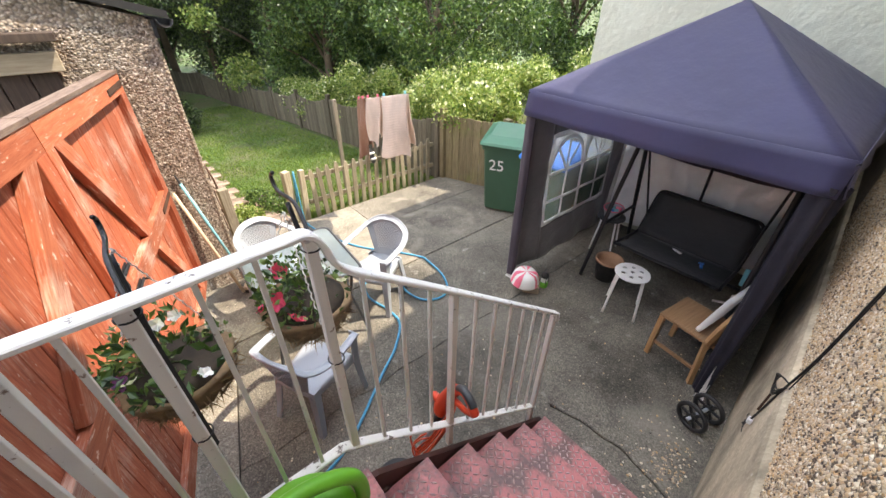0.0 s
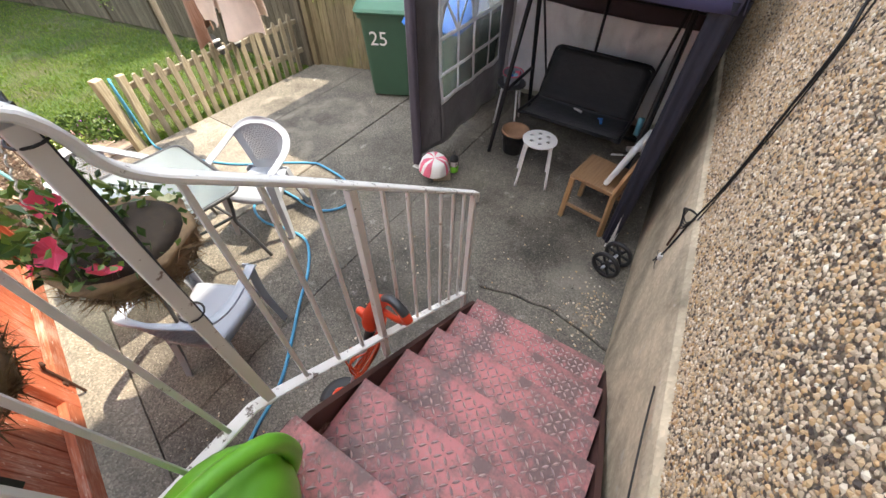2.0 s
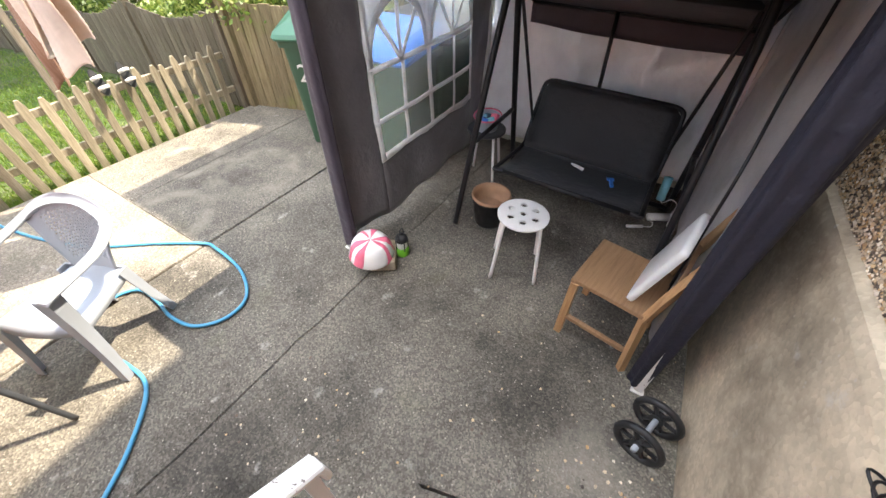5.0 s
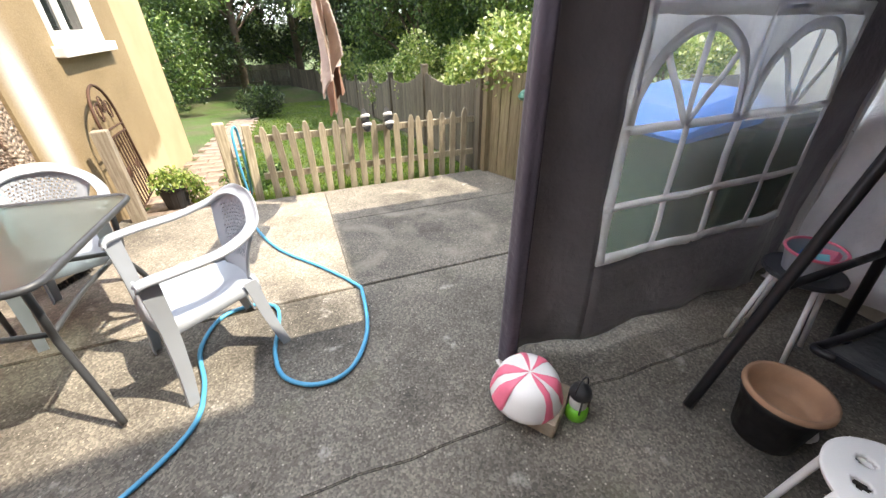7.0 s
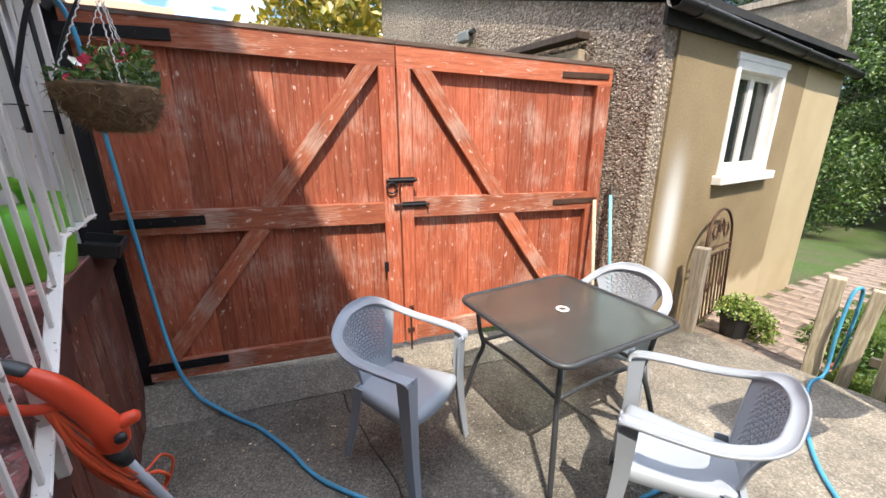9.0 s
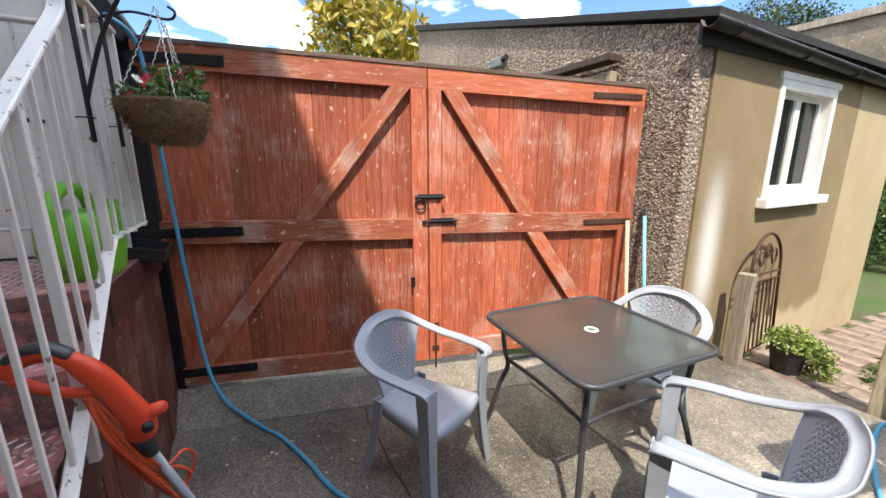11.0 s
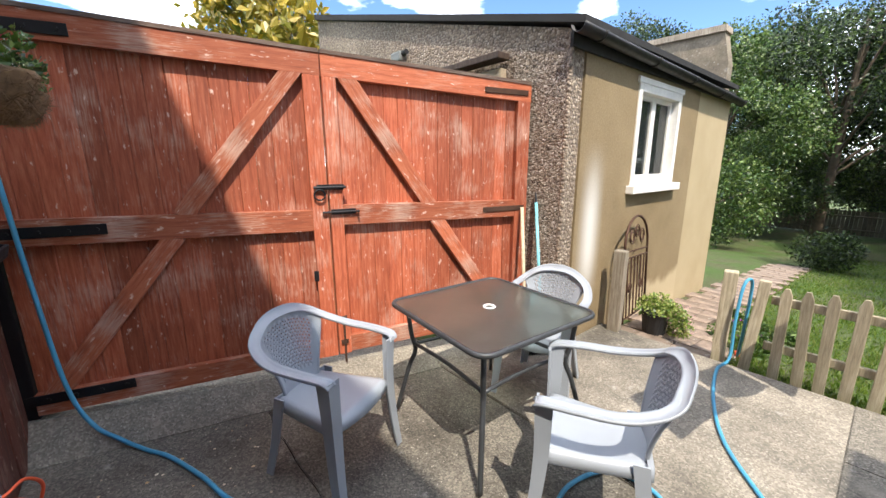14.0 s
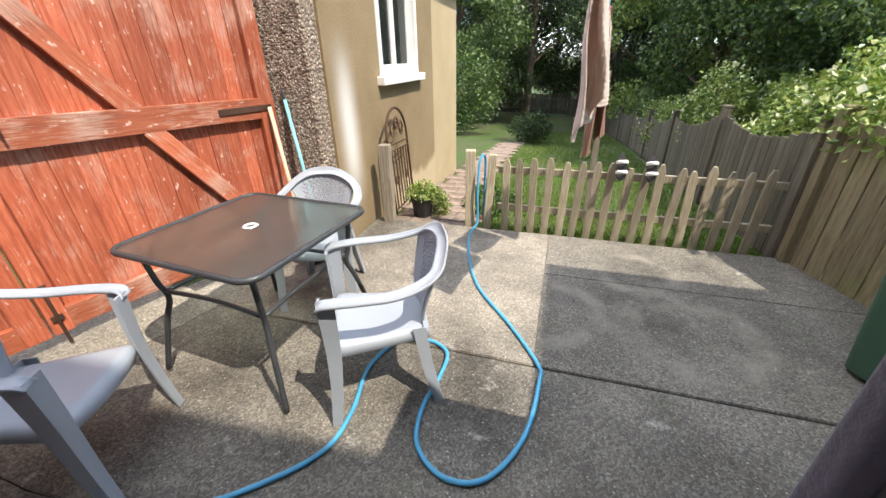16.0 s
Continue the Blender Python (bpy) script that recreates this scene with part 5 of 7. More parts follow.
for y, s in ((S0, 1), (S1, -1)):
    tube(b, smooth_path([(4.22, y + s * 0.06, 0.41), (4.21, y, 0.41), (4.30, y, 0.405), (4.72, y, 0.36), (4.80, y, 0.44), (4.97, y, 0.71), (5.0, y + s * 0.03, 0.775), (5.0, y + s * 0.12, 0.79)], 5), 0.016, 8)
tube(b, [(4.22, S0 + 0.05, 0.41), (4.22, S1 - 0.05, 0.41)], 0.016, 8)
tube(b, [(5.0, S0 + 0.1, 0.79), (5.0, S1 - 0.1, 0.79)], 0.016, 8)
part("seat_frame", b, M_BLACK, sw, "", True)
for y in (S0, S1):
    for x0, z0 in ((4.84, 0.54),):
        b = new_bm()
        yy = SY0 + 0.08 if y == S0 else SY1 - 0.08
        tube(b, [(x0, y, z0), (4.47, yy, 1.46)], 0.011, 8)
        part("hanger", b, M_BLACK, sw, "", True)
b = new_bm()
tube(b, [(5.0, 2.36, 0.79), (5.11, 2.40, 1.25)], 0.014, 8)
part("back_strut", b, M_BLACK, sw, "", True)
CX0, CX1, CZ0, CZ1 = 3.98, 5.12, 1.75, 1.26
b = new_bm()
sheet(b, lambda u, v: Vector((CX0 + (CX1 - CX0) * u, 1.56 + 1.44 * v, CZ0 + (CZ1 - CZ0) * u - 0.03 * math.sin(math.pi * v) * math.sin(math.pi * u) + 0.012 * noise.noise((u * 4, v * 4, 1)))), 12, 14, 0.006)
part("canopy", b, M_MAROON, sw, "dark maroon canopy cloth", True)
for x, z, h in ((CX0, CZ0, 0.12), (CX1, CZ1, 0.14)):
    b = new_bm()
    sheet(b, lambda u, v, x=x, z=z, h=h: Vector((x + 0.012 * math.sin(u * 15) * v, 1.56 + 1.44 * u, z - 0.004 - 0.02 * math.sin(math.pi * u) * v - h * v)), 24, 4, 0.006)
    part("canopy_flap", b, M_MAROON, sw, "", True)
b = new_bm()
tube(b, [(CX0, 1.57, CZ0 - 0.012), (CX1, 1.57, CZ1 - 0.012), (CX1, 2.99, CZ1 - 0.012), (CX0, 2.99, CZ0 - 0.012), (CX0, 1.57, CZ0 - 0.012)], 0.013, 8)
part("canopy_frame", b, M_BLACK, sw, "", True)
for y in (SY0 + 0.1, SY1 - 0.1):
    b = new_bm()
    tube(b, [(4.47, y, 1.48), (4.47, y, 1.535)], 0.012, 8)
    part("canopy_bracket", b, M_BLACK, sw, "", True)
lab = thing("tube_of_glue", pose(4.58, 2.28, 0.385, 0, 0, 70), "small white tube lying on the swing seat", "tube")
b = new_bm()
tube(b, [(-0.05, 0, 0.014), (0.03, 0, 0.014), (0.05, 0, 0.014)], [0.016, 0.013, 0.006], 8, True, 0.6)
part("tube_body", b, M_WHITEPL, lab, "", True)
clothes = thing("scraper", pose(4.52, 2.02, 0.38, 0, 0, 20), "small blue plastic scraper lying on the swing seat", "scraper")
b = new_bm()
box(b, -0.05, -0.012, 0.0, 0.03, 0.012, 0.02, 0.006)
box(b, 0.03, -0.025, 0.004, 0.06, 0.025, 0.012, 0.003)
part("scraper_body", b, M_BLUE, clothes)

# ---- wheelie bins ----
def bin_thing(m, label, lidmat, number=""):
    w_ = thing("wheelie_bin", m, label, "bin", "wheelie bins")
    b_ = new_bm()
    rings = []
    for z, hx, hy in ((0.03, 0.19, 0.235), (0.5, 0.225, 0.26), (0.90, 0.255, 0.28), (0.90, 0.285, 0.305), (0.955, 0.287, 0.307)):
        rings.append([b_.verts.new((x, y, z)) for x, y in rounded_rect(hx, hy, 0.05, 4)])
    for p, q_ in zip(rings, rings[1:]):
        for k in range(len(p)):
            b_.faces.new((p[k], p[(k + 1) % len(p)], q_[(k + 1) % len(p)], q_[k]))
    b_.faces.new(rings[0][::-1]), b_.faces.new(rings[-1])
    part("bin_body", b_, M_BIN, w_, "", False)
    b_ = new_bm()
    rings = []
    for z, sx, sy, ox in ((0.955, 0.305, 0.318, -0.01), (0.975, 0.312, 0.325, -0.015), (1.0, 0.30, 0.315, -0.01), (1.035, 0.24, 0.26, 0.02), (1.05, 0.20, 0.22, 0.03)):
        rings.append([b_.verts.new((x + ox, y, z + 0.10 * (x + 0.3) / 0.6 * (1 if z > 0.96 else 0.4))) for x, y in rounded_rect(sx, sy, 0.05, 4)])
    for p, q_ in zip(rings, rings[1:]):
        for k in range(len(p)):
            b_.faces.new((p[k], p[(k + 1) % len(p)], q_[(k + 1) % len(p)], q_[k]))
    b_.faces.new(rings[0][::-1]), b_.faces.new(rings[-1])
    part("lid", b_, lidmat, w_, "closed hinged lid")
    for y in (-0.27, 0.27):
        b_ = new_bm()
        tube(b_, [(0.22, y - 0.03, 0.10), (0.22, y + 0.03, 0.10)], 0.10, 20)
        part("wheel", b_, M_BLACKPL, w_, "black rubber wheel")
    b_ = new_bm()
    tube(b_, [(0.33, -0.2, 0.98), (0.35, -0.18, 1.0), (0.35, 0.18, 1.0), (0.33, 0.2, 0.98)], 0.015, 8)
    part("handle_bar", b_, M_BIN, w_, "", True)
    if number:
        c = bpy.data.curves.new("house_number", "FONT")
        c.body, c.size, c.extrude, c.align_x = number, 0.21, 0.001, "CENTER"
        tmp = new("tmp_number", c)
        dg = bpy.context.evaluated_depsgraph_get()
        me = bpy.data.meshes.new_from_object(tmp.evaluated_get(dg))
        bpy.data.objects.remove(tmp)
        me.materials.clear()
        o_ = part_mesh("house_number", me, M_WHITEPL, w_, "white painted number 25")
        o_.matrix_basis = Matrix.Translation((-0.257, 0.085, 0.63)) @ Euler((radians(95.0), 0, radians(-90))).to_matrix().to_4x4()
    return w_


bin_thing(pose(4.52, 4.58, 0, 0, 0, 27), "dark green wheelie bin numbered 25 beside the gazebo", M_BINLID, "25")
bin_thing(pose(4.47, 3.82, 0, 0, 0, 4), "dark green wheelie bin with a bright blue lid", M_BLUE)
bin_thing(pose(5.05, 3.80, 0, 0, 0, 88), "dark wheelie bin with a near-black lid", M_BLACKPL)

# ---- table ----
tab = thing("garden_table", pose(1.39, 4.12, 0, 0, 0, -4.5), "square frosted glass garden table with a dark grey steel frame", "table")
TH, HS = 0.715, 0.413
b = new_bm()
slab_of(b, rounded_rect(HS - 0.012, HS - 0.012, 0.07), TH - 0.008, TH - 0.001)
part("glass_top", b, M_GLASS, tab, "frosted glass top")
b = new_bm()
ol = rounded_rect(HS - 0.008, HS - 0.008, 0.075)
tube(b, [(x, y, TH - 0.008) for x, y in ol + ol[:2]], 0.014, 8, False)
part("rim", b, M_DARKGREY, tab, "dark grey tubular rim", True)
b = new_bm()
tube(b, [(0.028 * math.cos(a), 0.028 * math.sin(a), TH + 0.001) for a in (2 * math.pi * k / 20 for k in range(21))], 0.009, 6, False, 0.5)
part("parasol_ring", b, M_WHITEPL, tab, "white plastic parasol ring", True)
for sx, sy in ((1, 1), (-1, 1), (-1, -1), (1, -1)):
    b = new_bm()
    tube(b, smooth_path([(sx * 0.33, sy * 0.33, TH - 0.02), (sx * 0.315, sy * 0.315, 0.52), (sx * 0.30, sy * 0.30, 0.42), (sx * 0.33, sy * 0.33, 0.30), (sx * 0.385, sy * 0.385, 0.02)], 6), 0.0135, 8)
    part("leg", b, M_DARKGREY, tab, "", True)
for k in range(4):
    b = new_bm()
    a, c = [(0.30, 0.30), (-0.30, 0.30), (-0.30, -0.30), (0.30, -0.30)][k], [(-0.30, 0.30), (-0.30, -0.30), (0.30, -0.30), (0.30, 0.30)][k]
    tube(b, smooth_path([(a[0], a[1], 0.46), ((a[0] + c[0]) / 2 * 0.93, (a[1] + c[1]) / 2 * 0.93, 0.46), (c[0], c[1], 0.46)], 5), 0.011, 8)
    part("stretcher", b, M_DARKGREY, tab, "", True)
for sx, sy in ((1, 1), (-1, 1), (-1, -1), (1, -1)):
    b = new_bm()
    tube(b, smooth_path([(sx * 0.38, sy * 0.16, TH - 0.022), (sx * 0.30, sy * 0.28, TH - 0.022), (sx * 0.16, sy * 0.38, TH - 0.022)], 6), 0.008, 6)
    part("corner_stay", b, M_DARKGREY, tab, "", True)

# ---- plastic armchairs ----
CHAIR = Matrix.Diagonal((0.90, 0.90, 0.92, 1.0))


def hoop(y):
    """The line of the chair's back hoop at that offset from the middle."""
    k = (abs(y) / 0.235) ** 2.3
    return Vector((-0.312 + 0.070 * k, y, 0.826 - 0.088 * k))


def chair_back(u, v):
    """The moulded back: u from -1 to 1 across, v from the seat up to the hoop."""
    w_ = 0.125 + 0.112 * v ** 1.5
    t_ = hoop(0.235 * u)
    lo = Vector((-0.205 + 0.018 * u * u, 0, 0.415))
    p = lo.lerp(t_, v)
    return Vector((p.x + 0.030 * math.sin(math.pi * v) * (u * u - 0.6), u * w_, p.z))


def chair_seat(u, v):
    """The seat from back to front, with its edges rolled down."""
    s_ = 2 * v - 1
    e = max(0.0, (abs(s_) - 0.86) / 0.14) ** 2
    f_ = max(0.0, (u - 0.88) / 0.12) ** 2
    w_ = 0.175 + 0.080 * u - 0.045 * max(0.0, (u - 0.8) / 0.2) ** 2
    z = 0.425 + 0.014 * u - 0.020 * math.cos(s_ * 1.45) * math.sin(math.pi * min(1.0, u * 1.05 + 0.05))
    return Vector((-0.215 + 0.49 * u - 0.03 * f_ * s_ * s_, w_ * s_, z - 0.055 * max(e, f_)))


def armchair(m, label):
    c_ = thing("plastic_armchair", m @ CHAIR, label, "chair", "chairs round the table")
    b_ = new_bm()
    sheet(b_, chair_seat, 24, 24, 0.010)
    part("seat", b_, M_PLASTIC, c_, "", True)
    # arms and hoop of the back, one flat band
    b_ = new_bm()
    half = [(0.262, 0.258, 0.655), (0.235, 0.275, 0.682), (0.10, 0.288, 0.688), (-0.06, 0.286, 0.690), (-0.18, 0.262, 0.714)]
    arc = [hoop(0.225 - 0.225 * k / 4) for k in range(5)]
    half = [Vector(p) for p in half] + arc
    pts = smooth_path(half + [Vector((p.x, -p.y, p.z)) for p in half[-2::-1]], 5)
    n_ = len(pts)
    rings = []
    for i, p in enumerate(pts):
        d = (pts[min(i + 1, n_ - 1)] - pts[max(i - 1, 0)]).normalized()
        t = abs(2 * i / (n_ - 1) - 1)
        out = Vector((p.x + 0.02, p.y, 0.0)).normalized() if t < 0.7 else Vector((0, 1 if p.y > 0 else -1, 0))
        back_ = max(0.0, 1 - t / 0.62)
        wide = (out * (1 - back_ * 0.45) + Vector((0, 0, 1)) * back_ * 0.75).normalized()
        thin = d.cross(wide).normalized()
        hw, ht = 0.029, 0.0085
        rings.append([b_.verts.new(p + wide * a * hw + thin * c * ht) for a, c in ((1, 0.1), (0.8, 0.85), (0.3, 1), (-0.3, 1), (-0.8, 0.85), (-1, 0.1), (-1, -1.6), (-0.75, -0.7), (0.75, -0.7), (1, -1.6))])
    for p, q_ in zip(rings, rings[1:]):
        for k in range(10):
            b_.faces.new((p[k], p[(k + 1) % 10], q_[(k + 1) % 10], q_[k]))
    b_.faces.new(rings[0][::-1]), b_.faces.new(rings[-1])
    bmesh.ops.recalc_face_normals(b_, faces=b_.faces[:])
    part("arm_band", b_, M_PLASTIC, c_, "one band forming both arms and the back hoop", True)
    # legs of an open angle section
    for s in (-1, 1):
        for kind, line in (("front_leg", [(0.262, s * 0.275, 0.676), (0.258, s * 0.262, 0.43), (0.270, s * 0.268, 0.2), (0.292, s * 0.278, 0.0)]), ("back_leg", [(-0.195, s * 0.190, 0.44), (-0.225, s * 0.212, 0.2), (-0.262, s * 0.236, 0.0)])):
            b_ = new_bm()
            f_ = 1 if kind == "front_leg" else -1
            for wide in (0, 1):
                rows = []
                for p in smooth_path(line, 4):
                    k = 0.036 - 0.013 * (1 - p[2] / 0.63)
                    q_ = Vector(p) + (Vector((-f_ * 2 * k, 0, 0)) if wide else Vector((0, -s * 2 * k, 0)))
                    rows.append((b_.verts.new(p), b_.verts.new(q_)))
                fs = [b_.faces.new((a[0], a[1], c[1], c[0])) for a, c in zip(rows, rows[1:])]
                bmesh.ops.recalc_face_normals(b_, faces=fs)
                bmesh.ops.solidify(b_, geom=fs, thickness=0.009)
            part(kind, b_, M_PLASTIC, c_)
    # back pierced in a woven pattern
    b_ = new_bm()
    nu, nv = 46, 44
    g_ = [[b_.verts.new(chair_back(2 * i / nu - 1, j / nv) + Vector((0.0022 * (1 if (i // 2 + j // 2) % 2 else -1) if 4 < i < nu - 4 and 7 < j < nv - 4 else 0, 0, 0))) for j in range(nv + 1)] for i in range(nu + 1)]
    fs = []
    for i in range(nu):
        for j in range(nv):
            inside = 4 < i < nu - 5 and 7 < j < nv - 5
            if inside and j % 2 and (i + j // 2) % 2:
                continue
            fs.append(b_.faces.new((g_[i][j], g_[i + 1][j], g_[i + 1][j + 1], g_[i][j + 1])))
    bmesh.ops.recalc_face_normals(b_, faces=fs)
    bmesh.ops.solidify(b_, geom=fs, thickness=0.007)
    part("back_lattice", b_, M_PLASTIC, c_, "woven-pattern pierced back", False)
    for u in (-1.0, 1.0):
        b_ = new_bm()
        tube(b_, [chair_back(u, j / 14) for j in range(15)], 0.010, 6)
        part("back_edge", b_, M_PLASTIC, c_, "", True)
    return c_


first = armchair(pose(1.085, 3.30, 0, 0, 0, 25.6), "light grey moulded plastic armchair in the shade of the gate")
for m, lb in ((pose(2.09, 4.05, 0, 0, 0, 208), "light grey moulded plastic armchair with the hose looped beneath"), (pose(1.36, 4.68, 0, 0, 0, -72), "light grey moulded plastic armchair between table and shed")):
    tagged(copy_thing(first, m), lb)

# ---- wooden chair, stool, pots ----
wc = thing("wooden_chair", pose(3.63, 1.735, 0, 0, 0, -9), "worn pine chair with a white cushion against its back", "chair")
# faces +y, back at -y
b = new_bm()
box(b, -0.193, -0.19, 0.425, 0.193, 0.20, 0.45, 0.006)
part("seat", b, M_CHAIRWOOD, wc)
for x in (-0.18, 0.18):
    b = new_bm()
    box(b, x - 0.02, 0.155, 0, x + 0.02, 0.195, 0.425, 0.004)
    part("front_leg", b, M_CHAIRUP, wc)
    b = new_bm()
    tube(b, [(x, -0.20, 0.0), (x, -0.17, 0.42), (x, -0.20, 0.6), (x, -0.27, 0.92)], 0.024, 4)
    part("back_post", b, M_CHAIRUP, wc)
    b = new_bm()
    box(b, x - 0.012, -0.165, 0.14, x + 0.012, 0.16, 0.165, 0.003)
    part("side_stretcher", b, M_CHAIRWOOD, wc)
for y, z0, z1 in ((0.18, 0.36, 0.42), (-0.18, 0.36, 0.42)):
    b = new_bm()
    box(b, -0.16, y - 0.012, z0, 0.16, y + 0.012, z1, 0.003)
    part("seat_rail", b, M_CHAIRWOOD, wc)
for z in (0.64, 0.86):
    b = new_bm()
    y = -0.20 - 0.07 * (z - 0.6) / 0.32
    box(b, -0.18, y - 0.011, z - 0.035, 0.18, y + 0.011, z + 0.035, 0.004)
    part("back_slat", b, M_CHAIRWOOD, wc)
cush = thing("white_cushion", pose(3.63, 1.735, 0, 0, 0, -9) @ pose(0.0, -0.118, 0.655, 14, 0, 0), "flat white cushion leaning on the chair back", "cushion")
b = new_bm()
box(b, -0.165, -0.020, -0.195, 0.165, 0.020, 0.195, 0.018)
part("cushion_body", b, M_STRIP, cush, "", True)

st_ = thing("white_stool", pose(3.81, 2.37, 0, 0, 0, 20), "small white stool with a pierced round seat", "stool")
b = new_bm()
N = 40
holes = [(0.0, 0.0)] + [(0.085 * math.cos(2 * math.pi * k / 6), 0.085 * math.sin(2 * math.pi * k / 6)) for k in range(6)]
R, HR = 0.155, 0.019
# seat as a fine disc with the holes left out
gridn = 46
vs = {}


def sv(i, j):
    if (i, j) not in vs:
        x, y = (i / gridn * 2 - 1), (j / gridn * 2 - 1)
        # square to disc
        px, py = x * math.sqrt(1 - y * y / 2), y * math.sqrt(1 - x * x / 2)
        vs[(i, j)] = b.verts.new((px * R, py * R, 0.45 - 0.006 * (px * px + py * py) ** 3))
    return vs[(i, j)]


fs = []
for i in range(gridn):
    for j in range(gridn):
        x, y = ((i + 0.5) / gridn * 2 - 1), ((j + 0.5) / gridn * 2 - 1)
        px, py = R * x * math.sqrt(1 - y * y / 2), R * y * math.sqrt(1 - x * x / 2)
        if all(math.hypot(px - hx, py - hy) > HR for hx, hy in holes):
            fs.append(b.faces.new((sv(i, j), sv(i + 1, j), sv(i + 1, j + 1), sv(i, j + 1))))
bmesh.ops.recalc_face_normals(b, faces=fs)
bmesh.ops.solidify(b, geom=fs, thickness=0.012)
part("seat", b, M_WHITEPL, st_, "white seat with seven round holes", True)
for k in range(4):
    a = math.pi / 4 + k * math.pi / 2
    b = new_bm()
    c, s = math.cos(a), math.sin(a)
    tube(b, smooth_path([(c * 0.07, s * 0.07, 0.428), (c * 0.135, s * 0.135, 0.425), (c * 0.155, s * 0.155, 0.40), (c * 0.20, s * 0.20, 0.0)], 5), 0.0115, 8)
    part("leg", b, M_WHITEPL, st_, "white tubular leg", True)

pot = thing("plant_pot", pose(4.14, 2.73, 0), "large empty pot, dark outside and terracotta inside", "plant pot")
b = new_bm()
lathe(b, [(0.10, 0.0), (0.105, 0.01), (0.128, 0.2), (0.138, 0.205), (0.142, 0.245), (0.136, 0.25)], 28)
bmesh.ops.delete(b, geom=[f_ for f_ in b.faces if len(f_.verts) > 4 and f_.calc_center_median().z > 0.2], context="FACES")
part("pot_body", b, M_BLACKPL, pot, "", True)
b = new_bm()
lathe(b, [(0.09, 0.14), (0.11, 0.142), (0.118, 0.2), (0.128, 0.252), (0.142, 0.254), (0.145, 0.235)], 28)
bmesh.ops.delete(b, geom=[f_ for f_ in b.faces if len(f_.verts) > 4 and f_.calc_center_median().z > 0.2], context="FACES")
part("inner_pot", b, M_TERRA, pot, "terracotta rim and inside", True)
tray = thing("white_tray", pose(4.30, 2.72, 0.012, 0, 0, 30), "shallow white plastic tray lying by the pot", "tray")
b = new_bm()
slab_of(b, rounded_rect(0.10, 0.07, 0.03), 0, 0.02)
part("tray_body", b, M_WHITEPL, tray)
bmv = new_bm()
slab_of(bmv, rounded_rect(0.106, 0.076, 0.034), 0.02, 0.03)
part("tray_lip", bmv, M_WHITEPL, tray)

# striped bowl turned over on a stone
stone = thing("stone_block", pose(3.38, 3.14, 0, 0, 0, 35), "rough stone block holding down the gazebo", "stone")
b = new_bm()
box(b, -0.11, -0.085, 0.0, 0.11, 0.085, 0.085, 0.014)
for v in b.verts:
    v.co += 0.010 * Vector(noise.noise_vector(v.co * 12))
part("block", b, M_BRICK, stone)
bowl = thing("striped_bowl", pose(3.32, 3.19, 0.085, 4, -3, 20), "upturned white bowl painted with pink stripes", "bowl")
b = new_bm()
prof = [(0.143, 0.0), (0.150, 0.006), (0.145, 0.022), (0.127, 0.088), (0.104, 0.122), (0.070, 0.133), (0.004, 0.136)]
lathe(b, prof, 36)
part("bowl_body", b, M_WHITEPL, bowl, "", True)
for k in range(6):
    b = new_bm()
    a0 = 2 * math.pi * k / 6 + 0.22 * math.sin(3.7 * k)

    def stripe(u, v, a0=a0):
        i = min(int(v * 4.999), 4)
        t = v * 5 - i
        r = prof[1 + i][0] * (1 - t) + prof[2 + i][0] * t
        z = prof[1 + i][1] * (1 - t) + prof[2 + i][1] * t
        a = a0 + (u - 0.5) * 0.42 * (0.9 + 0.35 * math.sin(4 * v + 2.3 * k)) + 0.10 * math.sin(2.5 * v + 1.7 * k)
        return Vector(((r + 0.0015) * math.cos(a), (r + 0.0015) * math.sin(a), z + 0.001))
    sheet(b, stripe, 4, 10, 0.001)
    part("stripe", b, M_PINK, bowl, "pink painted stripe", True)
lan = thing("camping_lantern", pose(3.495, 3.07, 0, 0, 0, 15), "small lime and black camping lantern", "lantern")
b = new_bm()
lathe(b, [(0.042, 0), (0.046, 0.01), (0.046, 0.055), (0.034, 0.065)], 16)
part("base", b, M_LIME, lan, "lime green base", True)
b = new_bm()
lathe(b, [(0.032, 0.065), (0.036, 0.07), (0.036, 0.125), (0.030, 0.13)], 16)
part("globe", b, M_WHITEPL, lan, "pale lamp globe", True)
b = new_bm()
lathe(b, [(0.044, 0.128), (0.046, 0.135), (0.036, 0.165), (0.012, 0.172)], 16)
part("cap", b, M_BLACKPL, lan, "black cap", True)
for k in range(4):
    b = new_bm()
    a = math.pi / 4 + k * math.pi / 2
    tube(b, [(0.043 * math.cos(a), 0.043 * math.sin(a), 0.055), (0.043 * math.cos(a), 0.043 * math.sin(a), 0.135)], 0.004, 6)
    part("guard_bar", b, M_BLACKPL, lan)
b = new_bm()
tube(b, [(0.042 * math.cos(a), 0, 0.15 + 0.075 * math.sin(a)) for a in (math.pi * k / 12 for k in range(13))], 0.0035, 6)
part("bail_handle", b, M_BLACKPL, lan, "", True)

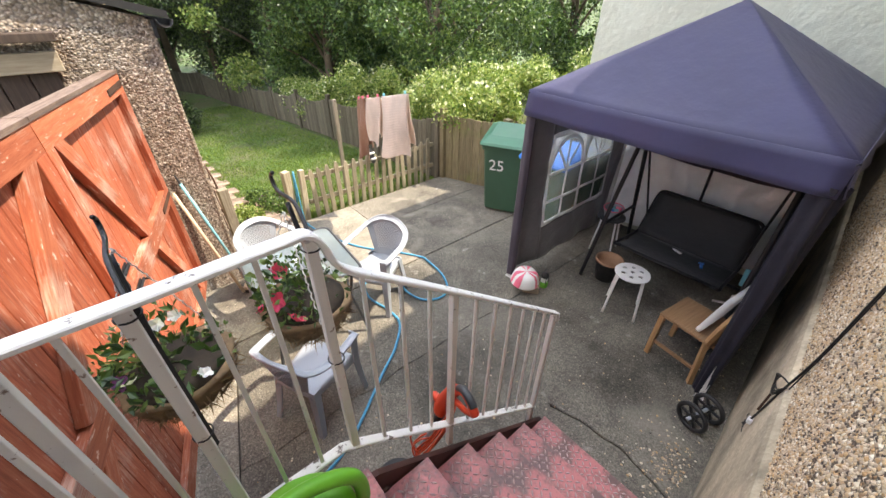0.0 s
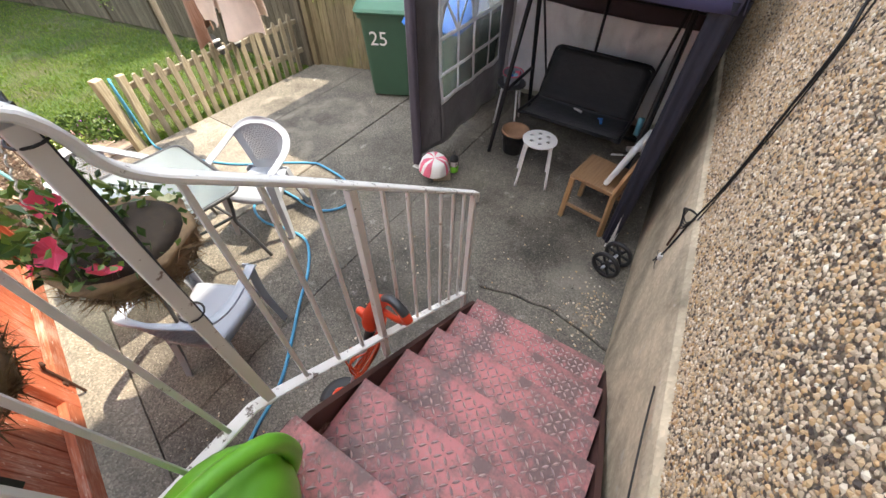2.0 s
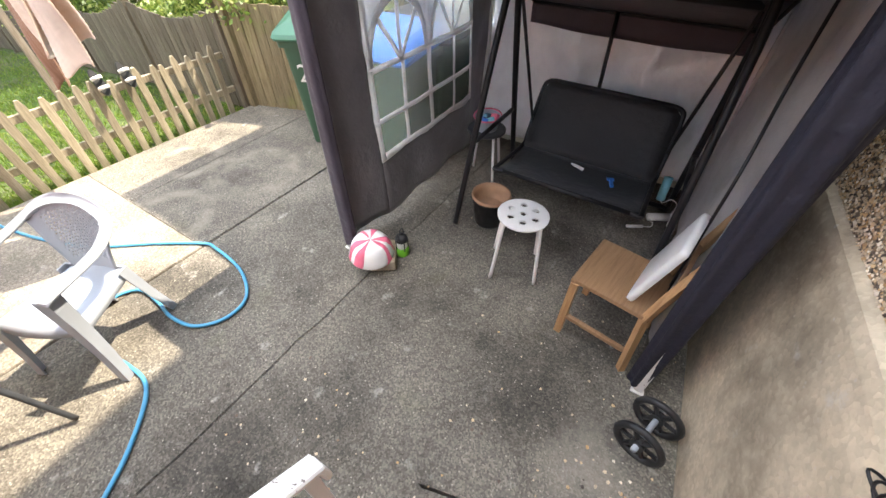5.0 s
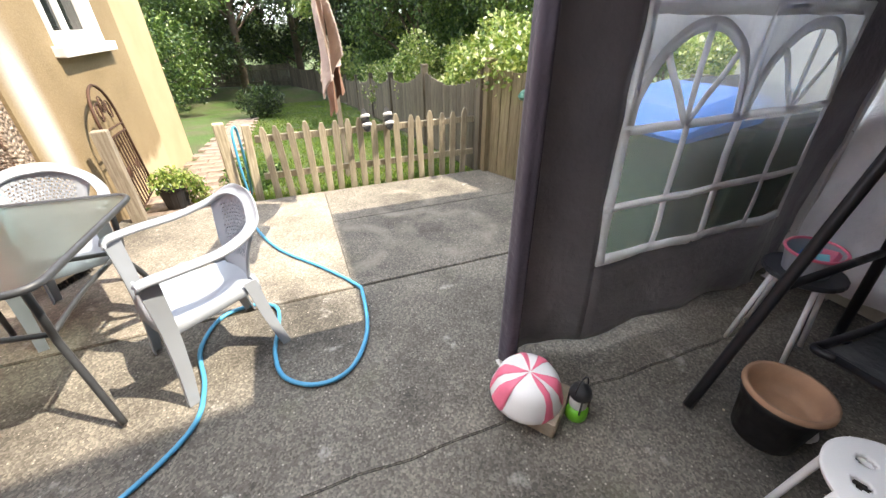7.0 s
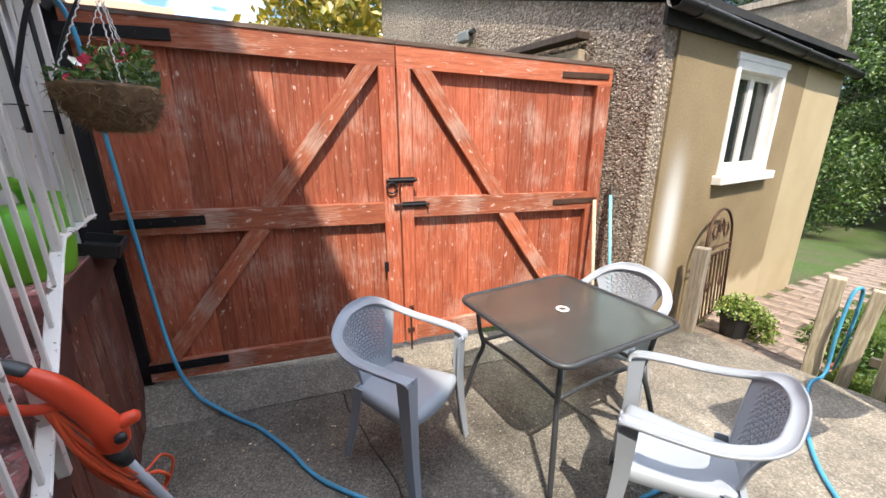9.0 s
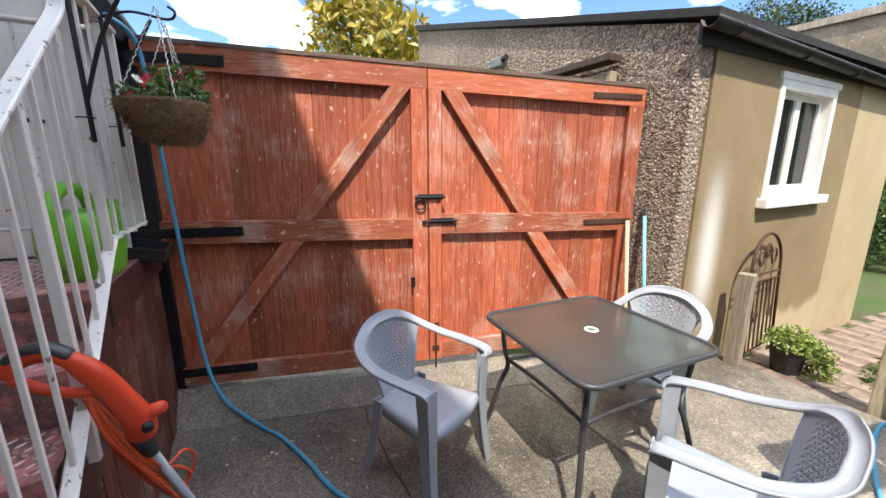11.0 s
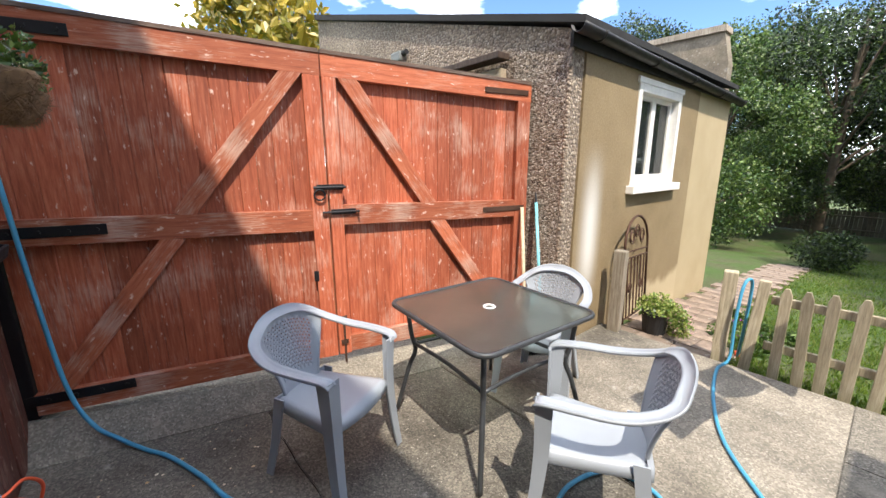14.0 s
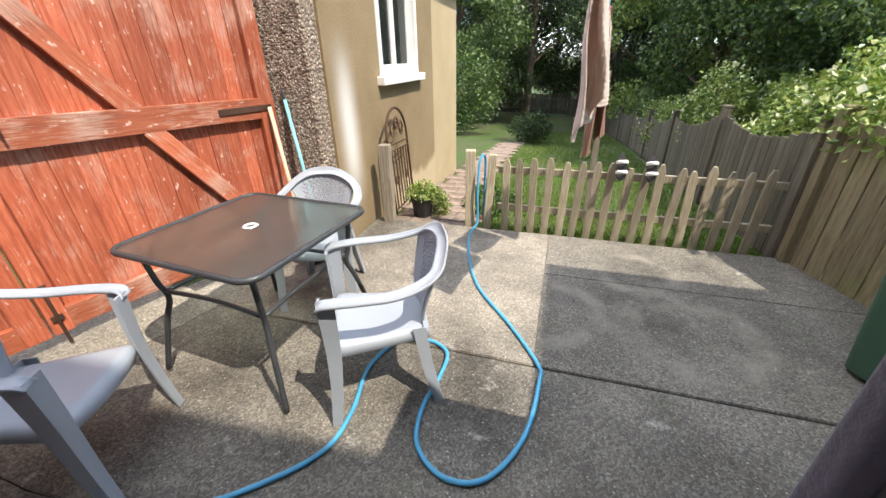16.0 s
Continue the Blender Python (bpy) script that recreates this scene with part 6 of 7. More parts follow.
# small stool table with a basket of pegs inside the gazebo
st2 = thing("basket_stool", pose(4.66, 3.06, 0, 0, 0, 12), "small stool with thin white legs and a pale top", "stool")
for k in range(4):
    a = math.pi / 4 + k * math.pi / 2
    b = new_bm()
    tube(b, [(0.11 * math.cos(a), 0.11 * math.sin(a), 0.43), (0.17 * math.cos(a), 0.17 * math.sin(a), 0.0)], 0.011, 8)
    part("leg", b, M_WHITEPL, st2, "", True)
b = new_bm()
lathe(b, [(0.15, 0.425), (0.155, 0.43), (0.155, 0.445), (0.15, 0.45)], 24)
part("seat", b, M_DARKGREY, st2)
bas = thing("peg_basket", pose(4.66, 3.06, 0.45, 0, 0, 10), "grey plastic basket with a pink rim", "basket")
b = new_bm()
sheet(b, lambda u, v: Vector(((0.10 + 0.025 * v) * math.cos(2 * math.pi * u), (0.085 + 0.02 * v) * math.sin(2 * math.pi * u), 0.002 + 0.10 * v)), 28, 5, 0.004)
slab_of(b, [(0.10 * math.cos(2 * math.pi * k / 20), 0.085 * math.sin(2 * math.pi * k / 20)) for k in range(20)], 0.0, 0.006)
part("basket_body", b, M_PLASTIC, bas)
b = new_bm()
tube(b, [(0.126 * math.cos(2 * math.pi * k / 28), 0.106 * math.sin(2 * math.pi * k / 28), 0.103) for k in range(29)], 0.007, 6, False)
part("rim", b, M_PINK, bas, "pink rim", True)
for k, (mt, x, y) in enumerate(((M_HOSEPALE, 0.02, 0.02), (M_BLUE, -0.05, 0.01), (M_PINK, 0.05, -0.03), (M_HOSEPALE, -0.02, -0.04))):
    pg = thing("clothes_peg_heap", pose(4.66 + x, 3.06 + y, 0.50, 20 * k, 15, 40 * k), "plastic clothes pegs heaped in a basket", "pegs", "pegs in the basket")
    b = new_bm()
    box(b, -0.035, -0.02, -0.045, 0.035, 0.02, 0.05, 0.008)
    part("peg_body", b, mt, pg)

# dumbbell on end by the gazebo leg
dw = thing("dumbbell", pose(3.10, 1.40, 0.115, 0, 0, 72), "dumbbell with black spoked weight discs", "dumbbell")
for y in (-0.085, 0.085):
    b = new_bm()
    tube(b, [(0.098 * math.cos(a), y, 0.098 * math.sin(a)) for a in (2 * math.pi * k / 28 for k in range(29))], 0.017, 8, False)
    disc = part("weight_disc", b, M_BLACKPL, dw, "black rim of the spoked disc", True)
    for k in range(6):
        a = 2 * math.pi * k / 6
        b = new_bm()
        tube(b, [(0.02 * math.cos(a), y, 0.02 * math.sin(a)), (0.09 * math.cos(a), y, 0.09 * math.sin(a))], 0.011, 6)
        part("spoke", b, M_BLACKPL, disc)
    b = new_bm()
    tube(b, [(0, y - 0.018, 0), (0, y + 0.018, 0)], 0.032, 14)
    part("hub", b, M_BLACKPL, disc)
b = new_bm()
tube(b, [(0, -0.13, 0), (0, 0.13, 0)], 0.013, 10)
part("bar", b, M_PLASTIC, dw, "grey steel bar", True)

# paint rollers in front of the swing
for m, ml, lb in ((pose(4.70, 1.66, 0.012, 0, 0, -60), M_WHITEPL, "paint roller frame with a clear handle lying on concrete"), (pose(4.84, 1.57, 0.19, 0, -78, 20), M_HOSEPALE, "paint roller with a pale blue fluffy sleeve")):
    pr_ = thing("paint_roller", m, lb, "paint roller", "paint rollers")
    b = new_bm()
    tube(b, [(-0.18, 0, 0.015), (-0.06, 0, 0.015)], 0.012, 8)
    part("handle", b, M_WHITEPL, pr_, "", True)
    b = new_bm()
    tube(b, smooth_path([(-0.06, 0, 0.015), (0.0, 0, 0.015), (0.03, 0.05, 0.015), (0.0, 0.10, 0.02), (0.02, 0.12, 0.02)], 4), 0.004, 6)
    part("wire", b, M_WHITEMETAL, pr_, "", True)
    b = new_bm()
    tube(b, [(0.02, 0.12, 0.012), (0.19, 0.12, 0.012)], 0.030, 12)
    part("sleeve", b, ml, pr_, "", True)

# ---- hose ----
hose = thing("garden_hose", Matrix(), "long blue garden hose snaking over the patio", "hose")
b = new_bm()
H = 0.011
pts = [(0.30, 2.13, 2.20), (0.10, 2.20, 2.12), (0.05, 2.22, 1.6), (0.07, 2.25, 0.9), (0.11, 2.29, 0.35), (0.16, 2.36, 0.12), (0.26, 2.46, 0.04), (0.40, 2.56, H), (0.54, 2.65, H), (0.80, 2.76, H), (1.10, 2.87, H), (1.55, 3.19, H), (1.80, 3.36, H), (2.00, 3.58, H), (2.02, 3.80, H), (1.97, 4.06, H), (2.04, 4.28, H), (2.20, 4.34, H), (2.33, 4.27, H), (2.34, 4.08, H), (2.32, 3.90, H), (2.36, 3.72, H), (2.50, 3.62, H), (2.66, 3.66, H), (2.78, 3.88, H), (2.82, 4.20, H), (2.80, 4.32, H), (2.62, 4.60, H), (2.36, 4.95, H), (2.20, 5.35, H), (2.10, 5.80, H), (2.12, 6.02, 0.03), (2.115, 6.03, 0.30), (2.12, 6.06, 0.58), (2.14, 6.12, 0.645), (2.15, 6.19, 0.56), (2.14, 6.22, 0.2), (2.10, 6.4, -0.09)]
tube(b, smooth_path(pts, 8), H, 8)
part("hose_pipe", b, M_HOSE, hose, "", True)
b = new_bm()
tube(b, [(2.10, 6.4, -0.085), (2.08, 6.46, -0.085)], 0.017, 10)
part("hose_connector", b, M_CORD, hose, "orange hose connector", True)

# ---- washing line ----
line = thing("washing_line", Matrix(), "thin washing line from a post up to the neighbouring wall", "washing line")
L0, L1, L2 = Vector((3.12, 6.7, 1.27)), Vector((2.845, 4.42, 1.80)), Vector((5.40, 4.05, 3.9))
b = new_bm()
tube(b, [L0.lerp(L1, k / 12) for k in range(13)] + [L1.lerp(L2, k / 12) - Vector((0, 0, 0.10 * math.sin(math.pi * k / 12))) for k in range(1, 13)], 0.003, 5)
part("line", b, M_CABLE, line)
pl = thing("line_post", pose(3.12, 6.72, ground_z(3, 6.72)), "thin timber washing line post behind the picket fence", "post")
b = new_bm()
box(b, -0.025, -0.025, 0, 0.025, 0.025, 1.46, 0.005)
part("post", b, M_TIMBER, pl)


def on_line(y):
    t = (y - L0.y) / (L1.y - L0.y)
    return L0.lerp(L1, t)


def towel(name, y0, y1, drop, mat, label, seed, skew=0.0):
    t_ = thing(name, Matrix(), label, "towel", "washing on the line")
    for sgn, dl in ((-1, drop), (1, drop * 0.82)):
        b_ = new_bm()

        def f_(u, v, sgn=sgn, dl=dl):
            y = y0 + (y1 - y0) * u
            p = on_line(y)
            w_ = 0.035 * v ** 0.5 * sgn + 0.035 * math.sin(3.1 * v + 4 * u + seed) * v + 0.02 * noise.noise((u * 3, v * 2, seed))
            rib = 0.0016 * (math.sin(u * (y0 - y1) * 240) + math.sin(v * dl * 240))
            return p + Vector((w_ + rib, skew * v * dl - 0.03 * v * math.sin(u * 3), -dl * v * (1 + 0.05 * math.sin(5 * u + seed))))
        sheet(b_, f_, 72, 72, 0.006)
        part("towel_half", b_, mat, t_, "", True)
    for y in (y0 - 0.04 * (1 if y0 > y1 else -1), y1 + 0.06):
        b_ = new_bm()
        p = on_line(y)
        box(b_, p.x - 0.012, p.y - 0.006, p.z - 0.045, p.x + 0.012, p.y + 0.006, p.z + 0.03, 0.003)
        part("clothes_peg", b_, M_HOSEPALE if seed % 2 else M_PINK, t_, "plastic clothes peg")
    return t_


towel("beige_towel", 5.08, 4.50, 0.63, M_TOWEL, "beige waffle towel pegged on the washing line", 1)
towel("beige_towel", 5.52, 5.14, 0.52, M_TOWEL, "small beige towel pegged on the washing line", 4)
towel("brown_towel", 5.80, 5.58, 0.72, M_BROWNCLOTH, "narrow brown towel pegged on the washing line", 2)

# sandals on the pickets
for k, x in enumerate((3.28, 3.50)):
    sd = thing("sandal", pose(x, 6.085, 0.61, 68, 0, 8), "white strapped sandal hung upside down on a picket", "shoe", "sandals on the fence")
    b = new_bm()
    slab_of(b, [(px * 0.045 * (1.0 if py < 0 else 0.8), py * 0.11) for px, py in ((math.cos(2 * math.pi * q / 20), math.sin(2 * math.pi * q / 20)) for q in range(20))], 0.0, 0.022)
    part("sole", b, M_BLACKPL, sd, "dark sole")
    for y in (-0.045, 0.035):
        b = new_bm()
        tube(b, [(0.042 * math.cos(a), y, 0.02 + 0.05 * math.sin(a)) for a in (math.pi * q / 10 for q in range(11))], 0.014, 6, True, 0.35)
        part("strap", b, M_WHITEPL, sd, "white strap", True)

# ---- hanging baskets on the railing ----
def flower(bm_, c, r, n, tilt, rr):
    """A trumpet-shaped five-lobed flower, one fan of petals."""
    m_ = Matrix.Translation(c) @ Euler((rr.uniform(-tilt, tilt), rr.uniform(-tilt, tilt), rr.uniform(0, 6))).to_matrix().to_4x4()
    o = bm_.verts.new(m_ @ Vector((0, 0, -r * 0.45)))
    ring = []
    for k in range(20):
        a = 2 * math.pi * k / 20
        q_ = r * (0.88 + 0.14 * math.cos(5 * a))
        ring.append(bm_.verts.new(m_ @ Vector((q_ * math.cos(a), q_ * math.sin(a), 0.12 * r * math.sin(5 * a)))))
    for k in range(20):
        bm_.faces.new((o, ring[k], ring[(k + 1) % 20]))


def basket(m, hook, label, seed, petals):
    """A wire hanging basket on three chains under a bracket hook (local coordinates)."""
    rr = random.Random(seed)
    t_ = thing("hanging_basket", m @ Matrix.Diagonal((0.90, 0.90, 0.95, 1.0)), label, "hanging basket", "baskets on the railing")
    b_ = new_bm()
    lathe(b_, [(0.03, -0.115), (0.08, -0.105), (0.125, -0.06), (0.15, 0.0), (0.155, 0.012), (0.14, 0.012)], 26, lambda a, z: 0.008 * math.sin(7 * a + 30 * z) + 0.006 * math.sin(13 * a))
    part("coir_bowl", b_, M_COIR, t_, "ragged brown coir liner", True)
    rn = np.random.default_rng(seed)
    a = rn.uniform(0, 2 * np.pi, 900)
    hh = rn.uniform(0, 1, 900)
    rad = 0.05 + 0.105 * hh ** 0.5
    p_ = np.column_stack([rad * np.cos(a), rad * np.sin(a), -0.115 + 0.12 * hh ** 1.4])
    part_mesh("coir_fringe", leaf_mesh("coir_fringe", p_, 0.06, seed, 0.4, 0.2, None, 22), M_COIR, t_, "loose coir fibres")
    b_ = new_bm()
    lathe(b_, [(0.10, 0.0), (0.138, 0.01), (0.10, 0.022), (0.02, 0.028)], 20)
    part("soil", b_, M_SOIL, t_, "dark potting soil", True)
    a = rn.normal(2.6, 1.25, 420)
    rad = 0.165 * rn.random(420) ** 0.5
    side_ = 0.5 + 0.9 * (np.cos(a - 2.4) > 0.2)
    p_ = np.column_stack([rad * np.cos(a), rad * np.sin(a), 0.025 + 0.085 * rn.random(420) * side_])
    part_mesh("foliage", leaf_mesh("foliage", p_, 0.030, seed + 1, 0.3, 0.0, np.column_stack([np.cos(a), np.sin(a), 0.8 + 0 * a]), 1.9), M_LEAF, t_, "soft green petunia leaves")
    for mat_, cs in petals:
        for c in cs:
            b_ = new_bm()
            flower(b_, Vector(c), 0.021 if mat_ is M_PETALW else 0.024 if mat_ is M_PETALP else 0.034, 5, 0.9, rr)
            part("flower", b_, mat_, t_, "open petunia flower", False)
    top = Vector(hook)
    for k in range(3):
        b_ = new_bm()
        e = Vector((0.148 * math.cos(2.1 * k + 0.4), 0.148 * math.sin(2.1 * k + 0.4), 0.012))
        n_ = 26
        for i in range(n_):
            p, q_ = e.lerp(top, i / n_), e.lerp(top, (i + 1) / n_)
            tube(b_, [p, (p + q_) / 2 + Vector((0.004 if i % 2 else 0, 0 if i % 2 else 0.004, 0)), q_], 0.0022, 4)
        part("chain", b_, M_WHITEMETAL, t_, "thin steel chain")
    return t_


basket(pose(0.56, 2.36, 1.74), (0.0, 0.02, 0.40), "hanging basket of white and purple petunias", 31, [(M_PETALW, [(0.00, 0.03, 0.15), (0.04, 0.10, 0.11), (-0.10, -0.06, 0.08), (0.06, -0.13, 0.06)]), (M_PETALP, [(-0.14, 0.03, 0.06), (-0.12, -0.04, 0.07)])])
basket(pose(0.93, 2.38, 1.75), (0.0, 0.02, 0.34), "hanging basket of bright pink petunias", 32, [(M_PETAL, [(-0.11, -0.06, 0.10), (-0.14, 0.02, 0.05), (-0.07, -0.11, 0.05), (-0.05, 0.06, 0.12)]), (M_PETALW, [(0.12, -0.05, 0.07)])])
for x, bx in ((0.555, 0.56), (0.905, 0.93)):
    br = thing("basket_bracket", Matrix(), "black iron basket bracket tied to the railing", "bracket", "basket brackets")
    b = new_bm()
    tube(b, [(x + 0.012, RY + 0.02, 1.62), (x + 0.012, RY + 0.02, 2.125)], 0.008, 4)
    part("back_bar", b, M_BLACK, br)
    b = new_bm()
    tube(b, smooth_path([(x + 0.012, RY + 0.025, 2.115), (bx, RY + 0.12, 2.15), (bx, RY + 0.24, 2.14), (bx, RY + 0.27, 2.17), (bx, RY + 0.245, 2.19)], 5), 0.0055, 6)
    part("arm", b, M_BLACK, br, "", True)
    b = new_bm()
    tube(b, smooth_path([(x + 0.012, RY + 0.02, 1.75), (bx, RY + 0.09, 1.95), (bx, RY + 0.18, 2.13)], 5), 0.007, 6)
    part("brace", b, M_BLACK, br, "twisted iron brace", True)
    for z in (2.09, 1.70):
        b = new_bm()
        tube(b, [(x + 0.004 + 0.022 * math.cos(a), RY + 0.007 + 0.026 * math.sin(a), z) for a in (2 * math.pi * k / 14 for k in range(15))], 0.0022, 5, False)
        part("cable_tie", b, M_CABLE, br, "black cable tie", True)

# ---- watering can on the landing ----
can = thing("watering_can", pose(0.66, 2.01, LAND, 0, 0, -8) @ Matrix.Scale(1.22, 4), "lime green plastic watering can on the landing", "watering can")
b = new_bm()
prof = [(0.085, 0.0), (0.095, 0.01), (0.108, 0.10), (0.104, 0.17), (0.085, 0.205), (0.055, 0.215)]
lathe(b, prof, 26)
for v in b.verts:
    v.co.x *= 1.25
part("can_body", b, M_LIME, can, "", True)
b = new_bm()
tube(b, smooth_path([(-0.10, 0, 0.06), (-0.18, 0, 0.13), (-0.25, 0, 0.215)], 6), [0.040 - 0.008 * min(k, 8) / 8 for k in range(13)], 16, False)
part("spout", b, M_LIME, can, "", True)
# flat dark disc stands in for the shade inside the open spout
b = new_bm()
tube(b, [(-0.236, 0, 0.198), (-0.240, 0, 0.203)], 0.030, 16)
part("spout_mouth", b, M_SOIL, can, "dark disc for the shade inside the spout")
b = new_bm()
tube(b, smooth_path([(-0.09, 0, 0.19), (-0.05, 0, 0.265), (0.05, 0, 0.285), (0.135, 0, 0.235), (0.150, 0, 0.12), (0.115, 0, 0.05)], 6), 0.019, 12)
part("handle", b, M_LIME, can, "", True)
shelf = thing("black_tray", pose(0.30, 2.12, LAND - 0.012, -14, 0, 0), "black plastic tray lying on the landing's edge", "tray")
b = new_bm()
box(b, -0.13, -0.06, 0.0, 0.13, 0.10, 0.016, 0.005)
box(b, -0.13, 0.087, 0.016, 0.13, 0.10, 0.06, 0.003)
box(b, -0.13, -0.06, 0.016, -0.118, 0.087, 0.06, 0.003)
box(b, 0.118, -0.06, 0.016, 0.13, 0.087, 0.06, 0.003)
part("tray_body", b, M_BLACKPL, shelf)

# ---- grass trimmer leaning on the railing ----
trim = thing("grass_trimmer", pose(0, -0.012, -0.02), "orange-red electric grass trimmer leaning on the stair railing", "grass trimmer")
A, B = Vector((1.39, 2.285, 0.77)), Vector((1.19, 2.43, 0.06))
b = new_bm()
tube(b, [A, B], 0.0135, 12)
part("shaft", b, M_PLASTIC, trim, "grey metal shaft", True)
hd = (A - B).normalized()
b = new_bm()
tube(b, [A - hd * 0.05, A - hd * 0.045, A + hd * 0.03], [0.018, 0.021, 0.024], 14)
part("collar", b, M_BLACKPL, trim, "black plastic collar", True)
b = new_bm()
body = smooth_path([A + hd * 0.02, (1.412, 2.287, 0.86), (1.424, 2.255, 0.96), (1.430, 2.205, 1.055), (1.425, 2.15, 1.10), (1.412, 2.085, 1.095), (1.408, 2.05, 1.06)], 4)
tube(b, body, [0.024, 0.032, 0.038, 0.040, 0.040, 0.038, 0.036, 0.034, 0.033, 0.033, 0.033, 0.032, 0.030, 0.026, 0.023, 0.021, 0.020, 0.020, 0.020, 0.021, 0.022, 0.024, 0.026, 0.026, 0.022], 14, True, 0.8)
part("housing", b, M_ORANGE, trim, "orange-red plastic housing", True)
b = new_bm()
tube(b, smooth_path([(1.426, 2.235, 0.985), (1.424, 2.18, 0.985), (1.415, 2.12, 1.005), (1.408, 2.06, 1.05)], 5), 0.014, 10)
part("lower_handle", b, M_ORANGE, trim, "", True)
b = new_bm()
tube(b, smooth_path([(1.430, 2.19, 1.088), (1.426, 2.15, 1.118), (1.416, 2.10, 1.120), (1.410, 2.06, 1.092)], 5), [0.006] + [0.019] * 14 + [0.008], 12, True, 0.8)
part("grip", b, M_DARKGREY, trim, "dark grey rubber grip", True)
b = new_bm()
tube(b, [(1.412, 2.29, 0.868), (1.412, 2.33, 0.880), (1.412, 2.348, 0.884), (1.412, 2.356, 0.885)], [0.026, 0.020, 0.018, 0.010], 14)
part("front_grip", b, M_ORANGE, trim, "", True)
b = new_bm()
tube(b, [(1.435, 2.31, 0.850), (1.452, 2.314, 0.850)], 0.014, 12)
part("lock_button", b, M_BLACKPL, trim, "black lock button", True)
b = new_bm()
rr = random.Random(9)
for k in range(7):
    o = Vector((rr.uniform(-0.015, 0.015), rr.uniform(-0.02, 0.02), rr.uniform(-0.03, 0.03)))
    tube(b, smooth_path([Vector((1.43, 2.20, 0.985)), Vector((1.42, 2.235, 0.85)) + o, Vector((1.37, 2.29, 0.66)) + o, Vector((1.31, 2.34, 0.47 + 0.03 * k)) + o, Vector((1.27, 2.36, 0.40 + 0.03 * k)) + o, Vector((1.28, 2.31, 0.50)) + o, Vector((1.36, 2.24, 0.72)) + o, Vector((1.43, 2.19, 0.975))], 6), 0.0048, 6)
part("cord", b, M_CORD, trim, "loops of orange mains cord", True)
b = new_bm()
lathe(b, [(0.02, -0.06), (0.055, -0.055), (0.06, 0.0), (0.05, 0.07), (0.03, 0.10)], 18)
motor = part("cutting_head", b, M_ORANGE, trim, "orange cutting head", True)
motor.location = B + Vector((0, 0, 0.06))
b = new_bm()
sheet(b, lambda u, v: Vector((0.14 * v * math.cos(-0.4 + 2.6 * u), 0.14 * v * math.sin(-0.4 + 2.6 * u), 0.0 + 0.02 * v)), 14, 4, 0.004)
gd = part("guard", b, M_BLACKPL, trim, "black plastic guard", True)
gd.location = B + Vector((0, 0, 0.03))

# ---- cable on the house wall ----
cable = thing("wall_cable", EXT, "black cable run along the pebbledash wall to a white socket", "cable")
b = new_bm()
tube(b, smooth_path([(0.44, 0.055, 0.66), (0.40, 0.045, 0.76), (0.37, 0.04, 0.90), (0.36, 0.03, 1.06), (0.30, 0.018, 1.35), (0.26, 0.016, 1.7), (0.24, 0.016, 1.92), (0.30, 0.016, 2.08), (0.33, 0.016, 2.6)], 8), 0.0052, 8)
part("cable_run", b, M_CABLE, cable, "", True)
b = new_bm()
tube(b, smooth_path([(0.33, 0.02, 1.10), (0.25, 0.018, 1.5), (0.21, 0.018, 1.9), (0.27, 0.018, 2.4)], 8), 0.003, 6)
part("thin_wire", b, M_CABLE, cable, "", True)
b = new_bm()
for k in range(4):
    tube(b, smooth_path([(0.34, 0.03, 1.12), (0.39 + 0.03 * k, 0.06, 1.10 - 0.02 * k), (0.41 + 0.02 * k, 0.06, 1.02), (0.36, 0.05, 1.0 + 0.015 * k), (0.33, 0.03, 1.10)], 5), 0.0035, 6)
part("cable_loops", b, M_CABLE, cable, "tangled loops of spare cable", True)
b = new_bm()
tube(b, smooth_path([(-0.56, 0.045, 1.03), (-0.72, 0.046, 1.005), (-0.95, 0.046, 0.985), (-1.3, 0.046, 0.97)], 6), 0.0036, 8)
part("low_cable", b, M_CABLE, cable, "", True)
b = new_bm()
box(b, 0.435, 0.036, 0.80, 0.447, 0.046, 0.96, 0.003)
part("clip_strip", b, M_RUST, cable, "rusty fixing strip")
sock = thing("cable_socket", EXT @ pose(0.40, 0.035, 0.74) @ Matrix.Scale(0.6, 4), "small white weatherproof cable connector on the plinth", "socket")
b = new_bm()
box(b, -0.03, 0.0, -0.02, 0.03, 0.035, 0.03, 0.006)
part("socket_body", b, M_WHITEPL, sock)
b = new_bm()
for k in range(4):
    a = -1.2 + 0.8 * k
    tube(b, smooth_path([(0, 0.02, -0.01), (0.07 * math.sin(a), 0.04, -0.05 * math.cos(a) - 0.01), (0.12 * math.sin(a), 0.03, -0.06 + 0.01 * k)], 4), 0.003, 6)
part("loose_wires", b, M_CABLE, sock, "stray black wire ends", True)

# ---- things leaning by the shed ----
broom = thing("broom", Matrix(), "broom with a pale blue handle leaning on pebbledash", "broom")
b = new_bm()
tube(b, [(1.10, 5.06, 0.08), (0.88, 5.195, 1.18)], 0.0125, 10)
part("handle", b, M_HOSEPALE, broom, "pale blue handle", True)
b = new_bm()
tube(b, [(0.882, 5.194, 1.17), (0.865, 5.20, 1.26)], [0.0125, 0.006], 8)
part("tip", b, M_DARKGREY, broom)
b = new_bm()
box(b, -0.13, -0.022, 0.045, 0.13, 0.022, 0.085, 0.006)
hdp = part("broom_head", b, M_PALEBOARD, broom)
hdp.matrix_basis = pose(1.11, 5.05, 0.0, 0, 0, 60)
b = new_bm()
rr = random.Random(2)
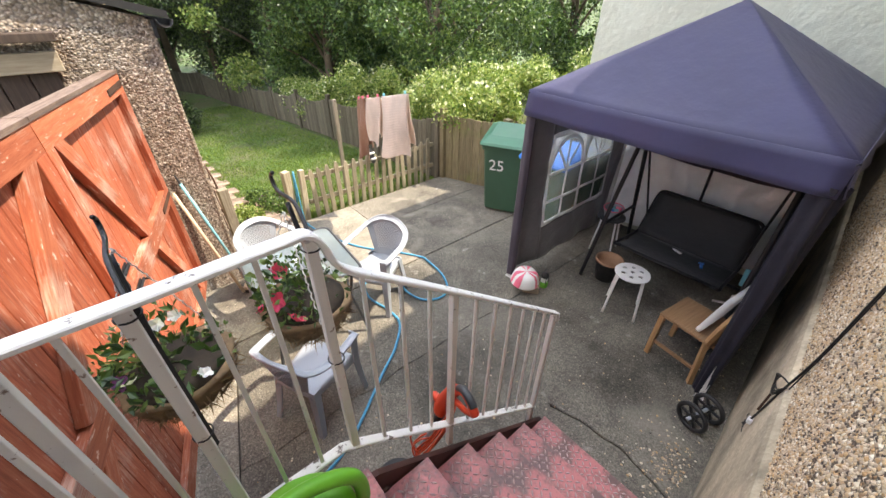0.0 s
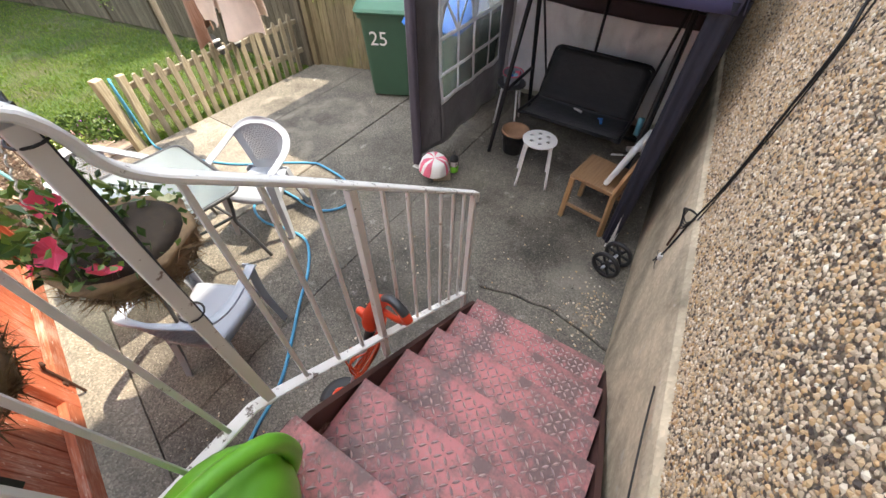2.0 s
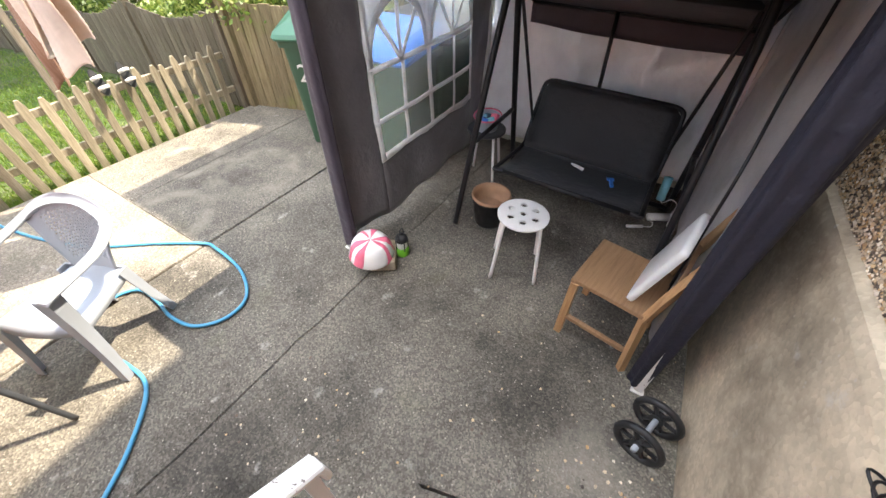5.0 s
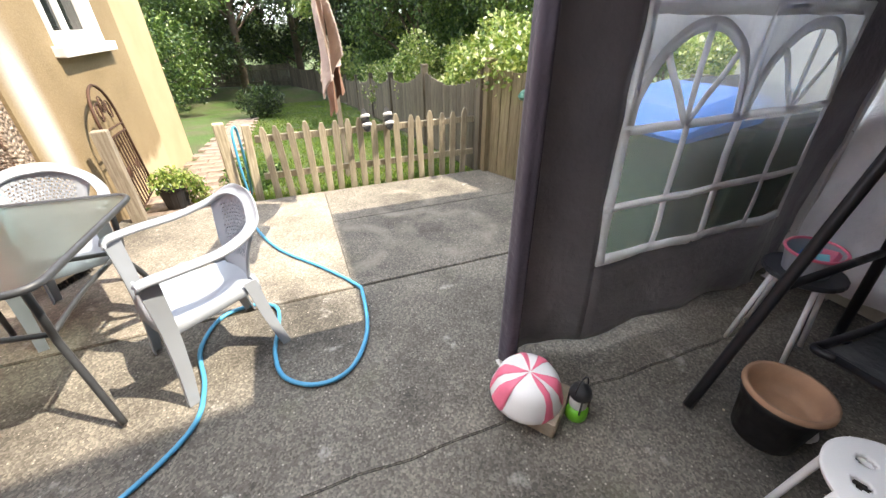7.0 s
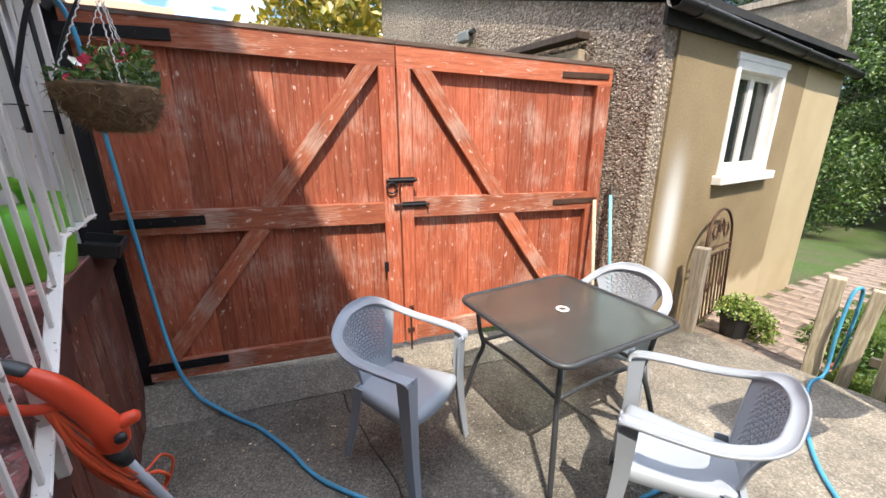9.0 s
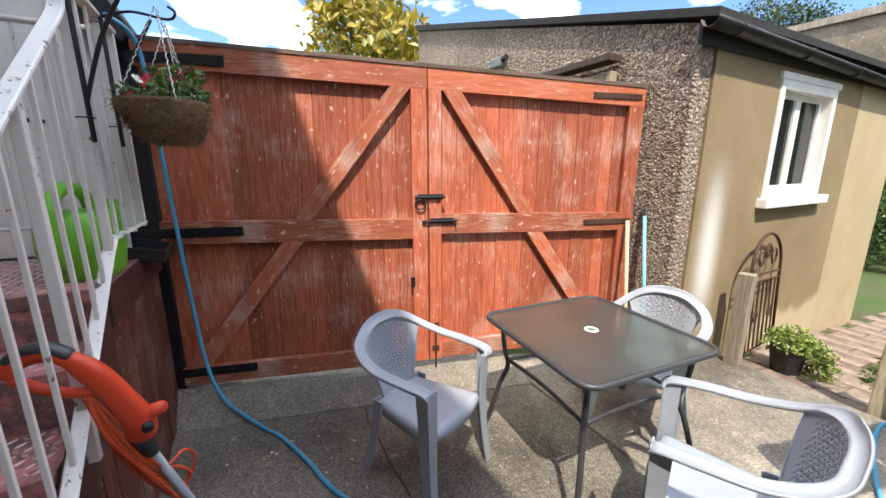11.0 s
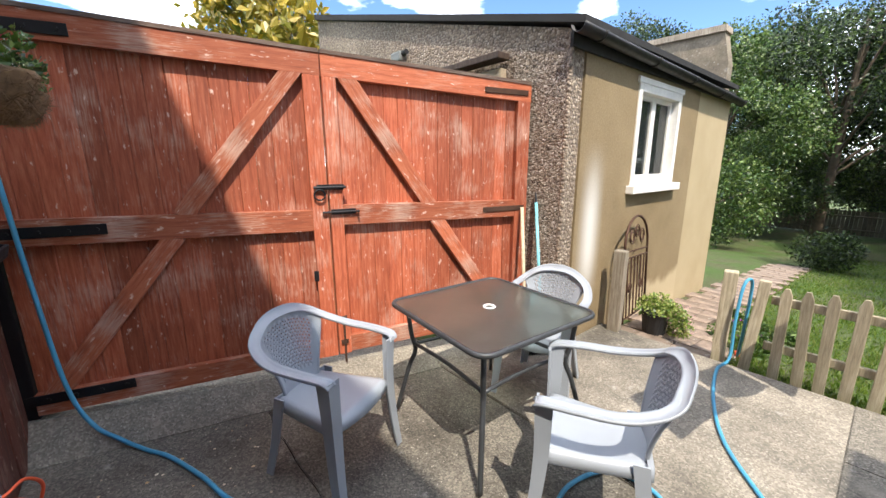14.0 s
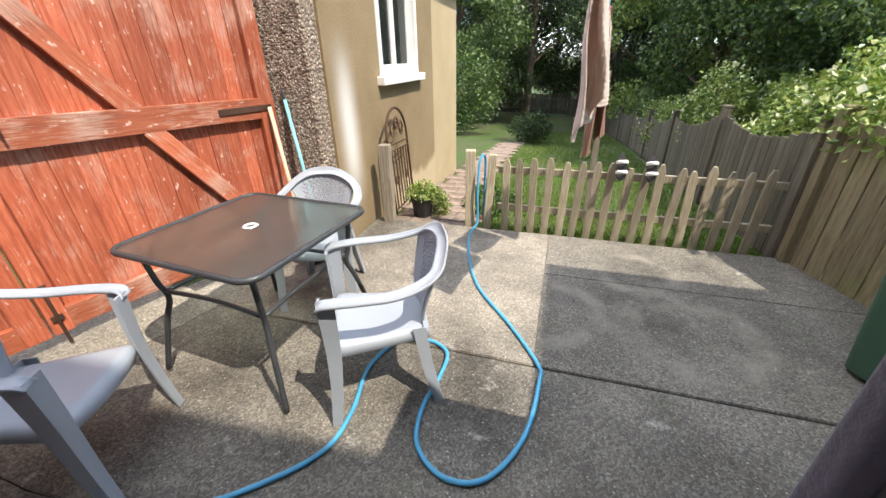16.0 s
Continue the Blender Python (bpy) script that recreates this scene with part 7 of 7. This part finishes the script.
for k in range(120):
    x, y = rr.uniform(-0.125, 0.125), rr.uniform(-0.018, 0.018)
    tube(b, [(x, y, 0.047), (x * 1.06, y * 1.6, 0.0)], 0.0022, 3)
br_ = part("bristles", b, M_BLACKPL, broom, "dark bristles")
br_.matrix_basis = pose(1.11, 5.05, 0.0, 0, 0, 60)
stick = thing("wooden_pole", Matrix(), "bare wooden pole leaning beside the gate", "pole")
b = new_bm()
tube(b, [(1.02, 4.96, 0.02), (0.80, 5.12, 1.14)], 0.014, 8)
part("pole", b, M_PALEBOARD, stick, "", True)

ig = thing("iron_gate", Matrix(), "rusty wrought-iron arched garden gate leaning on the shed", "gate")
G0, G1 = Vector((1.30, 5.98, -0.02)), Vector((1.20, 6.80, -0.08))


def gp_(s, z):
    p = G0.lerp(G1, s)
    lean = (z / 1.0) * 0.06
    return Vector((p.x - lean, p.y, p.z + z))


b = new_bm()
tube(b, [gp_(0.08, 0.05), gp_(0.08, 0.78)] + [gp_(0.5 - 0.42 * math.cos(math.pi * k / 14), 0.78 + 0.27 * math.sin(math.pi * k / 14)) for k in range(1, 14)] + [gp_(0.92, 0.78), gp_(0.92, 0.05)], 0.012, 6)
part("gate_frame", b, M_RUST, ig, "", True)
for z in (0.08, 0.66, 0.72):
    b = new_bm()
    tube(b, [gp_(0.08, z), gp_(0.92, z)], 0.008, 6)
    part("cross_bar", b, M_RUST, ig)
for k in range(6):
    s = 0.08 + 0.84 * (k + 1) / 7
    b = new_bm()
    tube(b, [gp_(s, 0.08), gp_(s, 0.66)], 0.007, 6)
    part("upright_bar", b, M_RUST, ig)
for s, z, r in ((0.32, 0.85, 0.10), (0.68, 0.85, 0.10), (0.5, 0.90, 0.09), (0.3, 0.36, 0.07), (0.7, 0.36, 0.07)):
    b = new_bm()
    tube(b, [gp_(s + r * (1 - 0.6 * k / 30) * math.cos(4.2 * math.pi * k / 30), z + 0.8 * r * (1 - 0.6 * k / 30) * math.sin(4.2 * math.pi * k / 30)) for k in range(31)], 0.005, 5)
    part("scroll", b, M_RUST, ig, "", True)
ip = thing("gatepost", pose(1.27, 5.93, 0, 0, 0, 5), "short grey weathered timber post beside the iron gate", "post")
b = new_bm()
box(b, -0.05, -0.045, -0.12, 0.05, 0.045, 0.74, 0.008)
part("post", b, M_TIMBER, ip)

pp = thing("potted_plant", pose(1.46, 6.34, ground_z(1, 6.4) + 0.035), "bushy plant with small pink flowers in a black ribbed pot", "potted plant")
b = new_bm()
lathe(b, [(0.085, 0.0), (0.09, 0.01), (0.12, 0.20), (0.13, 0.205), (0.13, 0.225), (0.11, 0.225)], 32, lambda a, z: 0.004 * (1 if math.sin(16 * a) > 0 else -1) if z < 0.2 else 0)
part("pot", b, M_BLACKPL, pp)
b = new_bm()
lathe(b, [(0.09, 0.19), (0.112, 0.2), (0.02, 0.205)], 20)
part("soil", b, M_SOIL, pp)
p_, d_ = clump_points([(0, 0, 0.28, 0.16, 0.16, 0.10), (0.12, 0.05, 0.22, 0.13, 0.12, 0.09), (0.18, 0.10, 0.10, 0.10, 0.10, 0.12)], 1500, 41, 0.2)
part_mesh("leaves", leaf_mesh("leaves", p_, 0.035, 42, 0.3, 0.0, d_), M_LEAFL, pp, "small bright green leaves")
p_, d_ = clump_points([(0.16, 0.07, 0.20, 0.13, 0.13, 0.10), (0.20, 0.12, 0.08, 0.10, 0.10, 0.10)], 150, 43, 0.8)
part_mesh("blossoms", leaf_mesh("blossoms", p_, 0.016, 44, 0.3, 0.0, d_, 1.0), M_MAUVE, pp, "tiny pale pink flowers")

# boarded opening and beam on the shed front
sd_ = thing("shed_door", Matrix(), "dark boarded shed doors under a bare timber beam", "door", kind="structure")
for k in range(9):
    b = new_bm()
    box(b, -0.87 + k * 0.15, SY - 0.05, 0.0, -0.728 + k * 0.15, SY - 0.025, 2.12, 0.004)
    part("board", b, M_DARKBOARD, sd_)
b = new_bm()
box(b, -0.95, SY - 0.09, 2.12, 0.52, SY - 0.02, 2.24, 0.006)
part("beam", b, M_PALEBOARD, sd_, "bare pale beam")
b = new_bm()
box(b, -1.0, SY - 0.16, 2.30, 0.55, SY - 0.02, 2.35, 0.005)
part("drip_board", b, M_DARKBOARD, sd_)
lamp = thing("bulkhead_lamp", pose(-0.96, SY - 0.08, 2.56), "grey security lamp on the pebbledash wall over the gate", "lamp")
b = new_bm()
box(b, -0.09, -0.05, 0.0, 0.09, 0.05, 0.10, 0.02)
part("lamp_body", b, M_LAMPGREY, lamp)
b = new_bm()
tube(b, [(0.08, 0, 0.07), (0.15, 0, 0.08)], 0.03, 10)
part("sensor", b, M_BLACKPL, lamp)
b = new_bm()
tube(b, [(0, 0.04, 0.05), (0, 0.09, 0.05)], 0.035, 10)
part("wall_mount", b, M_DARKGREY, lamp)

weeds = thing("border_weeds", pose(2.02, 6.85, ground_z(2, 6.85)), "low weeds and small blue flowers beside the path", "weeds")
p_, d_ = clump_points([(0, 0, 0.06, 0.24, 0.30, 0.10), (0.22, 0.3, 0.05, 0.2, 0.25, 0.09), (0.1, -0.25, 0.07, 0.14, 0.16, 0.10), (-0.1, 0.6, 0.04, 0.16, 0.3, 0.07)], 2600, 47, 0.1)
part_mesh("leaves", leaf_mesh("leaves", p_, 0.05, 48, 0.4, 0.0, d_, 2.4), M_LEAF, weeds)
p_, d_ = clump_points([(0, 0.1, 0.10, 0.2, 0.3, 0.08)], 30, 49, 0.8)
part_mesh("flowers", leaf_mesh("flowers", p_, 0.02, 50, 0.3, 0.0, d_, 1.0), M_PETALP, weeds, "small violet flowers")

# ---- hedge, bushes and trees ----
def bush(name, m, blobs, n, size, mat, label, seed, flowers=0, category="bush", group=""):
    t_ = thing(name, m, label, category, group)
    p, d = clump_points(blobs, n, seed, 0.3)
    part_mesh("foliage", leaf_mesh("foliage", p, size, seed + 1, 0.35, 0.2, d), mat, t_)
    b_ = new_bm()
    rr_ = random.Random(seed)
    for bl in blobs[:8]:
        tube(b_, smooth_path([(bl[0] * 0.4, bl[1] * 0.4, -0.1), (bl[0] * 0.7 + rr_.uniform(-.1, .1), bl[1] * 0.7, bl[2] * 0.5), (bl[0], bl[1], bl[2])], 4), [0.03 - 0.0022 * k for k in range(9)], 5)
    part("stems", b_, M_BARK, t_)
    if flowers:
        p, d = clump_points(blobs, flowers, seed + 7, 0.95)
        k = d[:, 2] > -0.1
        part_mesh("blossom", leaf_mesh("blossom", p[k], 0.05, seed + 8, 0.4, -0.3, d[k], 1.2), M_BLOSSOM, t_, "creamy white blossom")
    return t_


rng = random.Random(21)


def rand_blobs(n, rx, ry, h, r):
    return [(rng.uniform(-rx, rx), rng.uniform(-ry, ry), rng.uniform(0.35, 1.0) * h, r * rng.uniform(0.7, 1.3), r * rng.uniform(0.7, 1.3), r * rng.uniform(0.6, 1.1)) for _ in range(n)]


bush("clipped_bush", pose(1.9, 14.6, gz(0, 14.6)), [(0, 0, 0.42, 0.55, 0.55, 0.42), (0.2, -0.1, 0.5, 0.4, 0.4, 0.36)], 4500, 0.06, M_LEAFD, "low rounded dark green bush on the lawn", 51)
for k, (x, y) in enumerate(((5.6, 6.6), (6.4, 7.9), (5.7, 9.2), (6.6, 10.6), (5.7, 11.9), (7.4, 6.2), (7.8, 9.4), (5.8, 13.6))):
    bush("blossom_bush", pose(x, y, gz(0, y) + 0.1), rand_blobs(12, 0.8, 0.9, 1.38 - 0.05 * (y - 6), 0.34), 15000, 0.052, M_LEAFL, "overgrown bush with creamy blossom behind the fence", 60 + 3 * k, 750, "bush", "bushes behind the fence")


def tree(name, x, y, h, spread, mat, label, seed, leaf=0.14, n=11000, low=0.25, group="trees round the garden"):
    rr_ = random.Random(seed)
    t_ = thing(name, pose(x, y, gz(x, y) - 0.05), label, "tree", group)
    b_ = new_bm()
    tube(b_, smooth_path([(0, 0, 0), (rr_.uniform(-.2, .2), rr_.uniform(-.2, .2), h * 0.35), (rr_.uniform(-.4, .4), rr_.uniform(-.4, .4), h * 0.85)], 5), [0.17 - 0.013 * k for k in range(11)], 9)
    part("trunk", b_, M_BARK, t_, "", True)
    blobs = []
    for k in range(28):
        a, f_ = rr_.uniform(0, 6.28), rr_.uniform(0, 1)
        z = h * (low + (1.0 - low) * f_)
        r = spread * (0.35 + 0.65 * math.sin(math.pi * min(1, 0.15 + 0.8 * f_))) * rr_.uniform(0.35, 0.95)
        s = spread * rr_.uniform(0.16, 0.40)
        blobs.append((r * math.cos(a), r * math.sin(a), z, s, s, s * 0.75))
    b_ = new_bm()
    for bl in blobs[:12]:
        tube(b_, smooth_path([(0, 0, bl[2] * 0.55), (bl[0] * 0.5, bl[1] * 0.5, bl[2] * 0.82), bl[:3]], 4), [0.055 - 0.005 * k for k in range(9)], 5)
    part("branchwork", b_, M_BARK, t_, "", True)
    p, d = clump_points(blobs, n, seed, 0.3)
    part_mesh("crown", leaf_mesh("crown", p, leaf, seed + 1, 0.35, 0.35, d), mat, t_)
    return t_


T1 = tree("tree", 6.2, 13.5, 7.0, 2.6, M_LEAF, "broad leafy tree shading the garden fence", 101, 0.085, 44000, 0.12)
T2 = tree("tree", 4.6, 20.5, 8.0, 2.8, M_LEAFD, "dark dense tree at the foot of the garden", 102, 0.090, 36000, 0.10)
T3 = tree("tree", -1.6, 17.5, 6.5, 2.5, M_LEAF, "leafy tree behind the shed", 103, 0.088, 36000, 0.10)
T4 = tree("tree", 8.6, 11.0, 7.5, 2.6, M_LEAFL, "light green maple-like tree behind the bushes", 104, 0.115, 25000, 0.15)
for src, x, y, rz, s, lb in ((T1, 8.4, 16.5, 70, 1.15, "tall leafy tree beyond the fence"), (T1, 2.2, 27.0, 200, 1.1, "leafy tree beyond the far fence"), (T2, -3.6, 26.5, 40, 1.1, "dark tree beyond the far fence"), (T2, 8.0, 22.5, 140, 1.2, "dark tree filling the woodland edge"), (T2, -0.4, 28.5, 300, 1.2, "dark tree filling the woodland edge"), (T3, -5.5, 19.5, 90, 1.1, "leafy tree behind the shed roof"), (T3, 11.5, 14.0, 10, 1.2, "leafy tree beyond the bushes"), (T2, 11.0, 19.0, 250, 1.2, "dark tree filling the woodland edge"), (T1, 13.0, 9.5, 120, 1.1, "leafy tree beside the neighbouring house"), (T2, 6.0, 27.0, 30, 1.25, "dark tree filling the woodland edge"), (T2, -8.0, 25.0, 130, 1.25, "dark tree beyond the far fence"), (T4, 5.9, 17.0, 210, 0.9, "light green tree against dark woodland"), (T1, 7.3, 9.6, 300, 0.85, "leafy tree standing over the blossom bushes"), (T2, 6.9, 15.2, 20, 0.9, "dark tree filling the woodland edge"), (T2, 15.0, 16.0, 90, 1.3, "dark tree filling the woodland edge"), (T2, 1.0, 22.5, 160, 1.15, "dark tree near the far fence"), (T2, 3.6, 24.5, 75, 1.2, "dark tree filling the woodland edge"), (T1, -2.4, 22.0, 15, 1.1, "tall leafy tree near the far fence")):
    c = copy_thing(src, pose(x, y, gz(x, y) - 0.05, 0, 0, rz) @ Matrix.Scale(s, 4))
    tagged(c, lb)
tree("magnolia_tree", -5.8, 5.3, 4.8, 1.9, M_LEAFY, "yellow-green glossy-leaved tree beyond the gate", 105, 0.17, 8000, 0.45, "trees beyond the gate")
far = tree("tree", -9.9, 11.2, 6.9, 2.3, M_LEAF, "dark green tree beyond the shed roof", 106, 0.17, 8000, 0.4, "trees beyond the gate")

# houses over the gate
for x, y, w_, d_2, h_, lb in ((-16.0, -1.0, 5.0, 7.0, 4.6, "white gabled house across the lane"),):
    nh = thing("distant_house", pose(x, y, -0.1), lb, "house", "houses across the lane")
    b = new_bm()
    prism(b, [(-w_ / 2, 0), (w_ / 2, 0), (w_ / 2, h_), (0, h_ + 1.6), (-w_ / 2, h_)], -d_2 / 2, d_2 / 2)
    part("wall", b, M_WHITEHOUSE, nh)
    for s in (-1, 1):
        b = new_bm()
        prism(b, [(s * (w_ / 2 + 0.3), h_ - 0.15), (0, h_ + 1.62), (0, h_ + 1.74), (s * (w_ / 2 + 0.3), h_ - 0.02)], -d_2 / 2 - 0.2, d_2 / 2 + 0.2)
        part("roof", b, M_TERRA, nh)
    for k in range(2):
        b = new_bm()
        box(b, w_ / 2 - 0.02, -1.6 + 2.2 * k, 2.6, w_ / 2 + 0.03, -0.6 + 2.2 * k, 3.8, 0.01)
        wd_ = part("window", b, M_UPVC, nh)
        b = new_bm()
        box(b, w_ / 2 + 0.03, -1.5 + 2.2 * k, 2.7, w_ / 2 + 0.04, -0.7 + 2.2 * k, 3.7)
        part("pane", b, M_PANE, wd_)

# ---- flaked paint and grit on the concrete at the foot of the steps ----
gr_ = np.random.default_rng(77)
n = 420
gx = np.concatenate([gr_.normal(2.62, 0.16, n // 2), gr_.uniform(2.2, 4.2, n // 4), gr_.uniform(0.4, 2.6, n // 4)])
gy = np.concatenate([1.28 + np.abs(gr_.normal(0, 0.16, n // 2)), 1.30 + np.abs(gr_.normal(0, 0.5, n // 4)), gr_.uniform(2.3, 3.1, n // 4)])
verts_, faces_ = [], []
for k in range(len(gx)):
    s = gr_.uniform(0.003, 0.011)
    a0 = gr_.uniform(0, 6.28)
    ring = [(gx[k] + s * gr_.uniform(0.6, 1.2) * math.cos(a0 + q * 1.2566), gy[k] + s * gr_.uniform(0.6, 1.2) * math.sin(a0 + q * 1.2566), 0.001) for q in range(5)]
    base_ = len(verts_)
    verts_ += ring + [(gx[k], gy[k], 0.002 + 0.4 * s)]
    faces_ += [(base_ + q, base_ + (q + 1) % 5, base_ + 5) for q in range(5)]
me = bpy.data.meshes.new("grit")
me.from_pydata(verts_, [], faces_)
tagged(part_mesh("grit", me, M_STONES), "pale grit and flaked paint scattered over concrete", "grit", kind="stuff")
